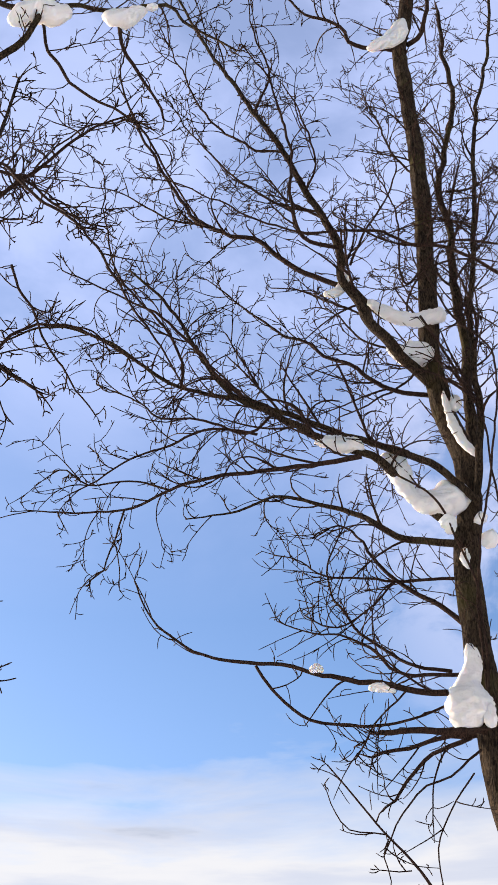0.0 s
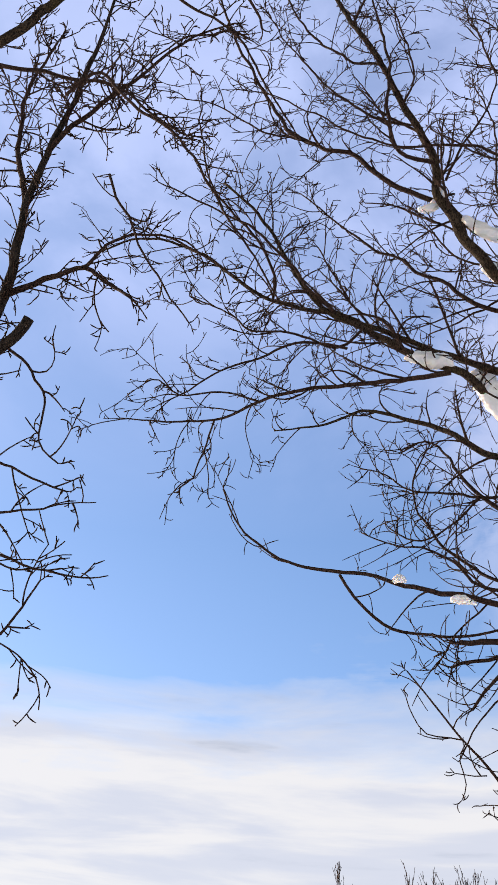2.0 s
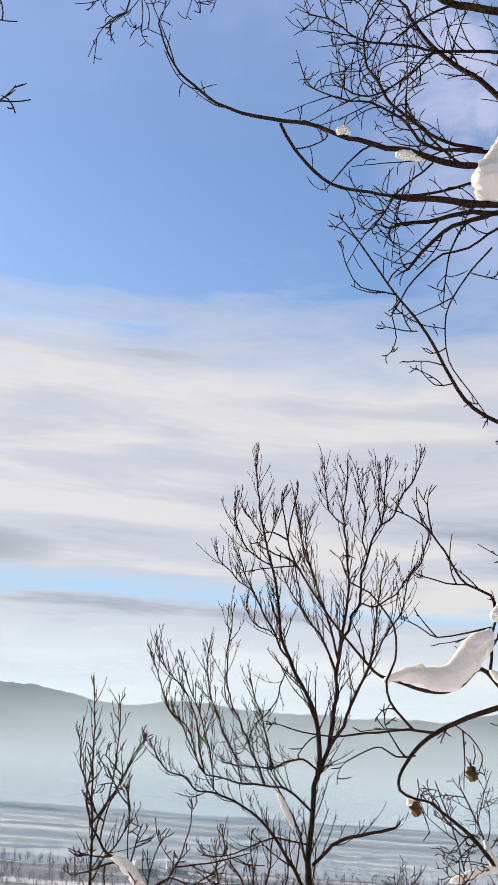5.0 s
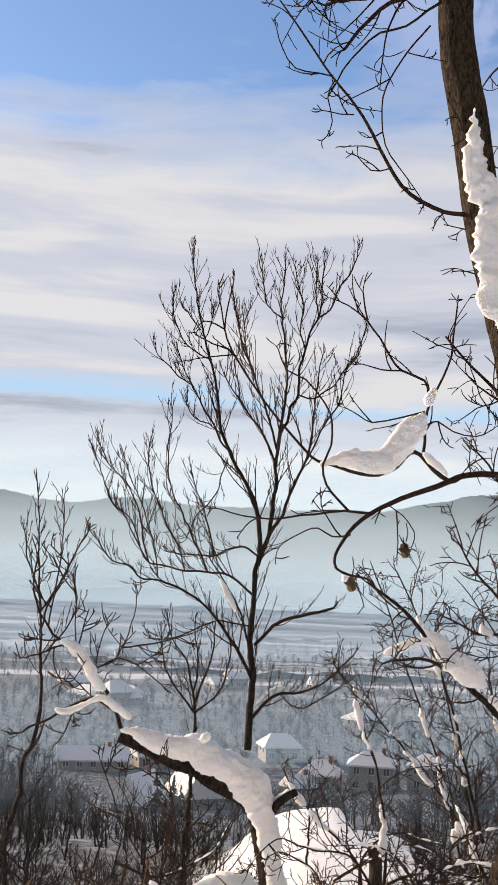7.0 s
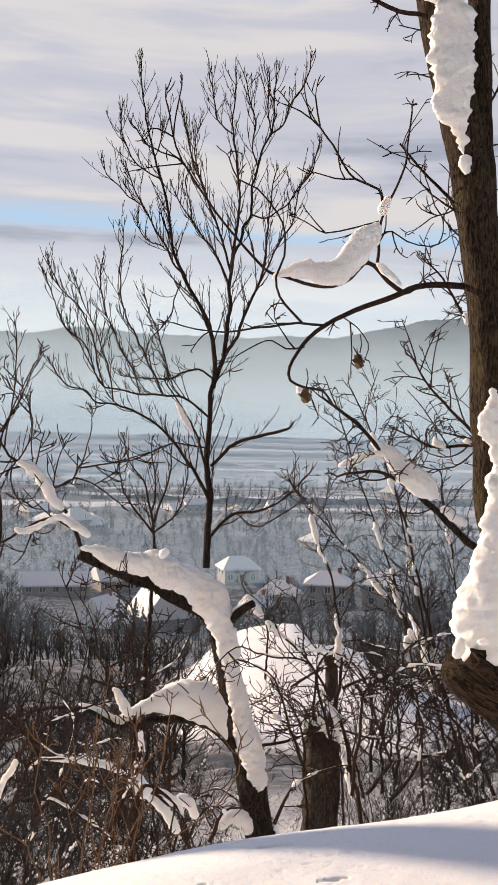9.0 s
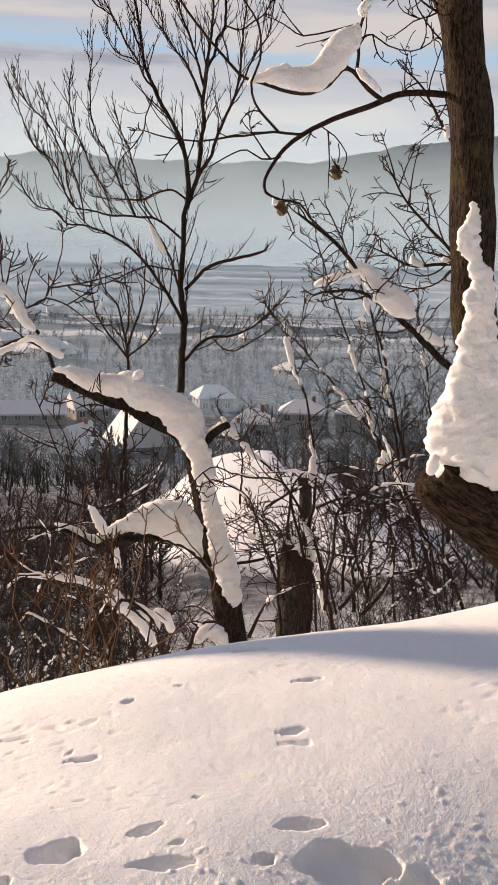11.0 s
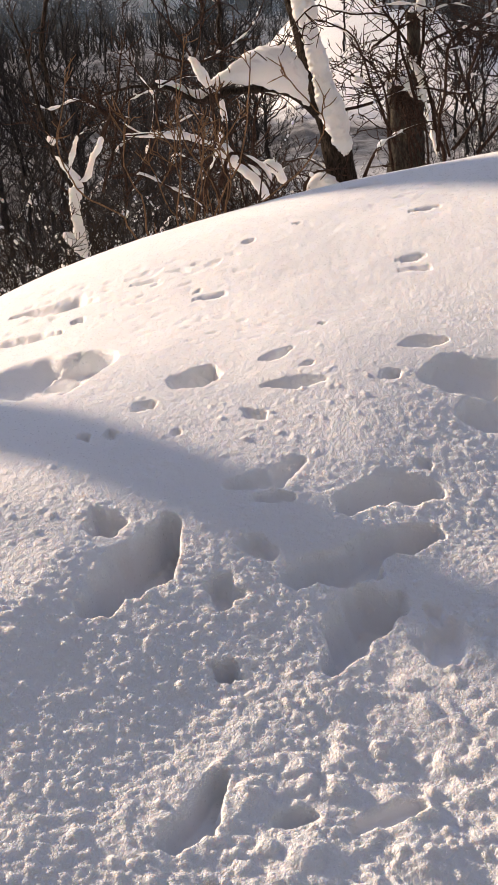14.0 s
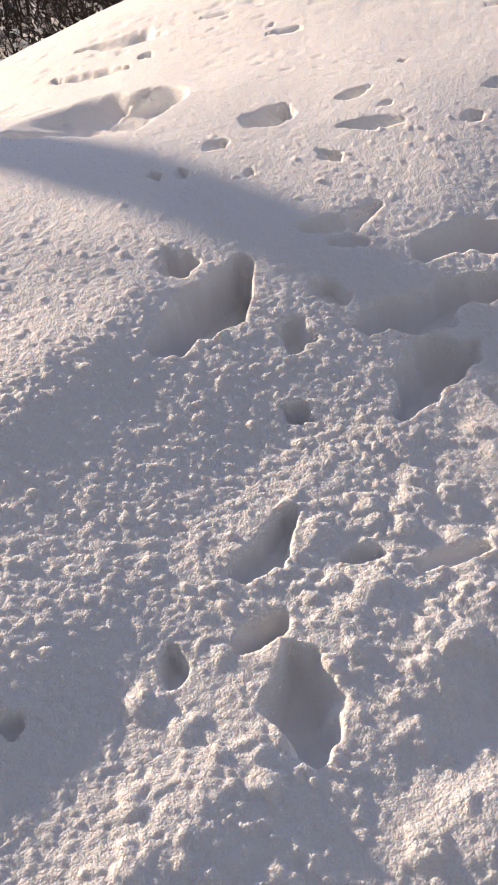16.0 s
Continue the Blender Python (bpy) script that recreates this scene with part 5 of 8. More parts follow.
limb(sap2, [(-0.29, 19.00, -0.86), (-0.31, 19.00, -0.40), (-0.36, 19.00, -0.11), (-0.47, 19.00, 0.23), (-0.67, 19.00, 0.48), (-0.78, 19.00, 0.85)], 0.0257, 0.0077)
limb(sap2, [(-0.31, 19.00, -0.40), (-0.18, 19.00, -0.02), (-0.09, 19.00, 0.32), (-0.05, 19.00, 0.83)], 0.0205, 0.0077)
limb(sap2, [(-0.32, 19.00, -0.53), (-0.60, 19.00, -0.20), (-0.79, 19.00, 0.14), (-0.86, 19.00, 0.64)], 0.0188, 0.0077)
limb(sap2, [(-0.33, 19.00, -0.21), (-0.30, 19.00, 0.32), (-0.36, 19.00, 0.82)], 0.0171, 0.0077)
limb(sap2, [(-0.29, 19.00, -0.53), (0.05, 19.00, -0.18), (0.18, 19.00, 0.24), (0.15, 19.00, 0.67)], 0.0171, 0.0077)

# the broken leaning tree
limb(lean, [(0.91, 12.20, -2.67), (0.87, 12.20, -2.44), (0.81, 12.20, -2.15), (0.74, 12.20, -1.86), (0.66, 12.20, -1.57), (0.60, 12.20, -1.29), (0.55, 12.20, -1.04), (0.49, 12.20, -0.82), (0.43, 12.20, -0.62), (0.32, 12.20, -0.49), (0.16, 12.20, -0.41), (-0.08, 12.20, -0.28), (-0.35, 12.20, -0.17), (-0.61, 12.20, -0.07), (-0.88, 12.20, 0.05)], 0.1363, 0.0646, name='trunk', sides=24, wiggle=0.0, twigs=0, rough=0.3)
limb(lean, [(0.63, 12.10, -1.78), (0.52, 12.07, -1.66), (0.40, 12.05, -1.57), (0.23, 12.03, -1.51), (0.02, 12.00, -1.49), (-0.20, 11.97, -1.48), (-0.35, 11.95, -1.51), (-0.45, 11.93, -1.56), (-0.56, 11.90, -1.49), (-0.72, 11.88, -1.40), (-0.88, 11.85, -1.36), (-1.08, 11.82, -1.35), (-1.29, 11.80, -1.38)], 0.0550, 0.0107, twigs=0.5)
limb(lean, [(-0.87, 12.10, 0.12), (-0.99, 12.07, 0.38), (-1.20, 12.05, 0.37), (-1.45, 12.03, 0.25), (-1.76, 12.00, 0.06)], 0.0216, 0.0086, twigs=0.6)
limb(lean, [(-1.00, 12.10, 0.43), (-1.20, 12.08, 0.67), (-1.42, 12.06, 0.86), (-1.58, 12.04, 1.04), (-1.72, 12.02, 1.31), (-1.71, 12.00, 1.67)], 0.0183, 0.0075, twigs=0.6)
limb(lean, [(-1.43, 12.10, 0.86), (-1.63, 12.05, 0.78), (-1.78, 12.00, 0.73)], 0.0108, 0.0054, twigs=0.6)
limb(lean, [(-1.19, 12.10, 0.65), (-1.06, 12.07, 0.71), (-0.93, 12.05, 0.79), (-0.79, 12.03, 0.72), (-0.52, 12.00, 0.55)], 0.0107, 0.0053, twigs=0.6)
limb(lean, [(-1.59, 12.10, 1.04), (-1.54, 12.07, 1.36), (-1.37, 12.03, 1.72), (-1.27, 12.00, 1.88)], 0.0086, 0.0048, twigs=0.6)
limb(lean, [(-0.93, 12.10, 0.78), (-0.83, 12.05, 1.01), (-0.78, 12.00, 1.33)], 0.0075, 0.0048, twigs=0.6)
limb(lean, [(-1.27, 12.10, 0.69), (-1.32, 12.05, 1.00), (-1.36, 12.00, 1.42)], 0.0075, 0.0048, twigs=0.6)
limb(lean, [(0.52, 12.10, -0.65), (0.62, 12.05, -0.49), (0.77, 12.00, -0.38)], 0.045, 0.035, twigs=0)
limb(lean, [(-0.05, 12.20, -0.09), (-0.06, 12.20, 0.03)], 0.032, 0.028, twigs=0)
limb(lean, [(0.60, 12.10, -0.66), (0.61, 12.10, -0.88), (0.60, 12.10, -1.00)], 0.012, 0.008, twigs=0)

# the saplings right of it
limb(copse, [(3.49, 14.00, -3.18), (3.11, 14.12, -1.80), (2.93, 14.24, -1.04), (2.68, 14.36, -0.02), (2.33, 14.48, 0.99), (2.00, 14.60, 1.67)], 0.03, 0.008)
limb(copse, [(3.12, 14.00, -1.84), (2.69, 14.15, -1.02), (2.30, 14.30, -0.53), (1.78, 14.45, 0.09), (1.33, 14.60, 0.58)], 0.018, 0.008)
limb(copse, [(3.27, 14.00, -2.84), (2.95, 14.20, -1.56), (2.78, 14.40, -0.54), (2.57, 14.60, 0.48)], 0.02, 0.008)
limb(copse, [(2.88, 14.00, -2.98), (2.78, 14.15, -1.68), (2.49, 14.30, -0.40), (2.15, 14.45, 0.48), (1.88, 14.60, 1.35)], 0.017, 0.008)
limb(copse, [(3.56, 14.00, -3.18), (3.45, 14.20, -1.69), (3.23, 14.40, -0.40), (3.10, 14.60, 0.49)], 0.02, 0.008)
limb(copse2, [(2.01, 13.00, -2.83), (1.85, 12.93, -2.07), (1.67, 12.87, -1.56), (1.51, 12.80, -1.25), (1.26, 12.73, -0.95), (0.96, 12.67, -0.71), (0.72, 12.60, -0.36)], 0.024, 0.006)
limb(copse2, [(1.90, 13.00, -2.33), (1.60, 12.93, -1.76), (1.24, 12.87, -1.75), (0.94, 12.80, -1.55)], 0.02, 0.007)
limb(copse2, [(1.71, 13.00, -1.63), (1.77, 13.10, -1.08), (1.67, 13.20, -0.38), (1.45, 13.30, 0.32)], 0.02, 0.007)

# the snowy bough right
limb(bough, [(2.79, 10.50, 0.24), (2.41, 10.46, 0.43), (2.18, 10.41, 0.66), (1.93, 10.37, 0.86), (1.76, 10.33, 1.06), (1.61, 10.29, 1.19), (1.39, 10.24, 1.41), (1.16, 10.20, 1.57)], 0.04, 0.01, twigs=0.9)
limb(bough, [(1.94, 10.40, 0.86), (1.69, 10.30, 0.97), (1.49, 10.20, 0.99), (1.28, 10.10, 0.96)], 0.02, 0.008, twigs=0.9)
limb(bough, [(2.74, 10.50, 0.98), (2.41, 10.57, 1.38), (2.18, 10.65, 1.60), (2.00, 10.73, 1.87), (1.96, 10.80, 1.96)], 0.02, 0.006, twigs=1.5)
limb(bough, [(2.73, 10.50, 1.21), (2.43, 10.60, 1.20), (2.12, 10.70, 1.19), (1.85, 10.80, 1.32)], 0.02, 0.006, twigs=1.5)
limb(bough, [(2.73, 10.50, 1.97), (2.42, 10.60, 2.19), (2.24, 10.70, 2.50), (2.06, 10.80, 2.77)], 0.02, 0.006, twigs=1.5)

# the snowy stump-like sapling left
limb(fork, [(-1.26, 9.00, -1.93), (-1.27, 9.00, -1.82), (-1.30, 9.00, -1.62), (-1.30, 9.00, -1.42), (-1.25, 9.00, -1.30), (-1.32, 9.00, -1.18), (-1.39, 9.00, -1.08), (-1.47, 9.00, -0.75), (-1.48, 9.00, -0.41), (-1.53, 9.00, -0.15)], 0.0380, 0.0060, twigs=0.7)
limb(fork, [(-1.25, 9.00, -1.31), (-1.18, 8.98, -1.25), (-1.09, 8.96, -1.06), (-1.03, 8.94, -0.94), (-0.91, 8.92, -0.69), (-0.84, 8.90, -0.41)], 0.0206, 0.0059, twigs=0.7)
limb(fork, [(-1.30, 9.00, -1.19), (-1.27, 8.98, -1.08), (-1.19, 8.97, -0.92), (-1.14, 8.95, -0.74)], 0.0123, 0.0048, twigs=0.5)
limb(fork, [(-1.30, 9.00, -1.42), (-1.32, 8.95, -1.35), (-1.36, 8.90, -1.28)], 0.0124, 0.0061, twigs=0.3)

# ---- snow lying on the trees
snow_loft(lean, [(-0.87, 12.10, 0.10), (-0.78, 12.10, 0.10), (-0.61, 12.10, 0.04), (-0.37, 12.10, -0.04), (-0.19, 12.10, -0.05), (-0.04, 12.10, -0.11), (0.16, 12.10, -0.20), (0.35, 12.10, -0.36), (0.45, 12.10, -0.53), (0.51, 12.10, -0.69), (0.55, 12.10, -0.85), (0.59, 12.10, -1.04), (0.64, 12.10, -1.27), (0.69, 12.10, -1.49), (0.77, 12.10, -1.77), (0.84, 12.10, -2.00), (0.86, 12.10, -2.17), (0.84, 12.10, -2.31)], (0.048, 0.069, 0.096, 0.117, 0.139, 0.144, 0.166, 0.171, 0.134, 0.097, 0.092, 0.081, 0.087, 0.098, 0.132, 0.122, 0.089, 0.045), 'thick furry snow lying along the leaning trunk', 0.75, furry=True)
snow_loft(lean, [(-0.12, 12.00, 0.03), (-0.08, 12.00, 0.08), (-0.04, 12.00, 0.12)], (0.021, 0.042, 0.026), 'snow cap on the stub', 0.90)
snow_loft(lean, [(-0.86, 12.00, -1.35), (-0.77, 12.00, -1.38), (-0.62, 12.00, -1.44), (-0.49, 12.00, -1.50), (-0.38, 12.00, -1.46), (-0.28, 12.00, -1.40), (-0.09, 12.00, -1.33), (0.10, 12.00, -1.29), (0.27, 12.00, -1.31), (0.41, 12.00, -1.43), (0.50, 12.00, -1.59), (0.55, 12.00, -1.68)], (0.022, 0.038, 0.038, 0.043, 0.060, 0.081, 0.135, 0.183, 0.200, 0.151, 0.076, 0.033), 'smooth hump of snow on the low bough', 0.60)
snow_loft(lean, [(0.55, 12.10, -0.50), (0.65, 12.10, -0.44), (0.73, 12.10, -0.39)], (0.016, 0.027, 0.032), 'snow cap on the stub', 0.90)
snow_loft(lean, [(-1.48, 12.00, 0.28), (-1.37, 12.00, 0.26), (-1.22, 12.00, 0.33), (-1.06, 12.00, 0.40), (-0.91, 12.00, 0.32), (-0.77, 12.00, 0.22)], (0.027, 0.032, 0.021, 0.032, 0.043, 0.037), 'snow along the broken upper limb', 0.80)
snow_loft(lean, [(-1.47, 12.00, 0.90), (-1.36, 12.00, 0.87), (-1.23, 12.00, 0.74), (-1.12, 12.00, 0.56), (-1.02, 12.00, 0.47)], (0.021, 0.053, 0.048, 0.048, 0.032), 'snow along the broken upper limb', 0.80)
snow_loft(lean, [(0.49, 11.90, -2.50), (0.58, 11.90, -2.39), (0.68, 11.90, -2.38), (0.75, 11.90, -2.48), (0.79, 11.90, -2.55)], (0.033, 0.066, 0.077, 0.077, 0.044), 'heap of snow at the foot of the leaning tree', 0.80)
snow_loft(big, [(0.56, 7.95, 2.29), (0.65, 7.95, 2.33), (0.77, 7.95, 2.35), (0.89, 7.95, 2.33), (0.99, 7.95, 2.37), (1.08, 7.95, 2.49), (1.14, 7.95, 2.56), (1.20, 7.95, 2.65)], (0.017, 0.041, 0.059, 0.069, 0.083, 0.090, 0.070, 0.042), 'plump snow lying in the crook of the bough', 0.55)
snow_loft(big, [(1.24, 8.10, 2.71), (1.26, 8.10, 2.78), (1.29, 8.10, 2.83)], (0.029, 0.036, 0.025), 'clod of snow on an upright twig', 0.80)
snow_loft(big, [(1.20, 8.00, 2.41), (1.25, 8.00, 2.37), (1.32, 8.00, 2.31), (1.36, 8.00, 2.27)], (0.014, 0.025, 0.021, 0.011), 'soft cap of snow lying along the bough', 0.70)
snow_loft(bough, [(1.60, 10.30, 1.23), (1.69, 10.30, 1.16), (1.80, 10.30, 1.05), (1.92, 10.30, 0.94), (2.03, 10.30, 0.86), (2.13, 10.30, 0.79)], (0.018, 0.055, 0.083, 0.101, 0.092, 0.037), 'soft cap of snow lying along the bough', 0.60)
snow_loft(bough, [(1.29, 10.20, 1.03), (1.42, 10.20, 1.08), (1.56, 10.20, 1.13), (1.67, 10.20, 1.14)], (0.023, 0.036, 0.032, 0.023), 'soft cap of snow lying along the bough', 0.70)
snow_loft(bough, [(2.16, 10.35, 0.71), (2.28, 10.35, 0.63), (2.38, 10.35, 0.57)], (0.028, 0.042, 0.028), 'soft cap of snow lying along the bough', 0.70)
snow_loft(big, [(1.52, 8.26, 4.72), (1.51, 8.26, 4.64), (1.53, 8.26, 4.55), (1.53, 8.26, 4.43), (1.54, 8.26, 4.32), (1.57, 8.26, 4.22), (1.61, 8.26, 4.12), (1.64, 8.26, 4.05)], (0.016, 0.031, 0.058, 0.077, 0.088, 0.107, 0.114, 0.069), 'ragged snow plastered on the tree trunk', 0.50, ragged=0.5)
snow_loft(big, [(1.68, 8.24, 4.13), (1.67, 8.24, 4.01), (1.68, 8.24, 3.85), (1.69, 8.24, 3.69), (1.70, 8.24, 3.50), (1.73, 8.24, 3.34), (1.75, 8.24, 3.23), (1.77, 8.24, 3.13)], (0.07, 0.135, 0.155, 0.132, 0.112, 0.089, 0.063, 0.048), 'ragged snow plastered on the tree trunk', 0.45, ragged=0.5)
snow_loft(big, [(1.78, 8.22, 3.13), (1.78, 8.22, 3.08), (1.78, 8.22, 3.00)], (0.037, 0.055, 0.030), 'lump of snow on the trunk bark', 0.70, ragged=0.3)
snow_loft(big, [(1.99, 8.20, 1.67), (2.00, 8.20, 1.62), (2.00, 8.20, 1.55), (1.98, 8.20, 1.47), (1.99, 8.20, 1.40), (2.03, 8.20, 1.33), (2.05, 8.20, 1.26), (2.08, 8.20, 1.18), (2.08, 8.20, 1.04), (2.08, 8.20, 0.89), (2.09, 8.20, 0.68), (2.08, 8.20, 0.50), (2.09, 8.20, 0.32), (2.10, 8.20, 0.17), (2.14, 8.20, 0.06), (2.23, 8.20, -0.07), (2.30, 8.20, -0.14)], (0.032, 0.072, 0.079, 0.047, 0.050, 0.090, 0.094, 0.119, 0.138, 0.174, 0.204, 0.248, 0.278, 0.308, 0.309, 0.222, 0.112), 'tall heap of wind-packed snow against the trunk', 0.60, ragged=0.3)
snow_loft(big, [(1.81, 8.05, 0.11), (1.80, 8.05, 0.04), (1.78, 8.05, -0.03)], (0.029, 0.039, 0.022), 'clod of snow on the broken stub', 0.80)
snow_loft(big, [(1.90, 8.00, 0.09), (1.95, 8.00, 0.09), (1.98, 8.00, 0.08)], (0.014, 0.025, 0.014), 'scrap of snow on the broken stub', 0.50)
snow_loft(big, [(2.02, 8.00, 0.04), (2.08, 8.00, -0.01), (2.15, 8.00, -0.07)], (0.014, 0.029, 0.018), 'scrap of snow on the broken stub', 0.50)
snow_loft(big, [(0.24, 8.45, 8.28), (0.35, 8.45, 8.29), (0.47, 8.45, 8.26), (0.59, 8.45, 8.25), (0.66, 8.45, 8.19)], (0.019, 0.062, 0.081, 0.067, 0.024), 'soft cap of snow lying along the bough', 0.80)
snow_loft(big, [(0.80, 8.60, 8.23), (0.88, 8.60, 8.18), (0.94, 8.60, 8.08), (1.00, 8.60, 7.87), (1.10, 8.60, 7.77), (1.24, 8.60, 7.73), (1.39, 8.60, 7.79), (1.50, 8.60, 7.88)], (0.048, 0.106, 0.087, 0.071, 0.095, 0.133, 0.152, 0.077), 'deep snow held in the fork of the bough', 0.80)
snow_loft(big, [(1.25, 8.45, 7.50), (1.29, 8.45, 7.43), (1.29, 8.45, 7.33)], (0.046, 0.065, 0.028), 'lump of snow held in the tree fork', 0.90)
snow_loft(big, [(0.95, 8.60, 9.44), (1.05, 8.60, 9.37), (1.15, 8.60, 9.34), (1.23, 8.60, 9.36), (1.27, 8.60, 9.44)], (0.026, 0.072, 0.124, 0.155, 0.104), 'snow wedged in the tree fork', 0.80)
snow_loft(big, [(0.81, 8.50, 9.94), (0.91, 8.50, 9.82), (1.05, 8.50, 9.72), (1.20, 8.50, 9.67), (1.36, 8.50, 9.69), (1.51, 8.50, 9.75)], (0.032, 0.058, 0.068, 0.068, 0.074, 0.079), 'soft cap of snow lying along the bough', 0.80)
snow_loft(big, [(0.40, 8.50, 10.04), (0.50, 8.50, 10.04), (0.58, 8.50, 10.12), (0.63, 8.50, 10.31)], (0.032, 0.053, 0.048, 0.043), 'soft cap of snow lying along the bough', 0.80)
snow_loft(big, [(1.40, 8.55, 8.87), (1.41, 8.55, 8.71), (1.44, 8.55, 8.52), (1.50, 8.55, 8.33), (1.58, 8.55, 8.20), (1.62, 8.55, 8.13)], (0.020, 0.030, 0.039, 0.044, 0.044, 0.019), 'strip of snow against the leaning stem', 0.80)
snow_loft(big, [(1.50, 8.60, 8.85), (1.50, 8.60, 8.77), (1.48, 8.60, 8.68)], (0.030, 0.060, 0.040), 'lump of snow held in the tree fork', 0.90)
snow_loft(big, [(1.52, 8.50, 7.53), (1.55, 8.50, 7.50), (1.57, 8.50, 7.45)], (0.042, 0.065, 0.033), 'lump of snow held in the tree fork', 0.90)
snow_loft(big, [(1.52, 8.45, 7.29), (1.59, 8.45, 7.27), (1.66, 8.45, 7.24)], (0.041, 0.083, 0.046), 'lump of snow held in the tree fork', 0.90)
snow_loft(big, [(1.39, 8.45, 7.20), (1.38, 8.45, 7.10), (1.40, 8.45, 7.00)], (0.018, 0.041, 0.018), 'lump of snow held in the tree fork', 0.90)
snow_loft(big, [(1.05, 8.40, 13.55), (1.17, 8.40, 13.62), (1.31, 8.40, 13.69), (1.42, 8.40, 13.85), (1.48, 8.40, 14.06)], (0.039, 0.079, 0.105, 0.093, 0.040), 'snow wedged in the tree fork', 0.80)
snow_loft(big, [(1.29, 8.35, 6.31), (1.32, 8.35, 6.22), (1.31, 8.35, 6.10), (1.27, 8.35, 5.99), (1.25, 8.35, 5.88), (1.25, 8.35, 5.78), (1.25, 8.35, 5.70), (1.28, 8.35, 5.63)], (0.030, 0.060, 0.068, 0.085, 0.144, 0.169, 0.143, 0.067), 'lump of snow held in the tree fork', 0.70)
snow_loft(big, [(1.11, 8.30, 5.89), (1.19, 8.30, 5.91), (1.29, 8.30, 5.89)], (0.034, 0.042, 0.034), 'lump of snow held in the tree fork', 0.70)
snow_loft(big, [(1.37, 8.30, 5.82), (1.38, 8.30, 5.71), (1.38, 8.30, 5.62)], (0.034, 0.050, 0.033), 'lump of snow held in the tree fork', 0.70)
snow_loft(big, [(0.11, 8.42, 6.16), (0.17, 8.42, 6.18), (0.22, 8.42, 6.15)], (0.017, 0.039, 0.017), 'clod of snow on the bough', 0.90)
snow_loft(big, [(0.54, 8.42, 6.00), (0.61, 8.42, 6.02), (0.70, 8.42, 6.00), (0.74, 8.42, 5.97)], (0.017, 0.047, 0.034, 0.013), 'clod of snow on the bough', 0.90)
snow_loft(near_tree, [(-2.11, 5.95, 10.80), (-2.00, 5.95, 10.88), (-1.89, 5.95, 10.94), (-1.75, 5.95, 10.89), (-1.59, 5.95, 10.89)], (0.05, 0.115, 0.13, 0.115, 0.05), 'soft snow on the limb', 0.80)
snow_loft(near_tree, [(-1.34, 5.97, 10.86), (-1.25, 5.95, 10.79), (-1.16, 5.95, 10.78), (-1.06, 5.95, 10.84), (-0.98, 5.97, 10.90)], (0.03, 0.075, 0.085, 0.06, 0.025), 'clod of snow on the limb', 0.90)
snow_loft(near_tree, [(-0.99, 5.95, 10.90), (-0.94, 5.95, 10.91), (-0.89, 5.95, 10.90)], (0.022, 0.042, 0.022), 'clod of snow on the limb', 0.90)
snow_ridge(copse2, [(1.89, 12.90, -2.55), (1.78, 12.87, -2.05), (1.69, 12.83, -1.74), (1.51, 12.80, -1.37)], 0.06, 0.07)
snow_ridge(copse, [(3.50, 13.90, -2.67), (3.29, 13.90, -2.27), (3.10, 13.90, -1.94)], 0.06, 0.07)
snow_ridge(copse, [(2.91, 14.00, -1.51), (2.73, 14.05, -1.00), (2.64, 14.10, -0.82)], 0.06, 0.07)
rs = np.random.default_rng(77)
for clump in (copse, copse2):
    for P, R, _ in list(clump.paths):
        for _k in range(4):
            i = int(rs.uniform(0.2, 0.9) * (len(P) - 1))
            j = min(len(P) - 1, i + int(rs.integers(2, 6)))
            fat = rs.uniform(0.018, 0.042)
            side = np.array([-0.6 * fat, -0.3 * fat, 0.5 * fat])
            run = [P[i] + side + (P[j] - P[i]) * f + rs.normal(size=3) * 0.008 for f in (0, 0.33, 0.66, 1)]
            snow_loft(clump, run, (fat * 0.5, fat * rs.uniform(0.7, 1.2), fat * rs.uniform(0.7, 1.2), fat * 0.5), "scrap of snow caught on the thin stem", 0.8, ragged=0.1)
snow_loft(fork, [(-1.26, 8.93, -1.80), (-1.27, 8.93, -1.69), (-1.28, 8.93, -1.58), (-1.29, 8.93, -1.45), (-1.27, 8.93, -1.35), (-1.24, 8.93, -1.27), (-1.27, 8.93, -1.20), (-1.31, 8.93, -1.15), (-1.35, 8.93, -1.09), (-1.38, 8.93, -1.06)], (0.033, 0.046, 0.050, 0.037, 0.041, 0.057, 0.041, 0.033, 0.029, 0.016), 'snow caked on the forked stem', 0.60, ragged=0.12)
snow_loft(fork, [(-1.21, 8.90, -1.25), (-1.16, 8.90, -1.20), (-1.12, 8.90, -1.10), (-1.08, 8.90, -1.04), (-1.05, 8.90, -0.98), (-1.03, 8.90, -0.94)], (0.028, 0.024, 0.020, 0.024, 0.024, 0.016), 'snow caked on the forked stem', 0.70, ragged=0.12)
snow_loft(fork, [(-1.28, 8.90, -1.15), (-1.26, 8.90, -1.07), (-1.22, 8.90, -0.98), (-1.20, 8.90, -0.92)], (0.016, 0.024, 0.020, 0.012), 'snow caked on the forked stem', 0.70, ragged=0.12)
snow_loft(fork, [(-1.40, 8.90, -0.91), (-1.38, 8.90, -0.95), (-1.37, 8.90, -0.98)], (0.016, 0.036, 0.020), 'clod of snow on the stem', 0.90, ragged=0.12)
snow_loft(fork, [(-1.38, 8.85, -1.59), (-1.35, 8.85, -1.64), (-1.30, 8.85, -1.70), (-1.24, 8.85, -1.76), (-1.21, 8.85, -1.78)], (0.021, 0.041, 0.037, 0.050, 0.021), 'snow heaped at the foot of the stem', 0.80, ragged=0.12)
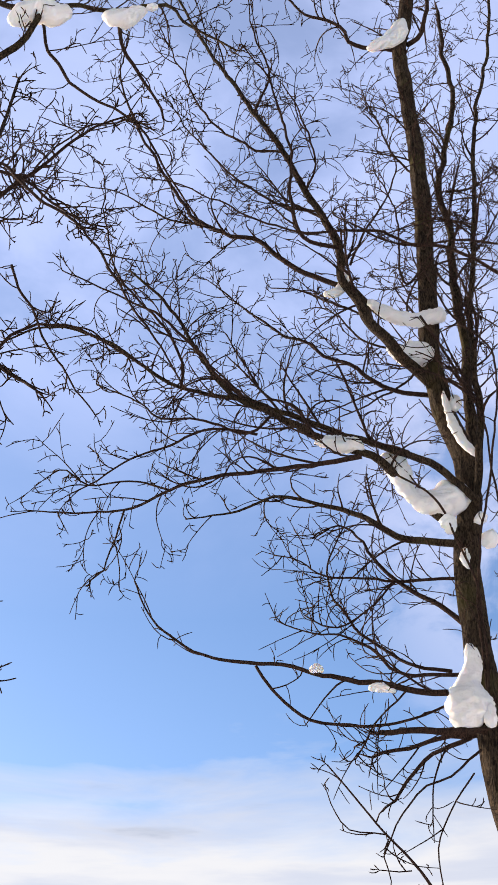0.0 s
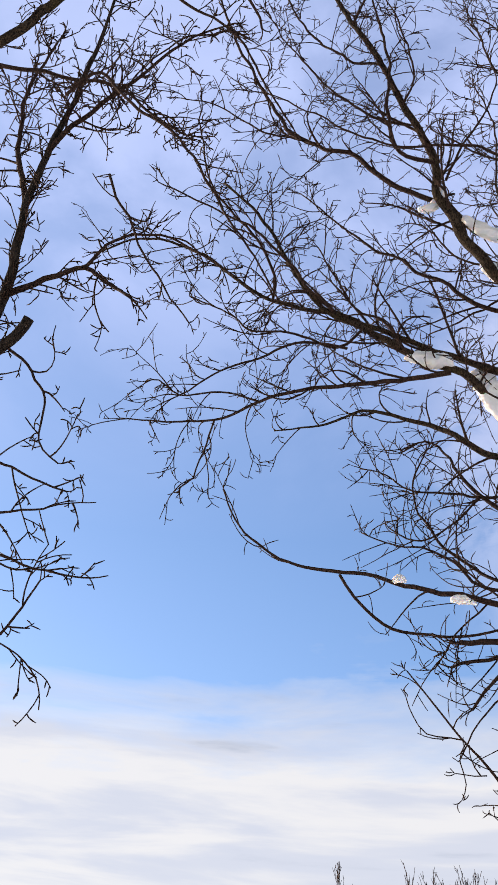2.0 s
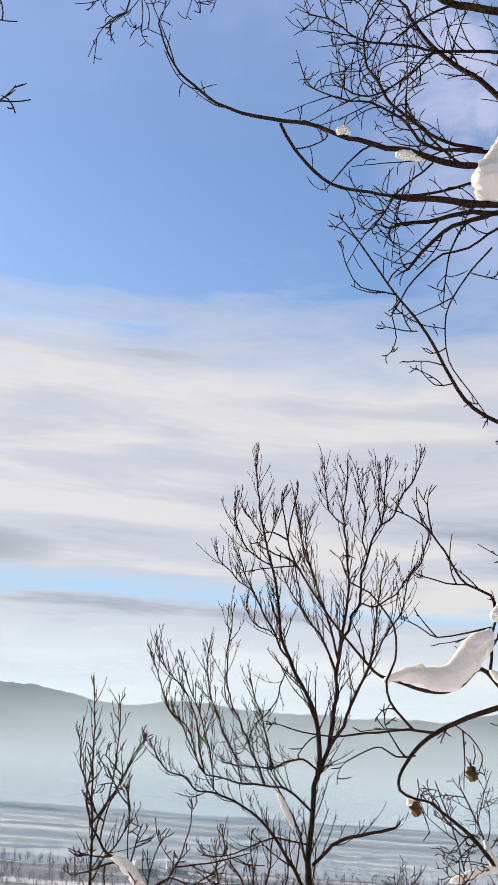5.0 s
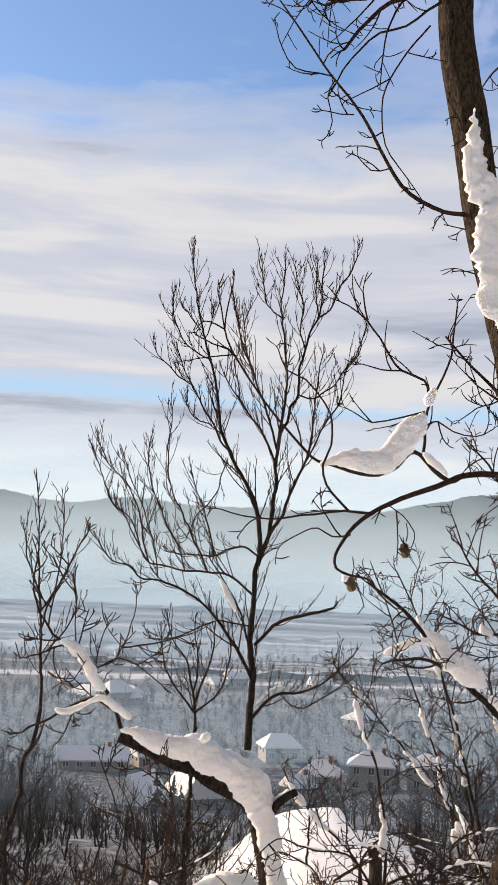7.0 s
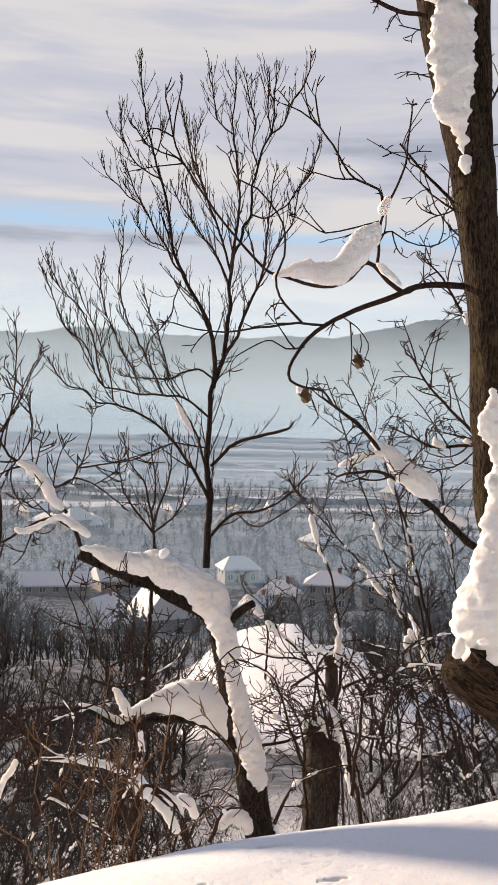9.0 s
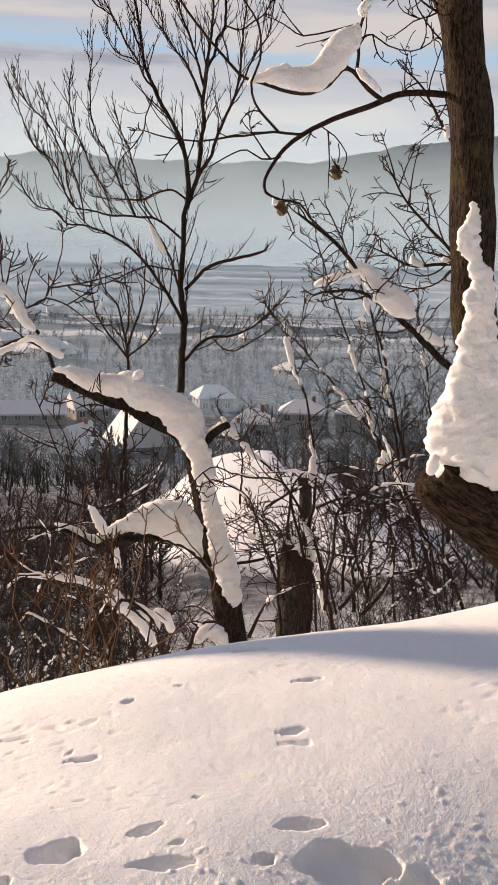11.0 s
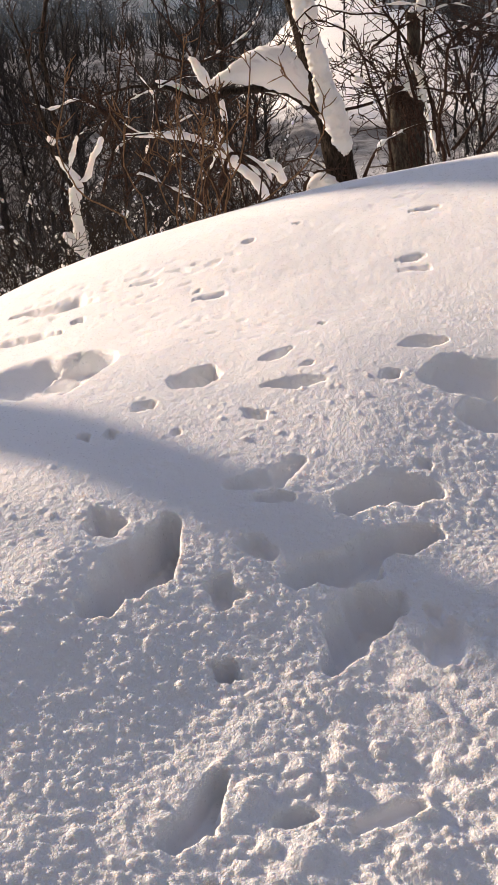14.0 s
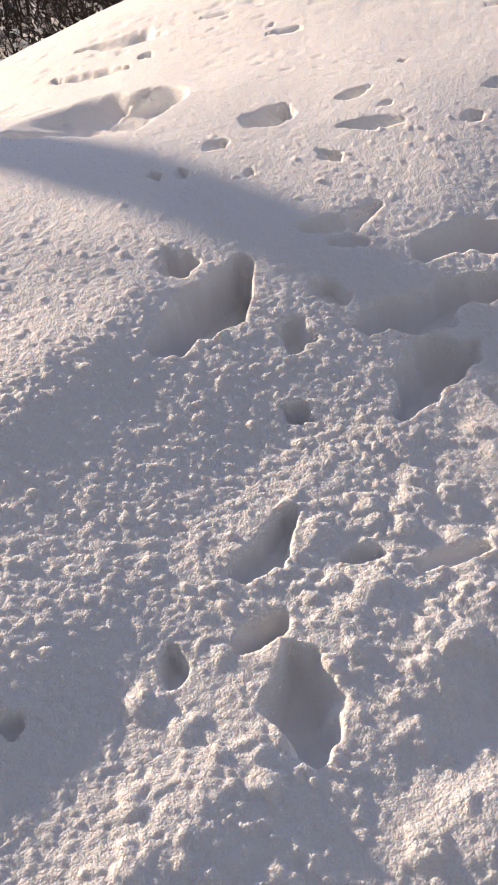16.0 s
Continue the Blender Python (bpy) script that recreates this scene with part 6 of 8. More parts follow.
snow_loft(mid, [(-0.02, 19.66, 1.44), (0.05, 19.70, 1.32), (0.13, 19.74, 1.17), (0.21, 19.78, 1.02), (0.24, 19.80, 0.92)], (0.02, 0.04, 0.05, 0.045, 0.02), "strip of snow on the slanting branch", 0.8)
snow_ridge(mid, [(0.64, 19.90, -0.49), (0.86, 19.90, -0.26), (1.08, 19.90, -0.22)], 0.07, 0.06)

# boughs bent down by snow in the thicket
thin = Tree('sapling', (-0.87, 9.6, -3.2), 'thin slanting sapling with snow on its stem', bark=BARK_DARK, group='saplings on the slope')
limb(thin, [(-0.21, 9.60, -1.50), (-0.27, 9.57, -1.05), (-0.28, 9.53, -0.82), (-0.35, 9.50, -0.67), (-0.48, 9.47, -0.43), (-0.64, 9.43, -0.13), (-0.79, 9.40, 0.23)], 0.0131, 0.0041, twigs=0.8)
limb(thin, [(-0.48, 9.40, -0.42), (-0.34, 9.40, -0.35), (-0.26, 9.40, -0.12), (-0.32, 9.40, 0.25)], 0.0062, 0.0037, twigs=0.8)
snow_loft(thin, [(-0.41, 9.40, -0.56), (-0.36, 9.40, -0.63), (-0.32, 9.40, -0.70), (-0.28, 9.40, -0.78)], (0.017, 0.033, 0.038, 0.025), 'snow caught along the slanting stem', 0.80)
sprout(thin, 0.2, 0.6, 0.5, rmin=0.0045)
laden = Tree('shrub', (-0.3, 9.8, -2.6), 'low shrub laden with round lumps of snow', 'shrub', BARK_DARK, group='snowy boughs')
limb(laden, [(0.21, 9.80, -1.94), (0.03, 9.73, -1.59), (-0.13, 9.67, -1.40), (-0.26, 9.60, -1.28), (-0.44, 9.53, -1.18), (-0.60, 9.47, -1.12), (-0.93, 9.40, -1.09)], 0.0181, 0.0051, twigs=0.8)
snow_loft(laden, [(-0.94, 9.45, -1.10), (-0.77, 9.45, -1.11), (-0.60, 9.45, -1.12), (-0.48, 9.45, -1.14), (-0.38, 9.45, -1.18), (-0.29, 9.45, -1.22)], (0.013, 0.017, 0.021, 0.034, 0.026, 0.013), 'line of snow along the bent bough', 0.80)
snow_loft(laden, [(-0.26, 9.50, -1.25), (-0.21, 9.50, -1.29), (-0.18, 9.50, -1.35), (-0.20, 9.50, -1.41)], (0.026, 0.060, 0.073, 0.043), 'round lump of snow on the shrub', 0.80)
snow_loft(laden, [(-0.17, 9.55, -1.40), (-0.10, 9.55, -1.44), (-0.02, 9.55, -1.51), (0.04, 9.55, -1.60), (0.09, 9.55, -1.69)], (0.022, 0.035, 0.035, 0.039, 0.035), 'snow caught along the slanting stem', 0.80)
snow_loft(laden, [(0.07, 9.60, -1.42), (0.14, 9.60, -1.45), (0.19, 9.60, -1.51), (0.22, 9.60, -1.60)], (0.022, 0.048, 0.039, 0.026), 'round lump of snow on the shrub', 0.80)
snow_loft(laden, [(-0.21, 9.50, -0.89), (-0.20, 9.50, -0.99), (-0.18, 9.50, -1.08)], (0.013, 0.025, 0.017), 'scrap of snow hanging in the twigs', 0.80)
sprout(laden, 0.2, 0.5, 0.4, rmin=0.0045)
bent = Tree('shrub', (-1.43, 11.0, -1.17), 'bare shrub bough bent low under snow', 'shrub', BARK_DARK, group='snowy boughs')
limb(bent, [(-1.43, 11.00, -1.17), (-0.95, 11.00, -1.54), (-0.61, 11.00, -1.57), (-0.27, 11.00, -1.72), (-0.07, 11.00, -1.98)], 0.018, 0.006, twigs=1.2)
snow_ridge(bent, [(-1.10, 11.00, -1.43), (-0.95, 11.00, -1.54), (-0.61, 11.00, -1.57), (-0.27, 11.00, -1.72), (-0.13, 11.00, -1.90)], 0.036, 0.022, gaps=True)
sprout(bent, 0.2, 0.45, 0.4, rmin=0.0045)
bent = Tree('shrub', (-0.52, 9.5, -1.83), 'bare shrub bough bent low under snow', 'shrub', BARK_DARK, group='snowy boughs')
limb(bent, [(-0.52, 9.50, -1.83), (-0.27, 9.50, -1.30), (-0.19, 9.50, -1.03), (-0.23, 9.50, -0.86)], 0.018, 0.006, twigs=1.2)
snow_ridge(bent, [(-0.35, 9.50, -1.46), (-0.27, 9.50, -1.30), (-0.19, 9.50, -1.03), (-0.22, 9.50, -0.91)], 0.036, 0.022, gaps=True)
sprout(bent, 0.2, 0.45, 0.4, rmin=0.0045)
bent = Tree('shrub', (-0.25, 9.0, -1.39), 'bare shrub bough bent low under snow', 'shrub', BARK_DARK, group='snowy boughs')
limb(bent, [(-0.25, 9.00, -1.39), (-0.16, 9.00, -1.14), (0.06, 9.00, -1.26), (0.19, 9.00, -1.56)], 0.018, 0.006, twigs=1.2)
snow_ridge(bent, [(-0.19, 9.00, -1.21), (-0.16, 9.00, -1.14), (0.06, 9.00, -1.26), (0.15, 9.00, -1.47)], 0.036, 0.022, gaps=True)
sprout(bent, 0.2, 0.45, 0.4, rmin=0.0045)
bent = Tree('shrub', (0.81, 12.5, -1.89), 'bare shrub bough bent low under snow', 'shrub', BARK_DARK, group='snowy boughs')
limb(bent, [(0.81, 12.50, -1.89), (1.21, 12.50, -1.83), (1.60, 12.50, -1.71), (2.07, 12.50, -1.79), (2.52, 12.50, -1.64)], 0.018, 0.006, twigs=1.2)
snow_ridge(bent, [(1.09, 12.50, -1.84), (1.21, 12.50, -1.83), (1.60, 12.50, -1.71), (2.07, 12.50, -1.79), (2.39, 12.50, -1.69)], 0.036, 0.022, gaps=True)
sprout(bent, 0.2, 0.45, 0.4, rmin=0.0045)
bent = Tree('shrub', (1.77, 13.0, -1.42), 'bare shrub bough bent low under snow', 'shrub', BARK_DARK, group='snowy boughs')
limb(bent, [(1.77, 13.00, -1.42), (2.13, 13.00, -1.29), (2.55, 13.00, -1.35), (2.96, 13.00, -1.16)], 0.018, 0.006, twigs=1.2)
snow_ridge(bent, [(2.02, 13.00, -1.33), (2.13, 13.00, -1.29), (2.55, 13.00, -1.35), (2.83, 13.00, -1.22)], 0.036, 0.022, gaps=True)
sprout(bent, 0.2, 0.45, 0.4, rmin=0.0045)
bent = Tree('shrub', (1.81, 11.5, -2.03), 'bare shrub bough bent low under snow', 'shrub', BARK_DARK, group='snowy boughs')
limb(bent, [(1.81, 11.50, -2.03), (2.11, 11.50, -1.70), (2.54, 11.50, -1.65), (2.85, 11.50, -1.51)], 0.018, 0.006, twigs=1.2)
snow_ridge(bent, [(2.02, 11.50, -1.80), (2.11, 11.50, -1.70), (2.54, 11.50, -1.65), (2.76, 11.50, -1.55)], 0.036, 0.022, gaps=True)
sprout(bent, 0.2, 0.45, 0.4, rmin=0.0045)
bent = Tree('shrub', (-1.1, 10.5, -1.96), 'bare shrub bough bent low under snow', 'shrub', BARK_DARK, group='snowy boughs')
limb(bent, [(-1.10, 10.50, -1.96), (-0.86, 10.50, -1.52), (-0.77, 10.50, -1.13), (-0.91, 10.50, -0.85)], 0.018, 0.006, twigs=1.2)
snow_ridge(bent, [(-0.93, 10.50, -1.65), (-0.86, 10.50, -1.52), (-0.77, 10.50, -1.13), (-0.87, 10.50, -0.93)], 0.036, 0.022, gaps=True)
sprout(bent, 0.2, 0.45, 0.4, rmin=0.0045)
bent = Tree('shrub', (0.93, 11.0, -2.13), 'bare shrub bough bent low under snow', 'shrub', BARK_DARK, group='snowy boughs')
limb(bent, [(0.93, 11.00, -2.13), (1.12, 11.00, -1.77), (1.32, 11.00, -1.66), (1.52, 11.00, -1.61)], 0.018, 0.006, twigs=1.2)
snow_ridge(bent, [(1.06, 11.00, -1.88), (1.12, 11.00, -1.77), (1.32, 11.00, -1.66), (1.46, 11.00, -1.62)], 0.036, 0.022, gaps=True)
sprout(bent, 0.2, 0.45, 0.4, rmin=0.0045)
bent = Tree('shrub', (1.9, 10.8, -1.85), 'bare shrub bough bent low under snow', 'shrub', BARK_DARK, group='snowy boughs')
limb(bent, [(1.90, 10.80, -1.85), (2.13, 10.80, -1.55), (2.16, 10.80, -1.19), (2.05, 10.80, -0.89)], 0.018, 0.006, twigs=1.2)
snow_ridge(bent, [(2.06, 10.80, -1.64), (2.13, 10.80, -1.55), (2.16, 10.80, -1.19), (2.08, 10.80, -0.98)], 0.036, 0.022, gaps=True)
sprout(bent, 0.2, 0.45, 0.4, rmin=0.0045)
bent = Tree('shrub', (0.34, 10.0, -1.92), 'bare shrub bough bent low under snow', 'shrub', BARK_DARK, group='snowy boughs')
limb(bent, [(0.34, 10.00, -1.92), (0.43, 10.00, -1.69), (0.66, 10.00, -1.64)], 0.018, 0.006, twigs=1.2)
snow_ridge(bent, [(0.40, 10.00, -1.76), (0.43, 10.00, -1.69), (0.59, 10.00, -1.65)], 0.036, 0.022, gaps=True)
sprout(bent, 0.2, 0.45, 0.4, rmin=0.0045)
bent = Tree('shrub', (2.91, 11.2, -1.93), 'bare shrub bough bent low under snow', 'shrub', BARK_DARK, group='snowy boughs')
limb(bent, [(2.91, 11.20, -1.93), (2.73, 11.20, -1.50), (2.45, 11.20, -1.19), (2.19, 11.20, -1.14)], 0.018, 0.006, twigs=1.2)
snow_ridge(bent, [(2.78, 11.20, -1.63), (2.73, 11.20, -1.50), (2.45, 11.20, -1.19), (2.27, 11.20, -1.16)], 0.036, 0.022, gaps=True)
sprout(bent, 0.2, 0.45, 0.4, rmin=0.0045)
bent = Tree('shrub', (3.17, 11.6, -1.84), 'bare shrub bough bent low under snow', 'shrub', BARK_DARK, group='snowy boughs')
limb(bent, [(3.17, 11.60, -1.84), (2.87, 11.60, -1.40), (2.84, 11.60, -0.96)], 0.018, 0.006, twigs=1.2)
snow_ridge(bent, [(2.96, 11.60, -1.53), (2.87, 11.60, -1.40), (2.85, 11.60, -1.10)], 0.036, 0.022, gaps=True)
sprout(bent, 0.2, 0.45, 0.4, rmin=0.0045)
bent = Tree('shrub', (-1.04, 9.3, -1.36), 'bare shrub bough bent low under snow', 'shrub', BARK_DARK, group='snowy boughs')
limb(bent, [(-1.04, 9.30, -1.36), (-0.80, 9.30, -1.36), (-0.51, 9.30, -1.54), (-0.35, 9.30, -1.67)], 0.018, 0.006, twigs=1.2)
snow_ridge(bent, [(-0.87, 9.30, -1.36), (-0.80, 9.30, -1.36), (-0.51, 9.30, -1.54), (-0.40, 9.30, -1.63)], 0.036, 0.022, gaps=True)
sprout(bent, 0.2, 0.45, 0.4, rmin=0.0045)
bent = Tree('shrub', (1.34, 14.0, -1.66), 'bare shrub bough bent low under snow', 'shrub', BARK_DARK, group='snowy boughs')
limb(bent, [(1.34, 14.00, -1.66), (1.78, 14.00, -1.39), (2.16, 14.00, -1.26), (2.48, 14.00, -1.32)], 0.018, 0.006, twigs=1.2)
snow_ridge(bent, [(1.65, 14.00, -1.47), (1.78, 14.00, -1.39), (2.16, 14.00, -1.26), (2.38, 14.00, -1.30)], 0.036, 0.022, gaps=True)
sprout(bent, 0.2, 0.45, 0.4, rmin=0.0045)
bent = Tree('shrub', (-0.98, 14.0, -1.55), 'bare shrub bough bent low under snow', 'shrub', BARK_DARK, group='snowy boughs')
limb(bent, [(-0.98, 14.00, -1.55), (-0.49, 14.00, -1.67), (0.01, 14.00, -1.41), (0.25, 14.00, -1.02)], 0.018, 0.006, twigs=1.2)
snow_ridge(bent, [(-0.64, 14.00, -1.64), (-0.49, 14.00, -1.67), (0.01, 14.00, -1.41), (0.18, 14.00, -1.14)], 0.036, 0.022, gaps=True)
sprout(bent, 0.2, 0.45, 0.4, rmin=0.0045)
bent = Tree('shrub', (3.09, 13.6, -2.94), 'bare shrub bough with a thin line of snow', 'shrub', BARK_DARK, group='snowy boughs')
limb(bent, [(3.09, 13.60, -2.94), (2.98, 13.58, -2.38), (2.83, 13.55, -1.99), (2.36, 13.52, -1.89), (1.90, 13.49, -1.86), (1.58, 13.46, -2.08)], 0.017, 0.005, twigs=1.1)
snow_ridge(bent, [(2.83, 13.55, -1.99), (2.36, 13.52, -1.89), (1.90, 13.49, -1.86), (1.58, 13.46, -2.08)], 0.021, 0.017, gaps=True)
sprout(bent, 0.24, 0.4, 0.3, rmin=0.0045)
bent = Tree('shrub', (3.38, 13.56, -2.82), 'bare shrub bough with a thin line of snow', 'shrub', BARK_DARK, group='snowy boughs')
limb(bent, [(3.38, 13.56, -2.82), (3.24, 13.44, -1.85), (3.07, 13.32, -1.45), (2.56, 13.20, -1.34), (2.08, 13.08, -1.24), (1.74, 12.97, -1.24)], 0.017, 0.005, twigs=1.1)
snow_ridge(bent, [(3.07, 13.32, -1.45), (2.56, 13.20, -1.34), (2.08, 13.08, -1.24), (1.74, 12.97, -1.24)], 0.032, 0.017, gaps=True)
sprout(bent, 0.24, 0.4, 0.3, rmin=0.0045)
bent = Tree('shrub', (2.11, 14.35, -4.07), 'bare shrub bough with a thin line of snow', 'shrub', BARK_DARK, group='snowy boughs')
limb(bent, [(2.11, 14.35, -4.07), (1.91, 14.46, -3.16), (1.77, 14.57, -2.78), (1.50, 14.68, -2.71), (1.19, 14.79, -2.58), (0.99, 14.91, -2.94)], 0.017, 0.005, twigs=1.1)
snow_ridge(bent, [(1.77, 14.57, -2.78), (1.50, 14.68, -2.71), (1.19, 14.79, -2.58), (0.99, 14.91, -2.94)], 0.033, 0.018, gaps=True)
sprout(bent, 0.24, 0.4, 0.3, rmin=0.0045)
bent = Tree('shrub', (2.13, 11.83, -1.98), 'bare shrub bough with a thin line of snow', 'shrub', BARK_DARK, group='snowy boughs')
limb(bent, [(2.13, 11.83, -1.98), (1.88, 11.79, -1.26), (1.75, 11.76, -0.93), (1.52, 11.72, -0.79), (1.28, 11.69, -0.76), (1.11, 11.65, -0.77)], 0.017, 0.005, twigs=1.1)
snow_ridge(bent, [(1.75, 11.76, -0.93), (1.52, 11.72, -0.79), (1.28, 11.69, -0.76), (1.11, 11.65, -0.77)], 0.024, 0.022, gaps=True)
sprout(bent, 0.24, 0.4, 0.3, rmin=0.0045)
bent = Tree('shrub', (1.82, 14.4, -3.39), 'bare shrub bough with a thin line of snow', 'shrub', BARK_DARK, group='snowy boughs')
limb(bent, [(1.82, 14.40, -3.39), (1.77, 14.37, -2.41), (1.62, 14.34, -1.99), (1.42, 14.30, -1.78), (1.20, 14.27, -1.94), (1.04, 14.24, -2.06)], 0.017, 0.005, twigs=1.1)
snow_ridge(bent, [(1.62, 14.34, -1.99), (1.42, 14.30, -1.78), (1.20, 14.27, -1.94), (1.04, 14.24, -2.06)], 0.028, 0.014, gaps=True)
sprout(bent, 0.24, 0.4, 0.3, rmin=0.0045)
bent = Tree('shrub', (1.29, 11.48, -1.93), 'bare shrub bough with a thin line of snow', 'shrub', BARK_DARK, group='snowy boughs')
limb(bent, [(1.29, 11.48, -1.93), (1.06, 11.48, -1.30), (0.94, 11.47, -0.98), (0.77, 11.46, -0.86), (0.58, 11.45, -0.79), (0.44, 11.44, -0.90)], 0.017, 0.005, twigs=1.1)
snow_ridge(bent, [(0.94, 11.47, -0.98), (0.77, 11.46, -0.86), (0.58, 11.45, -0.79), (0.44, 11.44, -0.90)], 0.028, 0.023, gaps=True)
sprout(bent, 0.24, 0.4, 0.3, rmin=0.0045)
bent = Tree('shrub', (1.58, 10.86, -1.83), 'bare shrub bough with a thin line of snow', 'shrub', BARK_DARK, group='snowy boughs')
limb(bent, [(1.58, 10.86, -1.83), (1.64, 10.88, -1.17), (1.73, 10.89, -0.87), (2.12, 10.90, -0.70), (2.51, 10.91, -0.78), (2.80, 10.92, -0.97)], 0.017, 0.005, twigs=1.1)
snow_ridge(bent, [(1.73, 10.89, -0.87), (2.12, 10.90, -0.70), (2.51, 10.91, -0.78), (2.80, 10.92, -0.97)], 0.024, 0.018, gaps=True)
sprout(bent, 0.24, 0.4, 0.3, rmin=0.0045)
bent = Tree('shrub', (1.56, 11.74, -1.96), 'bare shrub bough with a thin line of snow', 'shrub', BARK_DARK, group='snowy boughs')
limb(bent, [(1.56, 11.74, -1.96), (1.39, 11.62, -1.18), (1.26, 11.51, -0.84), (0.91, 11.40, -0.75), (0.56, 11.29, -0.66), (0.32, 11.18, -0.88)], 0.017, 0.005, twigs=1.1)
snow_ridge(bent, [(1.26, 11.51, -0.84), (0.91, 11.40, -0.75), (0.56, 11.29, -0.66), (0.32, 11.18, -0.88)], 0.030, 0.018, gaps=True)
sprout(bent, 0.24, 0.4, 0.3, rmin=0.0045)
bent = Tree('shrub', (2.0, 14.16, -3.39), 'bare shrub bough with a thin line of snow', 'shrub', BARK_DARK, group='snowy boughs')
limb(bent, [(2.00, 14.16, -3.39), (1.97, 14.27, -2.61), (1.84, 14.38, -2.23), (1.65, 14.49, -2.05), (1.44, 14.60, -2.23), (1.29, 14.70, -2.40)], 0.017, 0.005, twigs=1.1)
snow_ridge(bent, [(1.84, 14.38, -2.23), (1.65, 14.49, -2.05), (1.44, 14.60, -2.23), (1.29, 14.70, -2.40)], 0.029, 0.023, gaps=True)
sprout(bent, 0.24, 0.4, 0.3, rmin=0.0045)
bent = Tree('shrub', (1.36, 12.18, -2.66), 'bare shrub bough with a thin line of snow', 'shrub', BARK_DARK, group='snowy boughs')
limb(bent, [(1.36, 12.18, -2.66), (1.30, 12.29, -1.80), (1.19, 12.40, -1.48), (1.03, 12.51, -1.36), (0.85, 12.62, -1.48), (0.71, 12.73, -1.56)], 0.017, 0.005, twigs=1.1)
snow_ridge(bent, [(1.19, 12.40, -1.48), (1.03, 12.51, -1.36), (0.85, 12.62, -1.48), (0.71, 12.73, -1.56)], 0.030, 0.018, gaps=True)
sprout(bent, 0.24, 0.4, 0.3, rmin=0.0045)
bent = Tree('shrub', (2.16, 13.79, -2.83), 'bare shrub bough with a thin line of snow', 'shrub', BARK_DARK, group='snowy boughs')
limb(bent, [(2.16, 13.79, -2.83), (1.96, 13.79, -2.20), (1.82, 13.78, -1.82), (1.61, 13.78, -1.60), (1.38, 13.78, -1.59), (1.21, 13.78, -1.69)], 0.017, 0.005, twigs=1.1)
snow_ridge(bent, [(1.82, 13.78, -1.82), (1.61, 13.78, -1.60), (1.38, 13.78, -1.59), (1.21, 13.78, -1.69)], 0.027, 0.021, gaps=True)
sprout(bent, 0.24, 0.4, 0.3, rmin=0.0045)
bent = Tree('shrub', (2.17, 13.16, -2.09), 'bare shrub bough with a thin line of snow', 'shrub', BARK_DARK, group='snowy boughs')
limb(bent, [(2.17, 13.16, -2.09), (2.39, 13.22, -1.43), (2.50, 13.29, -1.07), (2.91, 13.35, -0.91), (3.33, 13.42, -1.00), (3.64, 13.48, -1.08)], 0.017, 0.005, twigs=1.1)
snow_ridge(bent, [(2.50, 13.29, -1.07), (2.91, 13.35, -0.91), (3.33, 13.42, -1.00), (3.64, 13.48, -1.08)], 0.030, 0.018, gaps=True)
sprout(bent, 0.24, 0.4, 0.3, rmin=0.0045)
bent = Tree('shrub', (4.09, 13.59, -2.81), 'bare shrub bough with a thin line of snow', 'shrub', BARK_DARK, group='snowy boughs')
limb(bent, [(4.09, 13.59, -2.81), (3.93, 13.56, -2.13), (3.77, 13.53, -1.73), (3.42, 13.49, -1.62), (3.06, 13.46, -1.58), (2.82, 13.42, -1.76)], 0.017, 0.005, twigs=1.1)
snow_ridge(bent, [(3.77, 13.53, -1.73), (3.42, 13.49, -1.62), (3.06, 13.46, -1.58), (2.82, 13.42, -1.76)], 0.024, 0.018, gaps=True)
sprout(bent, 0.24, 0.4, 0.3, rmin=0.0045)
bent = Tree('shrub', (4.17, 13.25, -2.72), 'bare shrub bough with a thin line of snow', 'shrub', BARK_DARK, group='snowy boughs')
limb(bent, [(4.17, 13.25, -2.72), (3.82, 13.33, -1.75), (3.69, 13.41, -1.39), (3.24, 13.50, -1.27), (2.79, 13.58, -1.29), (2.48, 13.66, -1.32)], 0.017, 0.005, twigs=1.1)
snow_ridge(bent, [(3.69, 13.41, -1.39), (3.24, 13.50, -1.27), (2.79, 13.58, -1.29), (2.48, 13.66, -1.32)], 0.033, 0.020, gaps=True)
sprout(bent, 0.24, 0.4, 0.3, rmin=0.0045)
bent = Tree('shrub', (2.92, 13.62, -3.22), 'bare shrub bough with a thin line of snow', 'shrub', BARK_DARK, group='snowy boughs')
limb(bent, [(2.92, 13.62, -3.22), (3.07, 13.65, -2.35), (3.19, 13.69, -1.97), (3.42, 13.72, -1.84), (3.68, 13.75, -1.81), (3.89, 13.79, -2.07)], 0.017, 0.005, twigs=1.1)
snow_ridge(bent, [(3.19, 13.69, -1.97), (3.42, 13.72, -1.84), (3.68, 13.75, -1.81), (3.89, 13.79, -2.07)], 0.030, 0.014, gaps=True)
sprout(bent, 0.24, 0.4, 0.3, rmin=0.0045)
bent = Tree('shrub', (1.77, 13.24, -2.58), 'bare shrub bough with a thin line of snow', 'shrub', BARK_DARK, group='snowy boughs')
limb(bent, [(1.77, 13.24, -2.58), (1.55, 13.16, -2.03), (1.40, 13.07, -1.64), (1.16, 12.98, -1.49), (0.91, 12.89, -1.52), (0.73, 12.80, -1.42)], 0.017, 0.005, twigs=1.1)
snow_ridge(bent, [(1.40, 13.07, -1.64), (1.16, 12.98, -1.49), (0.91, 12.89, -1.52), (0.73, 12.80, -1.42)], 0.024, 0.016, gaps=True)
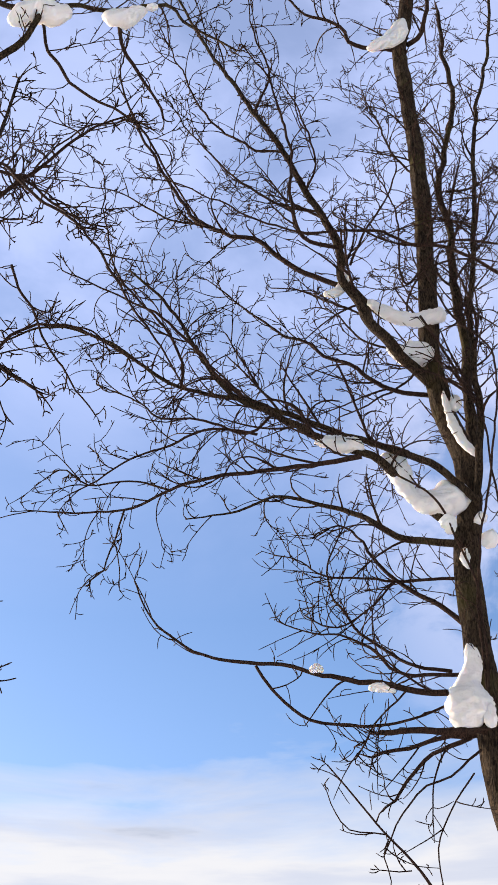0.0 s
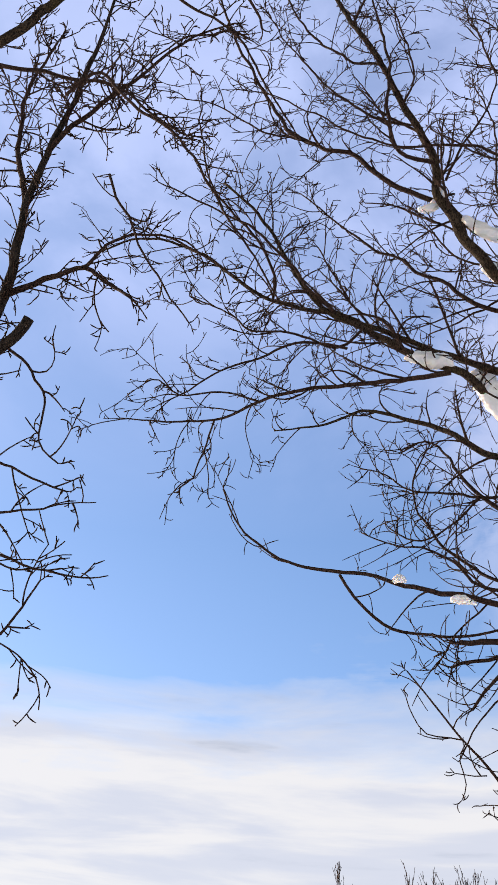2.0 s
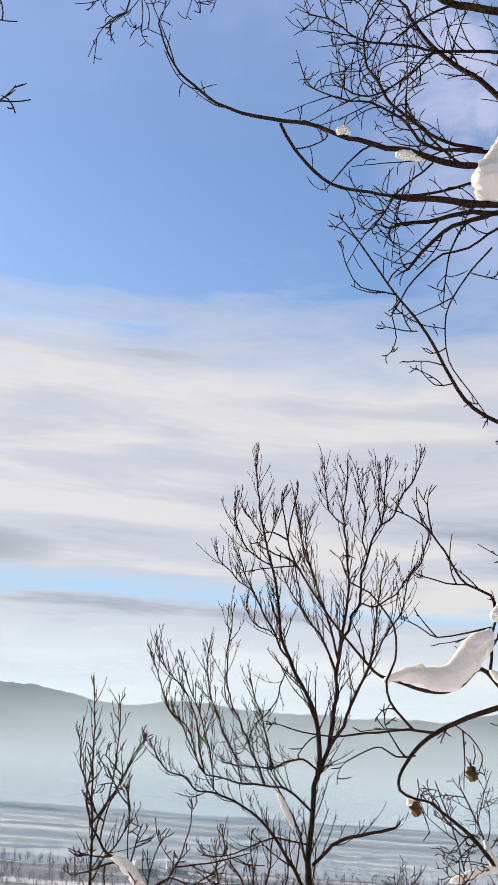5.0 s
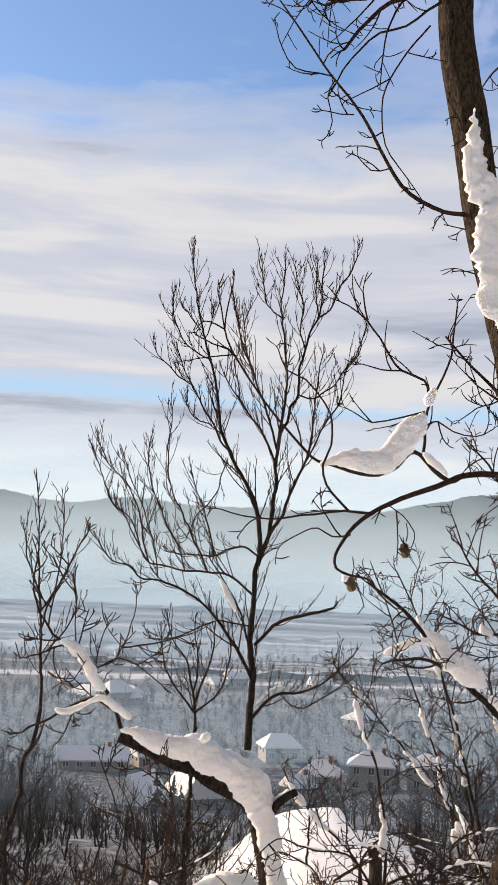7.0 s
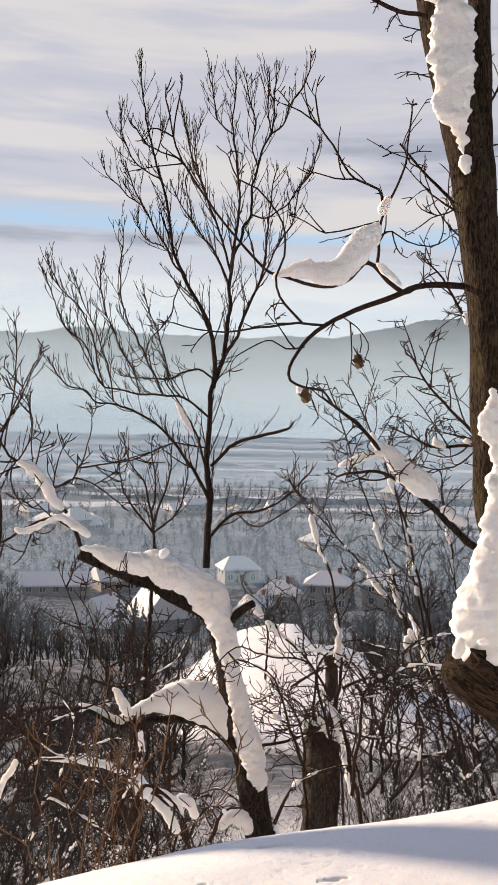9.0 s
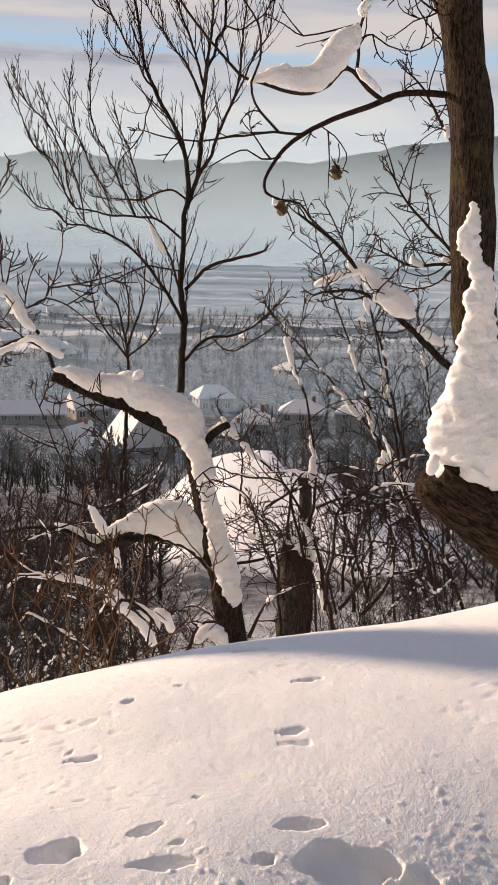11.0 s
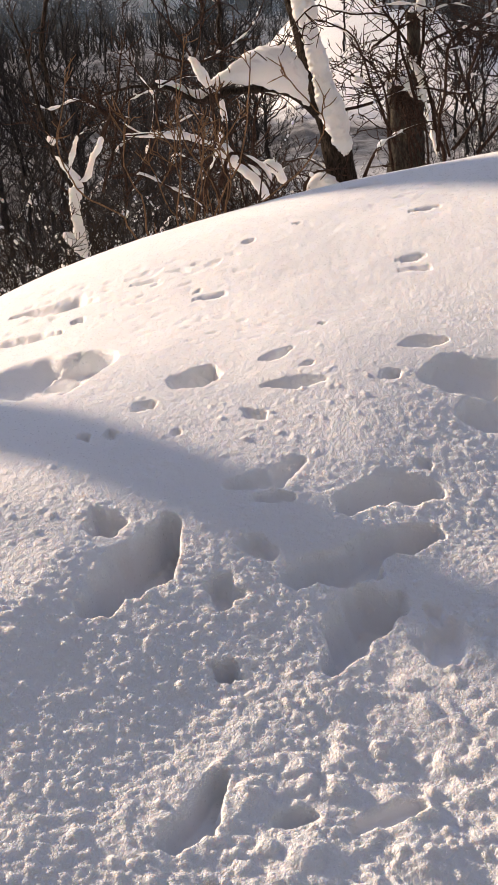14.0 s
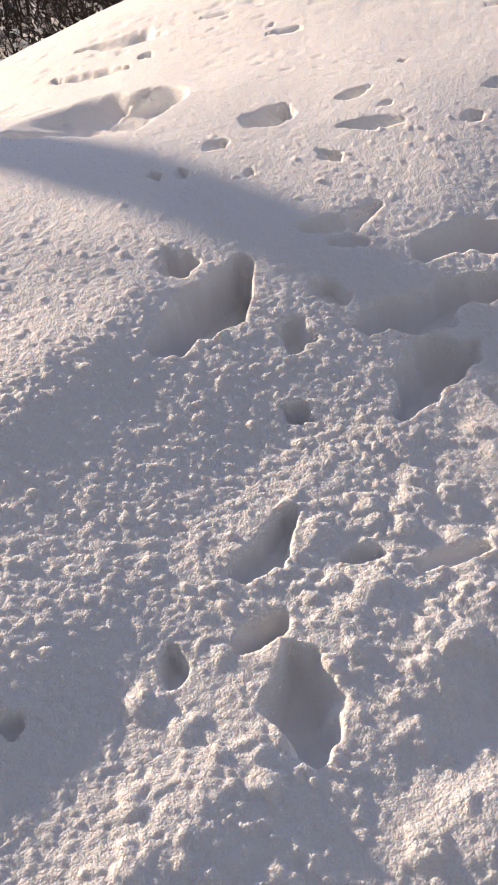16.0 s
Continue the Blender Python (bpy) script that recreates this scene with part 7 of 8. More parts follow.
sprout(bent, 0.24, 0.4, 0.3, rmin=0.0045)
bent = Tree('shrub', (1.5, 13.15, -2.09), 'bare shrub bough with a thin line of snow', 'shrub', BARK_DARK, group='snowy boughs')
limb(bent, [(1.50, 13.15, -2.09), (1.51, 13.26, -1.52), (1.64, 13.37, -1.17), (1.92, 13.48, -1.02), (2.24, 13.58, -1.10), (2.48, 13.69, -1.16)], 0.017, 0.005, twigs=1.1)
snow_ridge(bent, [(1.64, 13.37, -1.17), (1.92, 13.48, -1.02), (2.24, 13.58, -1.10), (2.48, 13.69, -1.16)], 0.032, 0.024, gaps=True)
sprout(bent, 0.24, 0.4, 0.3, rmin=0.0045)
bent = Tree('shrub', (2.83, 11.71, -2.25), 'bare shrub bough with a thin line of snow', 'shrub', BARK_DARK, group='snowy boughs')
limb(bent, [(2.83, 11.71, -2.25), (2.69, 11.62, -1.55), (2.54, 11.53, -1.20), (2.21, 11.44, -1.00), (1.90, 11.35, -1.08), (1.67, 11.26, -1.08)], 0.017, 0.005, twigs=1.1)
snow_ridge(bent, [(2.54, 11.53, -1.20), (2.21, 11.44, -1.00), (1.90, 11.35, -1.08), (1.67, 11.26, -1.08)], 0.026, 0.021, gaps=True)
sprout(bent, 0.24, 0.4, 0.3, rmin=0.0045)
bent = Tree('shrub', (-0.16, 12.76, -3.53), 'bare shrub bough with a thin line of snow', 'shrub', BARK_DARK, group='snowy boughs')
limb(bent, [(-0.16, 12.76, -3.53), (-0.44, 12.64, -2.52), (-0.55, 12.52, -2.13), (-0.87, 12.40, -1.95), (-1.19, 12.28, -1.96), (-1.41, 12.16, -2.13)], 0.017, 0.005, twigs=1.1)
snow_ridge(bent, [(-0.55, 12.52, -2.13), (-0.87, 12.40, -1.95), (-1.19, 12.28, -1.96), (-1.41, 12.16, -2.13)], 0.022, 0.021, gaps=True)
sprout(bent, 0.24, 0.4, 0.3, rmin=0.0045)
bent = Tree('shrub', (-0.62, 14.41, -3.55), 'bare shrub bough with a thin line of snow', 'shrub', BARK_DARK, group='snowy boughs')
limb(bent, [(-0.62, 14.41, -3.55), (-0.46, 14.32, -2.71), (-0.33, 14.24, -2.28), (-0.01, 14.16, -2.08), (0.32, 14.08, -2.11), (0.56, 14.00, -2.32)], 0.017, 0.005, twigs=1.1)
snow_ridge(bent, [(-0.33, 14.24, -2.28), (-0.01, 14.16, -2.08), (0.32, 14.08, -2.11), (0.56, 14.00, -2.32)], 0.028, 0.023, gaps=True)
sprout(bent, 0.24, 0.4, 0.3, rmin=0.0045)
bent = Tree('shrub', (-0.89, 14.44, -3.58), 'bare shrub bough with a thin line of snow', 'shrub', BARK_DARK, group='snowy boughs')
limb(bent, [(-0.89, 14.44, -3.58), (-1.05, 14.42, -2.87), (-1.17, 14.41, -2.46), (-1.45, 14.40, -2.31), (-1.75, 14.38, -2.39), (-1.97, 14.37, -2.48)], 0.017, 0.005, twigs=1.1)
snow_ridge(bent, [(-1.17, 14.41, -2.46), (-1.45, 14.40, -2.31), (-1.75, 14.38, -2.39), (-1.97, 14.37, -2.48)], 0.024, 0.023, gaps=True)
sprout(bent, 0.24, 0.4, 0.3, rmin=0.0045)
bent = Tree('shrub', (0.02, 12.4, -2.69), 'bare shrub bough with a thin line of snow', 'shrub', BARK_DARK, group='snowy boughs')
limb(bent, [(0.02, 12.40, -2.69), (0.02, 12.40, -1.99), (0.13, 12.39, -1.64), (0.34, 12.39, -1.46), (0.58, 12.39, -1.46), (0.76, 12.39, -1.55)], 0.017, 0.005, twigs=1.1)
snow_ridge(bent, [(0.13, 12.39, -1.64), (0.34, 12.39, -1.46), (0.58, 12.39, -1.46), (0.76, 12.39, -1.55)], 0.034, 0.020, gaps=True)
sprout(bent, 0.24, 0.4, 0.3, rmin=0.0045)
bent = Tree('shrub', (0.27, 11.0, -3.07), 'bare shrub bough with a thin line of snow', 'shrub', BARK_DARK, group='snowy boughs')
limb(bent, [(0.27, 11.00, -3.07), (0.19, 10.97, -2.33), (0.09, 10.93, -2.00), (-0.05, 10.90, -1.86), (-0.20, 10.86, -1.82), (-0.31, 10.82, -1.82)], 0.017, 0.005, twigs=1.1)
snow_ridge(bent, [(0.09, 10.93, -2.00), (-0.05, 10.90, -1.86), (-0.20, 10.86, -1.82), (-0.31, 10.82, -1.82)], 0.030, 0.024, gaps=True)
sprout(bent, 0.24, 0.4, 0.3, rmin=0.0045)
bent = Tree('shrub', (-1.33, 10.93, -2.03), 'bare shrub bough with a thin line of snow', 'shrub', BARK_DARK, group='snowy boughs')
limb(bent, [(-1.33, 10.93, -2.03), (-1.16, 10.98, -1.56), (-1.07, 11.02, -1.27), (-0.76, 11.07, -1.18), (-0.45, 11.11, -1.12), (-0.22, 11.16, -1.32)], 0.017, 0.005, twigs=1.1)
snow_ridge(bent, [(-1.07, 11.02, -1.27), (-0.76, 11.07, -1.18), (-0.45, 11.11, -1.12), (-0.22, 11.16, -1.32)], 0.033, 0.022, gaps=True)
sprout(bent, 0.24, 0.4, 0.3, rmin=0.0045)
bent = Tree('shrub', (0.05, 13.91, -4.07), 'bare shrub bough with a thin line of snow', 'shrub', BARK_DARK, group='snowy boughs')
limb(bent, [(0.05, 13.91, -4.07), (0.10, 13.95, -3.39), (0.23, 14.00, -3.00), (0.53, 14.05, -2.81), (0.86, 14.09, -2.98), (1.11, 14.14, -3.16)], 0.017, 0.005, twigs=1.1)
snow_ridge(bent, [(0.23, 14.00, -3.00), (0.53, 14.05, -2.81), (0.86, 14.09, -2.98), (1.11, 14.14, -3.16)], 0.026, 0.017, gaps=True)
sprout(bent, 0.24, 0.4, 0.3, rmin=0.0045)
bent = Tree('shrub', (0.34, 13.28, -4.24), 'bare shrub bough with a thin line of snow', 'shrub', BARK_DARK, group='snowy boughs')
limb(bent, [(0.34, 13.28, -4.24), (0.05, 13.17, -3.18), (-0.07, 13.06, -2.76), (-0.28, 12.96, -2.58), (-0.50, 12.85, -2.57), (-0.66, 12.74, -2.65)], 0.017, 0.005, twigs=1.1)
snow_ridge(bent, [(-0.07, 13.06, -2.76), (-0.28, 12.96, -2.58), (-0.50, 12.85, -2.57), (-0.66, 12.74, -2.65)], 0.030, 0.017, gaps=True)
sprout(bent, 0.24, 0.4, 0.3, rmin=0.0045)
bent = Tree('shrub', (-1.27, 12.22, -2.63), 'bare shrub bough with a thin line of snow', 'shrub', BARK_DARK, group='snowy boughs')
limb(bent, [(-1.27, 12.22, -2.63), (-1.29, 12.24, -2.00), (-1.40, 12.27, -1.67), (-1.64, 12.30, -1.55), (-1.90, 12.33, -1.63), (-2.09, 12.35, -1.56)], 0.017, 0.005, twigs=1.1)
snow_ridge(bent, [(-1.40, 12.27, -1.67), (-1.64, 12.30, -1.55), (-1.90, 12.33, -1.63), (-2.09, 12.35, -1.56)], 0.032, 0.015, gaps=True)
sprout(bent, 0.24, 0.4, 0.3, rmin=0.0045)
bent = Tree('shrub', (0.06, 12.94, -3.76), 'bare shrub bough with a thin line of snow', 'shrub', BARK_DARK, group='snowy boughs')
limb(bent, [(0.06, 12.94, -3.76), (0.17, 12.91, -3.17), (0.28, 12.88, -2.79), (0.48, 12.86, -2.62), (0.71, 12.83, -2.73), (0.87, 12.80, -2.61)], 0.017, 0.005, twigs=1.1)
snow_ridge(bent, [(0.28, 12.88, -2.79), (0.48, 12.86, -2.62), (0.71, 12.83, -2.73), (0.87, 12.80, -2.61)], 0.021, 0.015, gaps=True)
sprout(bent, 0.24, 0.4, 0.3, rmin=0.0045)
bent = Tree('shrub', (-0.13, 10.87, -2.79), 'bare shrub bough with a thin line of snow', 'shrub', BARK_DARK, group='snowy boughs')
limb(bent, [(-0.13, 10.87, -2.79), (-0.30, 10.78, -2.14), (-0.40, 10.69, -1.80), (-0.52, 10.61, -1.68), (-0.67, 10.52, -1.61), (-0.77, 10.43, -1.82)], 0.017, 0.005, twigs=1.1)
snow_ridge(bent, [(-0.40, 10.69, -1.80), (-0.52, 10.61, -1.68), (-0.67, 10.52, -1.61), (-0.77, 10.43, -1.82)], 0.024, 0.021, gaps=True)
sprout(bent, 0.24, 0.4, 0.3, rmin=0.0045)
bent = Tree('shrub', (-0.08, 12.71, -3.21), 'bare shrub bough with a thin line of snow', 'shrub', BARK_DARK, group='snowy boughs')
limb(bent, [(-0.08, 12.71, -3.21), (-0.16, 12.68, -2.35), (-0.28, 12.64, -1.99), (-0.51, 12.61, -1.85), (-0.76, 12.58, -1.92), (-0.93, 12.55, -1.86)], 0.017, 0.005, twigs=1.1)
snow_ridge(bent, [(-0.28, 12.64, -1.99), (-0.51, 12.61, -1.85), (-0.76, 12.58, -1.92), (-0.93, 12.55, -1.86)], 0.030, 0.016, gaps=True)
sprout(bent, 0.24, 0.4, 0.3, rmin=0.0045)

leaf_at = [(1.07, 7.70, 1.80), (0.76, 7.70, 1.59)]


# lower stems that carry the limbs down to the ground
limb(lean, [(1.0, 12.2, -3.9), (0.96, 12.2, -3.2), (0.91, 12.2, -2.65)], 0.17, 0.136, name="stem_base", sides=12, twigs=0)
limb(mid, [(0.55, 20.00, -1.44), (0.67, 20.00, -1.97), (0.84, 20.00, -2.62), (1.00, 20.00, -3.37), (1.18, 20.00, -4.13), (1.35, 20.00, -4.90), (1.49, 20.00, -5.58)], 0.0608, 0.13, name="stem_base", sides=10, twigs=0)
all_paths = big.paths
slim = [p[1][0] < 0.03 for p in all_paths]
low_at = [p[0][0][2] for p in all_paths]
big.paths = [p for p, q, z in zip(all_paths, slim, low_at) if q and 5.2 < z < 7.2 and p[0][-1][2] > 5.1]
sprout(big, 0.105, 0.75, 0.9, rmin=0.0040, curl=2.4, lo=20, hi=60, levels=2, tip=0.16, name="low_crown")       # long arching shoots
big.paths = [p for p, z in zip(all_paths, low_at) if 2.0 < z <= 5.8 and not (z > 5.2 and p[1][0] < 0.03 and p[0][-1][2] > 5.1)]
sprout(big, 0.2, 0.34, 0.5, rmin=0.0040, curl=0.9, lo=24, hi=60, levels=2, tip=0.07, name="low_crown")
big.paths = [(P, R, d * (1.6 if P[0][0] > 1.45 and P[-1][2] > 9.5 else 1.0)) for (P, R, d), q, z in zip(all_paths, slim, low_at) if z <= 2.0 or z >= 7.2 or (z > 5.8 and not q)]
sprout(big, 0.185, 0.8, 0.35, rmin=0.0042, curl=1.5, lo=24, hi=60, tip=0.085)
sprout(left, 0.085, 0.6, 0.5, rmin=0.0054, curl=1.2, tip=0.08)
sprout(near_tree, 0.14, 0.6, 0.2, rmin=0.0042, curl=1.4, tip=0.08)
limb(sap1, [(-2.6, 18, -5.4), (-2.8, 18, -2.6), (-2.44, 18.00, -0.46)], 0.035, 0.03, name='stem_base', wiggle=0.06, twigs=0.3)
limb(sap2, [(-0.5, 19, -5.8), (-0.42, 19, -3.4), (-0.29, 19.00, -0.86)], 0.035, 0.03, name='stem_base', wiggle=0.06, twigs=0.3)
limb(left, [(-4.4, 8.25, -2.2), (-4.55, 8.38, 0.6), (-5.2, 8.9, 5.0), (-5.6, 9.2, 7.0)], 0.2, 0.09, name='second_stem', sides=12, twigs=0.2)
sprout(mid, 0.10, 0.75, 1.1, levels=2, curl=0.3, rmin=0.0047, lo=14, hi=42, tip=0.13)
for tr in (sap1, sap2):
    sprout(tr, 0.11, 0.6, 0.95, levels=2, curl=0.3, rmin=0.0047, lo=18, hi=48, tip=0.08)
sprout(lean, 0.28, 0.6, 0.6, rmin=0.006)
sprout(copse, 0.2, 0.95, 0.4, rmin=0.0046)
sprout(copse2, 0.22, 0.9, 0.4, rmin=0.0046)
sprout(bough, 0.15, 0.62, 0.4, rmin=0.0044, curl=1.3, tip=0.08)
sprout(fork, 0.25, 0.5, 0.8, rmin=0.004)

# clods of snow caught in the twigs
for tr, count in ((copse, 16), (copse2, 8), (bough, 5)):
    for k in range(count):
        P = tr.paths[int(_rng.integers(len(tr.paths)))][0]
        i = int(_rng.uniform(0.25, 0.85) * (len(P) - 3))
        d = (P[i + 2] - P[i]) * 0.5 + _rng.normal(size=3) * 0.03
        d *= _rng.uniform(0.03, 0.07) / np.linalg.norm(d)
        snow_ridge(tr, [P[i] - d, P[i] + (0, -0.01, 0.01), P[i] + d], _rng.uniform(0.035, 0.075), _rng.uniform(0.025, 0.06), "clod of snow caught on a twig", "snow_clod")

# the broken stub at the foot of the big tree, and its snow
def log(tree, pts, r0, r1):
    """A thick broken limb: ridged bark with furrows along it and a ragged end."""
    P = catmull(pts, 0.012)
    n, sides = len(P), 150
    a = np.arange(sides) * 2 * math.pi / sides
    arc = np.r_[0, np.cumsum(np.linalg.norm(np.diff(P, axis=0), axis=1))]
    A, S = np.meshgrid(a, arc)
    wave = A * 0.2 + 0.012 * vnoise(S, A * 0.05, 0.09, 4)
    furrow = np.abs(vnoise(wave, S * 0.16, 0.026, 41)) ** 0.6 + 0.4 * np.abs(vnoise(wave, S * 0.3, 0.013, 43))
    R = np.interp(arc, (0, arc[-1]), (r0, r1))[:, None] * (1 + 0.08 * vnoise(np.cos(A), np.sin(A) + S * 1.5, 0.8, 5) + 0.07 * furrow)
    R *= np.clip(0.55 + 14 * S, 0, 1) ** 0.5
    T = np.gradient(P, axis=0)
    T /= np.linalg.norm(T, axis=1, keepdims=True)
    U = np.cross(T, (0, 1.0, 0))
    U /= np.linalg.norm(U, axis=1, keepdims=True)
    V = np.cross(T, U)
    off = (0.05 * vnoise(np.cos(a), np.sin(a), 0.3, 8))[None, :] * np.exp(-S / 0.05)
    ring = P[:, None] + R[..., None] * (np.cos(a)[None, :, None] * U[:, None] + np.sin(a)[None, :, None] * V[:, None]) + off[..., None] * T[:, None]
    idx = np.arange(n * sides).reshape(n, sides)
    nx = np.roll(idx, -1, axis=1)
    faces = np.stack([idx[:-1], nx[:-1], nx[1:], idx[1:]], -1).reshape(-1, 4).tolist() + [idx[0][::-1].tolist(), idx[-1].tolist()]
    mesh_object("broken_stub", (ring.reshape(-1, 3) - tree.base).tolist(), faces, BARK_STUB, tree.root)


log(big, stub_pts, 0.185, 0.25)
# mossy fringe along the leaning trunk
moss = Tubes()
for P, R, _ in lean.paths[:1]:
    for k in range(1300):
        i = int(_rng.uniform(0.02, 0.98) * (len(P) - 2))
        ax = P[i + 1] - P[i]
        ax /= np.linalg.norm(ax)
        w = spread(ax, 75, 100, 1.0)
        s0 = P[i] + w * R[i] * 0.9
        ln = 0.008 + 0.03 * _rng.random() ** 2
        moss.add([s0, s0 + w * ln * 0.6 + _rng.normal(size=3) * 0.005, s0 + w * ln + np.array([0, 0, -0.3 * ln])], (0.006, 0.005, 0.002), 3)
tagged(moss.link("moss", BARK_DARK, lean.root, lean.base), kind="stuff")

# ---- withered leaves with snow ----
for p in leaf_at:
    th = new("withered_leaf")
    th.location = p
    tagged(th, "curled brown withered leaf dusted with snow", "leaf", "withered leaves")
    bm = bmesh.new()
    sheet = {}
    for side in (0, 1):
        for a in range(13):
            for b_ in range(13):
                u, v = a / 6 - 1, b_ / 6 - 1
                wide = 0.036 * (1 - 0.75 * abs(v) ** 1.8) * (1 + 0.25 * math.sin(9 * v + p[0]))
                q = Vector((u * wide, 0.55 * u * u * 0.06 + 0.03 * math.sin(2.2 * v + u), v * 0.045))
                q += 0.006 * Vector((noise.noise(q * 30 + Vector(p)), noise.noise(q * 26 + Vector((p[2], 4, 1))) * 1.6, noise.noise(q * 28)))
                sheet[side, a, b_] = bm.verts.new(q + Vector((0, 0.0018 * side, 0)))
        for a in range(12):
            for b_ in range(12):
                f = [sheet[side, a, b_], sheet[side, a + 1, b_], sheet[side, a + 1, b_ + 1], sheet[side, a, b_ + 1]]
                bm.faces.new(f if side else f[::-1])
    me = bpy.data.meshes.new("blade")
    bm.to_mesh(me)
    bm.free()
    me.materials.append(LEAF_DRY)
    blade = new("blade", me)
    blade.parent = th
    t = Tubes()
    t.add([(0, 0, 0.05), (0.01, 0, 0.1), (0.0, 0.01, 0.16)], (0.004, 0.003, 0.003), 4)
    t.link("stalk", TWIG, th)
snow_ridge(big, [(leaf_at[1][0] - 0.06, leaf_at[1][1] - 0.02, leaf_at[1][2] + 0.01), (leaf_at[1][0] - 0.02, leaf_at[1][1] - 0.02, leaf_at[1][2] + 0.03)], 0.07, 0.05)

# ---- thicket on the slope below the brow ----
def bush(seed_len, stems, mat, label, name="bush", spread_deg=38, up=0.5, dens=0.3, snow=True, thick=0.008):
    b = Tree(name, (0, 0, 0), label, "bush", mat, mat, "thicket below the brow")
    for k in range(stems):
        a, tilt = _rng.uniform(0, 2 * math.pi), radians(_rng.uniform(4, spread_deg))
        d = np.array([math.cos(a) * math.sin(tilt), math.sin(a) * math.sin(tilt), math.cos(tilt)])
        ln = seed_len * _rng.uniform(0.6, 1.0)
        o = np.array([math.cos(a), math.sin(a), 0]) * 0.1
        limb(b, [o, o + d * ln * 0.4 + _rng.normal(size=3) * 0.06, o + d * ln * 0.75 + _rng.normal(size=3) * 0.1, o + d * ln + np.array([0, 0, 0.05])], thick * seed_len ** 0.5, 0.004, name="stem", sides=5, wiggle=0.03)
    sprout(b, dens, seed_len * 0.3, up, mat, rmin=0.0038, flatten=1.0, tip=0.12, levels=3, seg=0.11)
    if snow:
        t = Tubes()
        for P, R, _ in b.paths:
            for _k in range(26):
                i = int(_rng.uniform(0.15, 0.85) * (len(P) - 1))
                c, r = P[i], 0.006 + 0.024 * _rng.random() ** 3
                e = P[min(len(P) - 1, i + 2)] - P[max(0, i - 2)]
                if abs(e[2]) > 0.88 * np.linalg.norm(e):
                    continue
                e = e / (np.linalg.norm(e) + 1e-9) * r * _rng.uniform(1.2, 2.6)
                t.add([c - e, c - e * 0.6, c + (0, 0, r * 0.4), c + e * 0.6, c + e], (r * 0.2, r * 0.8, r, r * 0.75, r * 0.2), 7, 0.3)
        if t.v:
            tagged(t.link("snow", SNOW_TREE, b.root), "small lumps of snow caught in the stems", kind="stuff")
    return b.root


kinds = [bush(2.6, 9, BARK_DARK, "tangled bare bush with scraps of snow", spread_deg=80),
         bush(3.0, 8, WOOD_FAR, "tall dark bare bush with scraps of snow", up=0.9, spread_deg=70),
         bush(2.2, 11, TWIG_RED, "reddish-brown bare bush with scraps of snow", spread_deg=75),
         bush(3.4, 6, WOOD_FAR, "greyish bare bush on the shaded slope", up=0.3, spread_deg=65)]
r2 = np.random.default_rng(21)
spots = []
while len(spots) < 66:
    y = 8.3 + 24 * r2.random() ** 1.5
    x = r2.uniform(-0.26, 0.40) * y
    if abs(x - 0.3) < 0.5 and y < 11:
        continue
    spots.append((x, y))
for n, (x, y) in enumerate(spots):
    z = float(terrain(np.array(x), np.array(y)))
    line = 1.5 - math.tan(radians(r2.uniform(15.2, 19) if -0.02 < x / y < 0.15 else r2.uniform(12.5, 18))) * y       # the tops stay under this
    size = min(1.5, max(0.25, (line - z) / 2.6))
    src = kinds[n % 4]
    m = Matrix.Translation((x, y, z - 0.1)) @ pose(0, 0, 0, 0, 0, r2.uniform(0, 360))
    if n < 4:
        src.matrix_basis = m @ Matrix.Diagonal((size, size, size, 1))
        src["laid"] = 1
    else:
        c = copy_thing(src, m)
        c.scale = (size, size, size)

stalks = bush(1.7, 6, TWIG_TAN, "dry tan weed stalks standing in the snow", name="dry_stalks", spread_deg=22, up=0.8, dens=0.9, snow=False, thick=0.006)
stalks.matrix_basis = Matrix.Translation((-0.62, 8.0, -1.9))
c = copy_thing(stalks, Matrix.Translation((-0.2, 8.6, -2.1)) @ pose(0, 0, 0, 0, 0, 130))

# ---- dead trunks among the thicket ----
def dead_trunk(x, y, z0, z1, r, label):
    t = Tree("dead_trunk", (x, y, z0), label, "tree stump", BARK_OLD)
    limb(t, [(x, y, z0), (x + 0.03, y, z0 + (z1 - z0) * 0.5), (x - 0.02, y, z1)], r * 1.15, r * 0.9, name="stem", sides=18, wiggle=0.01, twigs=0, rough=0.25)
    snow_ridge(t, [(x - r * 0.8, y, z1), (x, y, z1 + 0.01), (x + r * 0.7, y, z1 - 0.02)], r * 1.3, 0.05, "cap of snow on the dead trunk")


dead_trunk(2.02, 17.0, -5.0, -2.75, 0.19, "thick broken dead trunk in the thicket")
dead_trunk(2.27, 17.6, -5.2, -2.05, 0.10, "narrow dead trunk standing in the thicket")

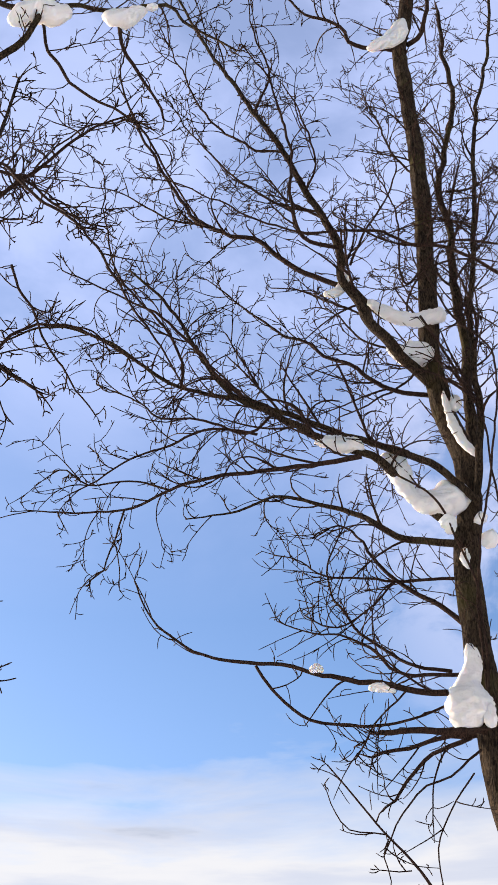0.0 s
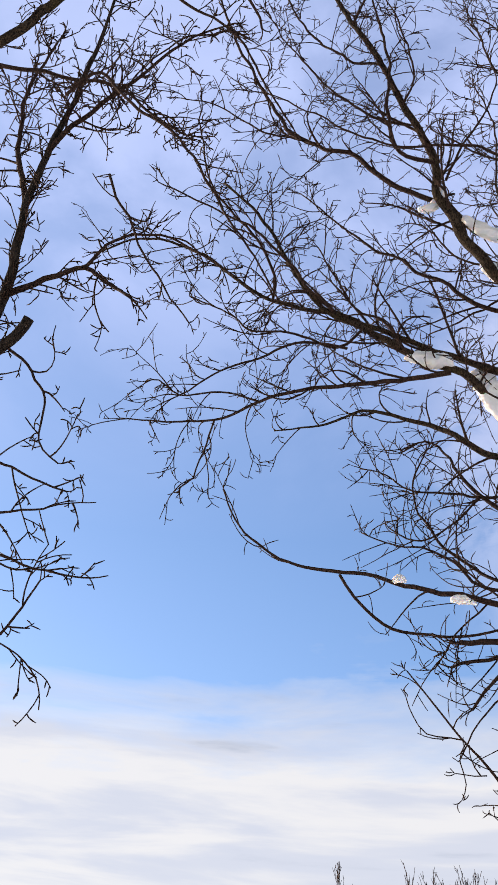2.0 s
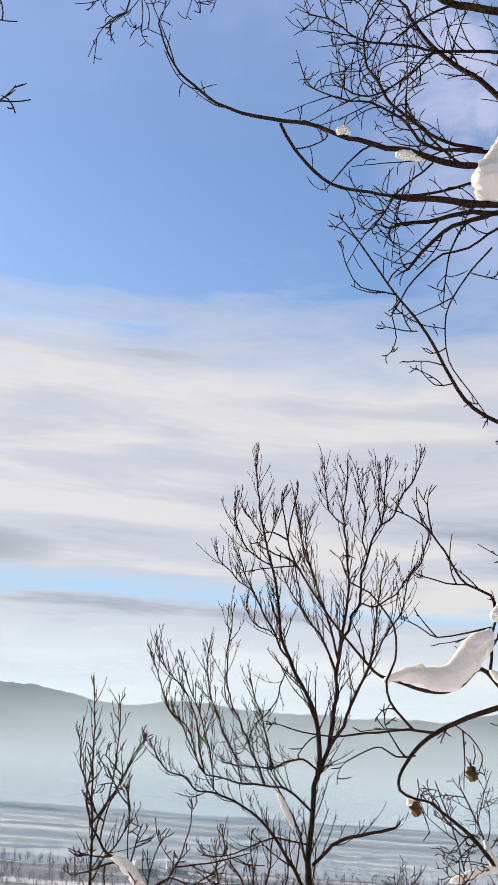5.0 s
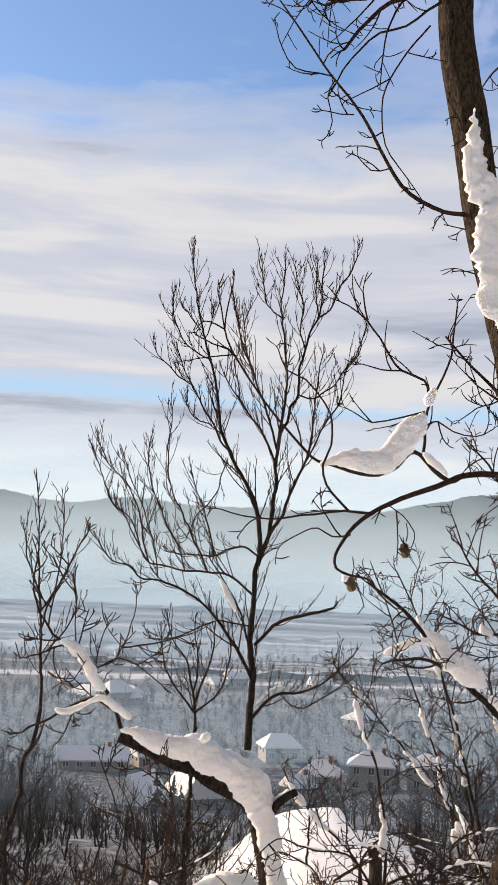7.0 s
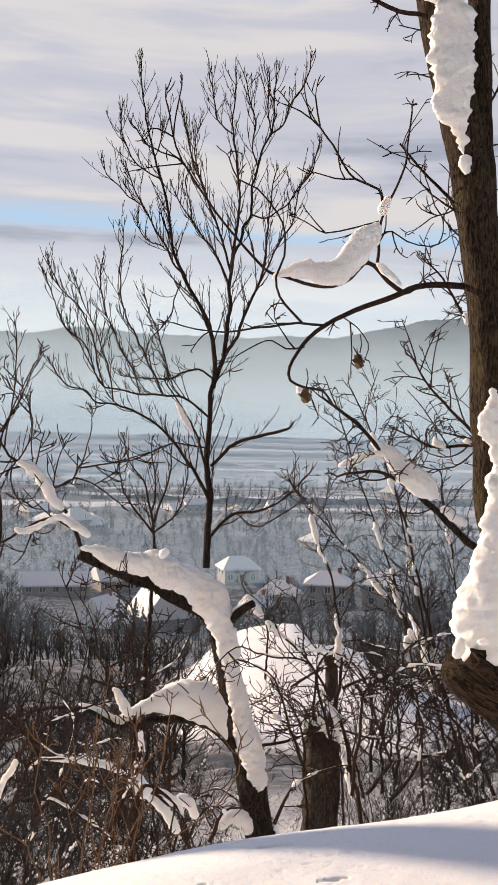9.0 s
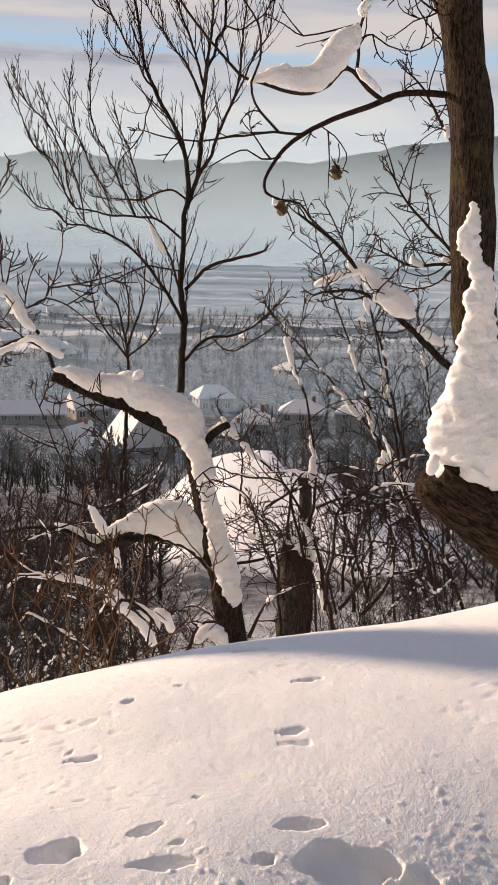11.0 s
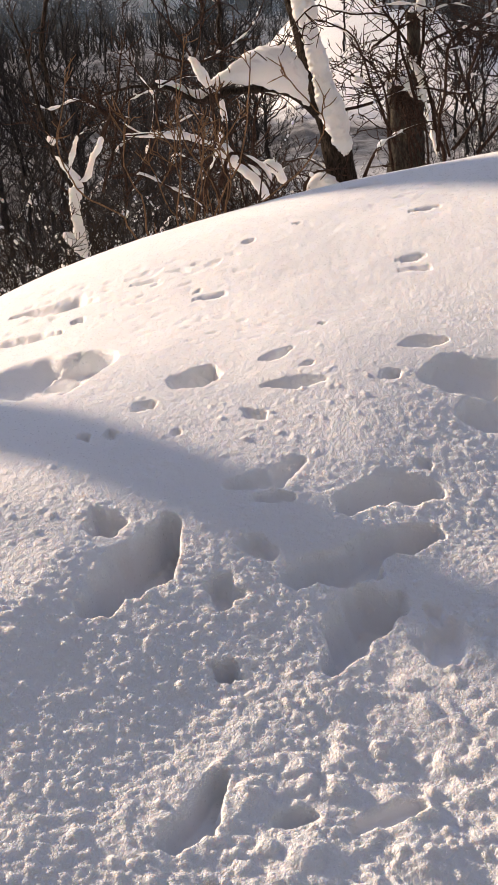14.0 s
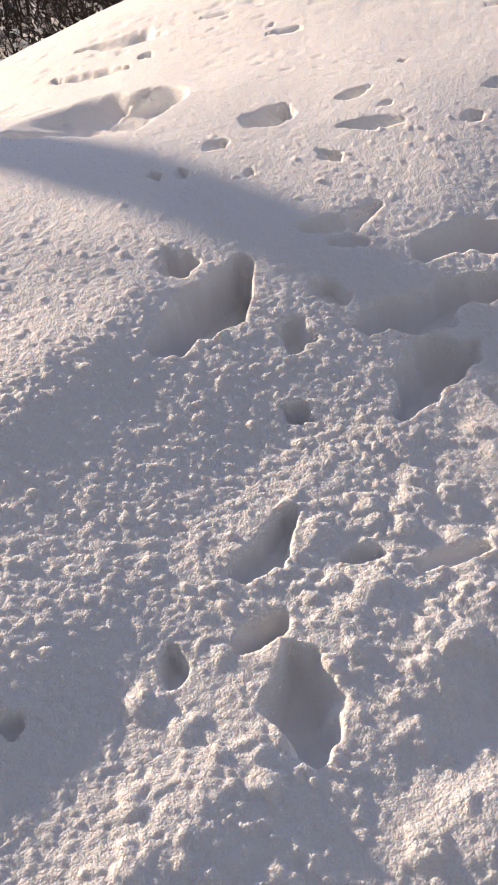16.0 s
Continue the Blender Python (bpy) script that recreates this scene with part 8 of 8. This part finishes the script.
# ---- woodland on the lower slope ----
def wood_tree(h, label):
    b = Tree("woodland_tree", (0, 0, 0), label, "tree", WOOD_FAR, WOOD_FAR, "woodland below")
    limb(b, [(0, 0, 0), (0.1, 0, h * 0.4), (-0.05, 0.1, h * 0.75), (0.05, 0, h)], 0.11, 0.02, name="trunk", sides=6, wiggle=0.08, step=0.35)
    for k in range(7):
        a, z = _rng.uniform(0, 2 * math.pi), h * _rng.uniform(0.2, 0.7)
        d = np.array([math.cos(a), math.sin(a), 0.9])
        limb(b, [(0, 0, z), d * h * 0.16 + (0, 0, z), d * h * 0.3 + (0, 0, z + h * 0.08)], 0.05, 0.015, sides=5, wiggle=0.08, step=0.3)
    sprout(b, 0.7, 1.2, 0.8, WOOD_FAR, levels=2, rmin=0.012, flatten=1.0, tip=0.5, seg=0.3)
    return b.root


woods = [wood_tree(h, "bare grey-brown woodland tree on the lower slope") for h in (6.5, 7.5, 8.5)]
for n in range(300):
    y = 28 + 130 * r2.random() ** 1.3
    x = r2.uniform(-0.24, 0.36) * y
    if abs(x / y - 0.09) < 0.07 and 26 < y < 78:
        continue
    ax, ay = x - 6.0, y - 64.0
    if abs(0.5 * ax + 0.84 * ay) < 9 and -30 < 0.84 * ax - 0.5 * ay < 4:      # the sun reaches the knoll here
        continue
    z = float(terrain(np.array(x), np.array(y)))
    line = 1.5 - math.tan(radians(r2.uniform(10.6, 14.0))) * y
    size = min(1.3, max(0.3, (line - z) / 7.5))
    m = Matrix.Translation((x, y, z - 0.2)) @ pose(0, 0, 0, 0, 0, r2.uniform(0, 360))
    c = copy_thing(woods[n % 3], m)
    c.scale = (size, size, size)
for k, w in enumerate(woods):
    w.matrix_basis = Matrix.Translation((-6.0 + 5 * k, 40 + 6 * k, float(terrain(np.array(-6.0 + 5 * k), np.array(40.0 + 6 * k))))) @ Matrix.Diagonal((0.5, 0.5, 0.5, 1))

# far trees of the valley, past counting
far = Tubes()
for n in range(4200):
    y = 165 + 620 * r2.random() ** 1.6
    x = r2.uniform(-0.25, 0.36) * y
    if any(abs(x - hx * y / hy) < 6 and hy - 70 < y < hy + 4 for hx, hy in ((-3.4, 215), (-13, 200), (-25, 262), (-18, 262), (-13, 272), (21.6, 250), (31.8, 250), (43.5, 252), (15, 285))):
        continue
    z = float(terrain(np.array(x), np.array(y)))
    h = r2.uniform(2.5, 6.5)
    far.add([(x, y, z), (x + r2.uniform(-0.1, 0.1) * h, y, z + h * 0.8)], (0.09, 0.03), 3)
    for k in range(14):
        a, out = r2.uniform(0, 6.28), h * r2.uniform(0.12, 0.34)
        q = np.array([x, y, z + h * r2.uniform(0.2, 0.75)])
        way = np.array([math.cos(a), math.sin(a), r2.uniform(0.3, 1.2)])
        far.add([q, q + way * out * 0.6, q + way * out + np.array([0, 0, out * 0.2])], (0.06, 0.045, 0.025), 3)
for n in range(2100):       # the wood thickens towards the houses
    y = 105 + 110 * r2.random() if n < 1000 else 62 + 150 * r2.random()
    x = (r2.uniform(-0.24, 0.34) if n < 1000 else r2.uniform(-0.24, 0.0)) * y
    if abs(x / y - 0.09) < 0.055 and y < 125:
        continue
    z = float(terrain(np.array(x), np.array(y)))
    line = 1.5 - math.tan(radians(11.0 + 3.0 * r2.random() ** 0.7 if n < 1000 else 9.6 + 5.0 * r2.random() ** 0.6)) * y
    h = min(8.0, line - z)
    if h < 1.5:
        continue
    foot, top_at = np.array([x, y, z]), np.array([x + r2.uniform(-0.22, 0.22) * h, y, z + h])
    bow = (foot + top_at) / 2 + np.array([r2.uniform(-0.08, 0.08) * h, 0, 0])
    far.add([foot, bow, top_at], (0.08, 0.05, 0.02), 3)
    for k in range(16):
        a, f, out = r2.uniform(0, 6.28), r2.uniform(0.1, 0.95), r2.uniform(0.1, 0.24) * h
        q = foot + (bow - foot) * 2 * f if f < 0.5 else bow + (top_at - bow) * (2 * f - 1)
        way = np.array([math.cos(a), math.sin(a), r2.uniform(0.4, 1.4)])
        far.add([q, q + way * out * 0.6, q + way * out + np.array([0, 0, out * 0.3])], (0.032, 0.024, 0.014), 3)
tagged(far.link("far_trees", WOOD_FAR), "grey bare trees scattered through the valley town", "trees", kind="stuff")

# ---- houses of the valley town ----
def box(bm, x0, x1, y0, y1, z0, z1):
    vs = [bm.verts.new(p) for p in ((x0, y0, z0), (x1, y0, z0), (x1, y1, z0), (x0, y1, z0), (x0, y0, z1), (x1, y0, z1), (x1, y1, z1), (x0, y1, z1))]
    for f in ((3, 2, 1, 0), (4, 5, 6, 7), (0, 1, 5, 4), (1, 2, 6, 5), (2, 3, 7, 6), (3, 0, 4, 7)):
        bm.faces.new([vs[i] for i in f])


def part(name, bm, mat, parent, label=""):
    me = bpy.data.meshes.new(name)
    bm.to_mesh(me)
    bm.free()
    me.materials.append(mat)
    ob = new(name, me)
    ob.parent = parent
    return tagged(ob, label)


def house(x, y, w, d, h, rise, turn, wall, label, storeys=1, hip=0.0):
    """A gabled house: the ridge runs along its local x; its long front faces the hill."""
    z = float(terrain(np.array(float(x)), np.array(float(y)))) - 0.2
    hs = new("house")
    hs.matrix_basis = pose(x, y, z, 0, 0, turn)
    tagged(hs, label, "house", "houses of the valley town")
    bm = bmesh.new()
    ring = [(-d / 2, 0), (d / 2, 0), (d / 2, h), (0, h + (0.05 if hip else rise)), (-d / 2, h)]
    a = [bm.verts.new((-w / 2, p, q)) for p, q in ring]
    b = [bm.verts.new((w / 2, p, q)) for p, q in ring]
    bm.faces.new(a[::-1])
    bm.faces.new(b)
    for i in range(5):
        bm.faces.new((a[i], a[(i + 1) % 5], b[(i + 1) % 5], b[i]))
    part("wall", bm, wall, hs)
    o, th = 0.55, 0.34
    bm = bmesh.new()
    ez = h - rise * o / (d / 2) + 0.03
    low_ring = [bm.verts.new(p) for p in ((-w / 2 - o, -d / 2 - o, ez), (w / 2 + o, -d / 2 - o, ez), (w / 2 + o, d / 2 + o, ez), (-w / 2 - o, d / 2 + o, ez))]
    top_ring = [bm.verts.new((v.co.x, v.co.y, ez + th)) for v in low_ring]
    half = w / 2 + o - hip * (d / 2 + o)
    ra, rb = bm.verts.new((-half, 0, h + rise + th)), bm.verts.new((half, 0, h + rise + th))
    for k in range(4):
        bm.faces.new((low_ring[k], low_ring[(k + 1) % 4], top_ring[(k + 1) % 4], top_ring[k]))
    bm.faces.new((top_ring[0], top_ring[1], rb, ra))
    bm.faces.new((top_ring[2], top_ring[3], ra, rb))
    bm.faces.new((top_ring[1], top_ring[2], rb))
    bm.faces.new((top_ring[3], top_ring[0], ra))
    if hip:
        bm.faces.new(low_ring[::-1])
    bmesh.ops.recalc_face_normals(bm, faces=bm.faces)
    part("roof", bm, SNOW_TREE, hs, "roof under thick snow")
    bm = bmesh.new()
    box(bm, w * 0.22, w * 0.22 + 0.7, -0.35, 0.35, h + rise * 0.6, h + rise + 1.1)
    part("chimney", bm, BRICK, hs)
    for st in range(storeys):
        zz = 0.9 + st * 2.7
        for k in range(max(2, int(w / 2.6))):
            cx = -w / 2 + (k + 0.5) * w / max(2, int(w / 2.6))
            bm = bmesh.new()
            box(bm, cx - 0.62, cx + 0.62, -d / 2 - 0.05, -d / 2 + 0.02, zz, zz + 1.5)
            win = part("window", bm, FRAME_WHITE, hs)
            for sx in (-0.29, 0.29):
                bm = bmesh.new()
                box(bm, cx + sx - 0.24, cx + sx + 0.24, -d / 2 - 0.075, -d / 2 - 0.045, zz + 0.1, zz + 1.4)
                part("pane", bm, GLASS_DARK, win)
    for s in (-1, 1):
        for k in (-1, 1):
            bm = bmesh.new()
            xx = s * w / 2
            box(bm, xx - 0.05, xx + 0.05, k * d * 0.2 - 0.5, k * d * 0.2 + 0.5, h - 1.6, h - 0.3)
            win = part("window", bm, FRAME_WHITE, hs)
            bm = bmesh.new()
            box(bm, xx - 0.07, xx + 0.07, k * d * 0.2 - 0.4, k * d * 0.2 + 0.4, h - 1.5, h - 0.4)
            part("pane", bm, GLASS_DARK, win)
    return hs


house(-1.6, 215, 8.5, 9.5, 3.0, 6.2, 112, PLASTER_BROWN, "brown gabled house with a steep snowy roof")
house(-11.5, 205, 7.0, 6.5, 2.4, 3.8, 62, PLASTER_BROWN, "small brown house with a snowy roof")
house(-25, 262, 14, 9, 2.3, 2.0, 8, PLASTER, "long low house under a snowy roof")
house(-13, 272, 8, 7, 3.0, 2.8, 20, PLASTER, "small pale house under a snowy roof")
house(21.6, 250, 7, 6.5, 3.8, 2.2, -14, PLASTER, "grey house with a snowy hipped roof", 1, 0.8)
house(31.8, 250, 8.8, 7, 5.4, 2.0, -10, PLASTER, "two-storey grey house with a snowy hipped roof", 2, 0.8)
house(43.5, 252, 7.5, 7, 5.0, 2.0, -18, PLASTER, "two-storey pale house with a snowy hipped roof", 2, 0.8)
house(15.0, 285, 8, 7, 3.6, 2.2, 12, PLASTER, "pale house with a broad snowy roof", 1, 0.6)
house(16.5, 240, 4.5, 4, 2.2, 1.6, 30, PLASTER_BROWN, "low shed with a snowy roof")
for n in range(20):
    y = 300 + 420 * r2.random() ** 1.2
    x = r2.uniform(-0.14, 0.32) * y
    house(round(x, 1), round(y, 1), round(r2.uniform(7, 12), 1), round(r2.uniform(6, 8), 1), round(r2.uniform(2.4, 4.5), 1), round(r2.uniform(1.8, 3), 1), round(r2.uniform(-50, 50)),
          PLASTER if n % 3 else PLASTER_BROWN, "distant town house with a snow-white roof", 1, 0.0 if n % 2 else 0.7)


def spruce(x, y, h):
    z = float(terrain(np.array(float(x)), np.array(float(y))))
    t = Tree("spruce", (x, y, z), "dark narrow spruce among the houses", "tree", BARK_DARK, SPRUCE, "spruces")
    limb(t, [(x, y, z), (x, y, z + h * 0.5), (x, y, z + h)], 0.15, 0.03, name="trunk", sides=6, wiggle=0)
    f = Tubes()
    for k in range(90):
        q = r2.random() ** 1.3
        a = r2.uniform(0, 6.28)
        zz, ln = h * (0.1 + 0.9 * q), h * 0.2 * (1 - q) + 0.1
        c, s = math.cos(a), math.sin(a)
        f.add([(0, 0, zz), (c * ln * 0.6, s * ln * 0.6, zz - ln * 0.15), (c * ln, s * ln, zz - ln * 0.4)], (0.10, 0.16, 0.03), 4)
    tagged(f.link("crown", SPRUCE, t.root), kind="stuff")


for x, y, h in ((-8.2, 190, 7), (-5.6, 188, 6), (-4.6, 192, 5), (36, 245, 6)):
    spruce(x, y, h)

# ---- fields and river strips of the valley floor ----
VALLEY_DARK = plain("hedges_and_water", (0.07, 0.085, 0.10), 0.7, 0.3, 0.05)
for n in range(7):
    y0 = 560 + 150 * n + r2.uniform(-15, 15)
    x0, wd, dp = r2.uniform(-0.15, 0.2) * y0, r2.uniform(0.2, 0.45) * y0, r2.uniform(8, 26)
    xs = np.linspace(x0 - wd / 2, x0 + wd / 2, 40)
    X = np.vstack([xs] * 4)
    Y = np.vstack([y0 + dp * q + 12 * vnoise(xs, xs * 0 + n * 30, 60, 4 + int(q * 3)) for q in (0, 0.33, 0.66, 1)])
    Z = terrain(X, Y) + 0.5 + np.vstack([0 * xs - 0.8, 0.8 + 1.2 * vnoise(xs, xs * 0, 9, n), 1 + 1.2 * vnoise(xs, xs * 0, 7, n), 0 * xs - 0.8])
    tagged(grid_object("hedge", X, Y, Z, VALLEY_DARK), "dark strip of hedge across the snowy valley fields", "hedge", "valley hedges", "stuff")

# ---- the wooded ridge at the valley's end ----
RIDGE_X = (-1600, -900, -570, -500, -420, -373, -292, -230, -150, -76, 147, 317, 430, 487, 578, 760, 1700)
RIDGE_Z = (60, 120, 140, 139, 128, 116, 112, 124, 124, 116, 114, 118, 143, 153, 167, 185, 120)
m_hill, nt, b = material("hazy_wooded_ridge", 1.0, 0.0)
hv = coords(nt)
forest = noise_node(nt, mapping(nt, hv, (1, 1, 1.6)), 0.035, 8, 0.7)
# blue-grey of the distant haze is put into the wood and snow colours
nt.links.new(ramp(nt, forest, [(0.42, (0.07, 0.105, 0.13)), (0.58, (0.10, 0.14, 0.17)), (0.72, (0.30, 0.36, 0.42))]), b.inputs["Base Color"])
hx = np.arange(-1600, 1700, 4.0)
top = np.interp(hx, RIDGE_X, RIDGE_Z) + 3 * vnoise(hx, hx * 0, 60, 2)
treetops = 2.0 * np.abs(vnoise(hx, hx * 0, 7, 3)) + 1.4 * vnoise(hx, hx * 0, 4.5, 5)
q = np.linspace(0, 1, 40)[:, None]
HX = np.vstack([hx] * 40)
HY = 1750 + 750 * q + 60 * vnoise(HX, q * 900 + HX * 0, 260, 6) * (1 - q)
HZ = -60 + (top + 60) * q ** 1.15 + 16 * vnoise(HX, HY, 160, 8) * q * (1 - q) * 2 + treetops * (q > 0.985)
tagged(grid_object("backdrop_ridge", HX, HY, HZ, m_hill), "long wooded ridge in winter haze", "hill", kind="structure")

# ---- mist and distance haze: thin lit sheets with the haze's blue in their colour ----
def mist(name, y, top, bottom, dens, tint):
    m = bpy.data.materials.new(name)
    m.use_nodes = True
    nt = m.node_tree
    nt.nodes.clear()
    out = nt.nodes.new("ShaderNodeOutputMaterial")
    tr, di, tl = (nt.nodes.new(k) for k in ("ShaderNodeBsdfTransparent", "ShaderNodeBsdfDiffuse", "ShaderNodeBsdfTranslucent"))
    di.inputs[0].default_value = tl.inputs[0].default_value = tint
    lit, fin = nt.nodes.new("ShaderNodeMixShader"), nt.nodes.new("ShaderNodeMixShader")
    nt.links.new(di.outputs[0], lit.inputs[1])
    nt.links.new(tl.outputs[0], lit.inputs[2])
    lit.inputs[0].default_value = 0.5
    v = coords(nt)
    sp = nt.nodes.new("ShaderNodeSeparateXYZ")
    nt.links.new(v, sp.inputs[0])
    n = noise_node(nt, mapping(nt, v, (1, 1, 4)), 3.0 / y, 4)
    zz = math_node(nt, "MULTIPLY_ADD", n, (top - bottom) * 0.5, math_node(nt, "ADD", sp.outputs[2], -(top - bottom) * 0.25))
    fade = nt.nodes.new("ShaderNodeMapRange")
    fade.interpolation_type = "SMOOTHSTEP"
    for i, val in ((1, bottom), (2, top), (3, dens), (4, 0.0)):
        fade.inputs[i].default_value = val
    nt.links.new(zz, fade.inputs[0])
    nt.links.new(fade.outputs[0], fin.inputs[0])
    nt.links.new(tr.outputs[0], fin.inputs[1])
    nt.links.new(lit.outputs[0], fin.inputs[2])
    nt.links.new(fin.outputs[0], out.inputs[0])
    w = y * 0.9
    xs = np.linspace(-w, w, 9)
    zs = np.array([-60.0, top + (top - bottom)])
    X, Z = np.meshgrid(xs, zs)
    tagged(grid_object("backdrop_haze_sheet", X, y + X * 0.04, Z, m), "upright tinted sheet standing in for valley mist and haze", "mist", kind="structure")


# tints grow paler with distance to imitate haze; the last is mist at the foot
mist("haze_near", 132, -6, -34, 0.16, (0.42, 0.61, 0.84, 1))
mist("haze_town", 275, 4, -40, 0.33, (0.47, 0.67, 0.88, 1))
mist("haze_fields", 640, 30, -40, 0.42, (0.48, 0.70, 0.93, 1))
mist("haze_ridge", 1500, 170, -20, 0.86, (0.66, 0.86, 1.0, 1))
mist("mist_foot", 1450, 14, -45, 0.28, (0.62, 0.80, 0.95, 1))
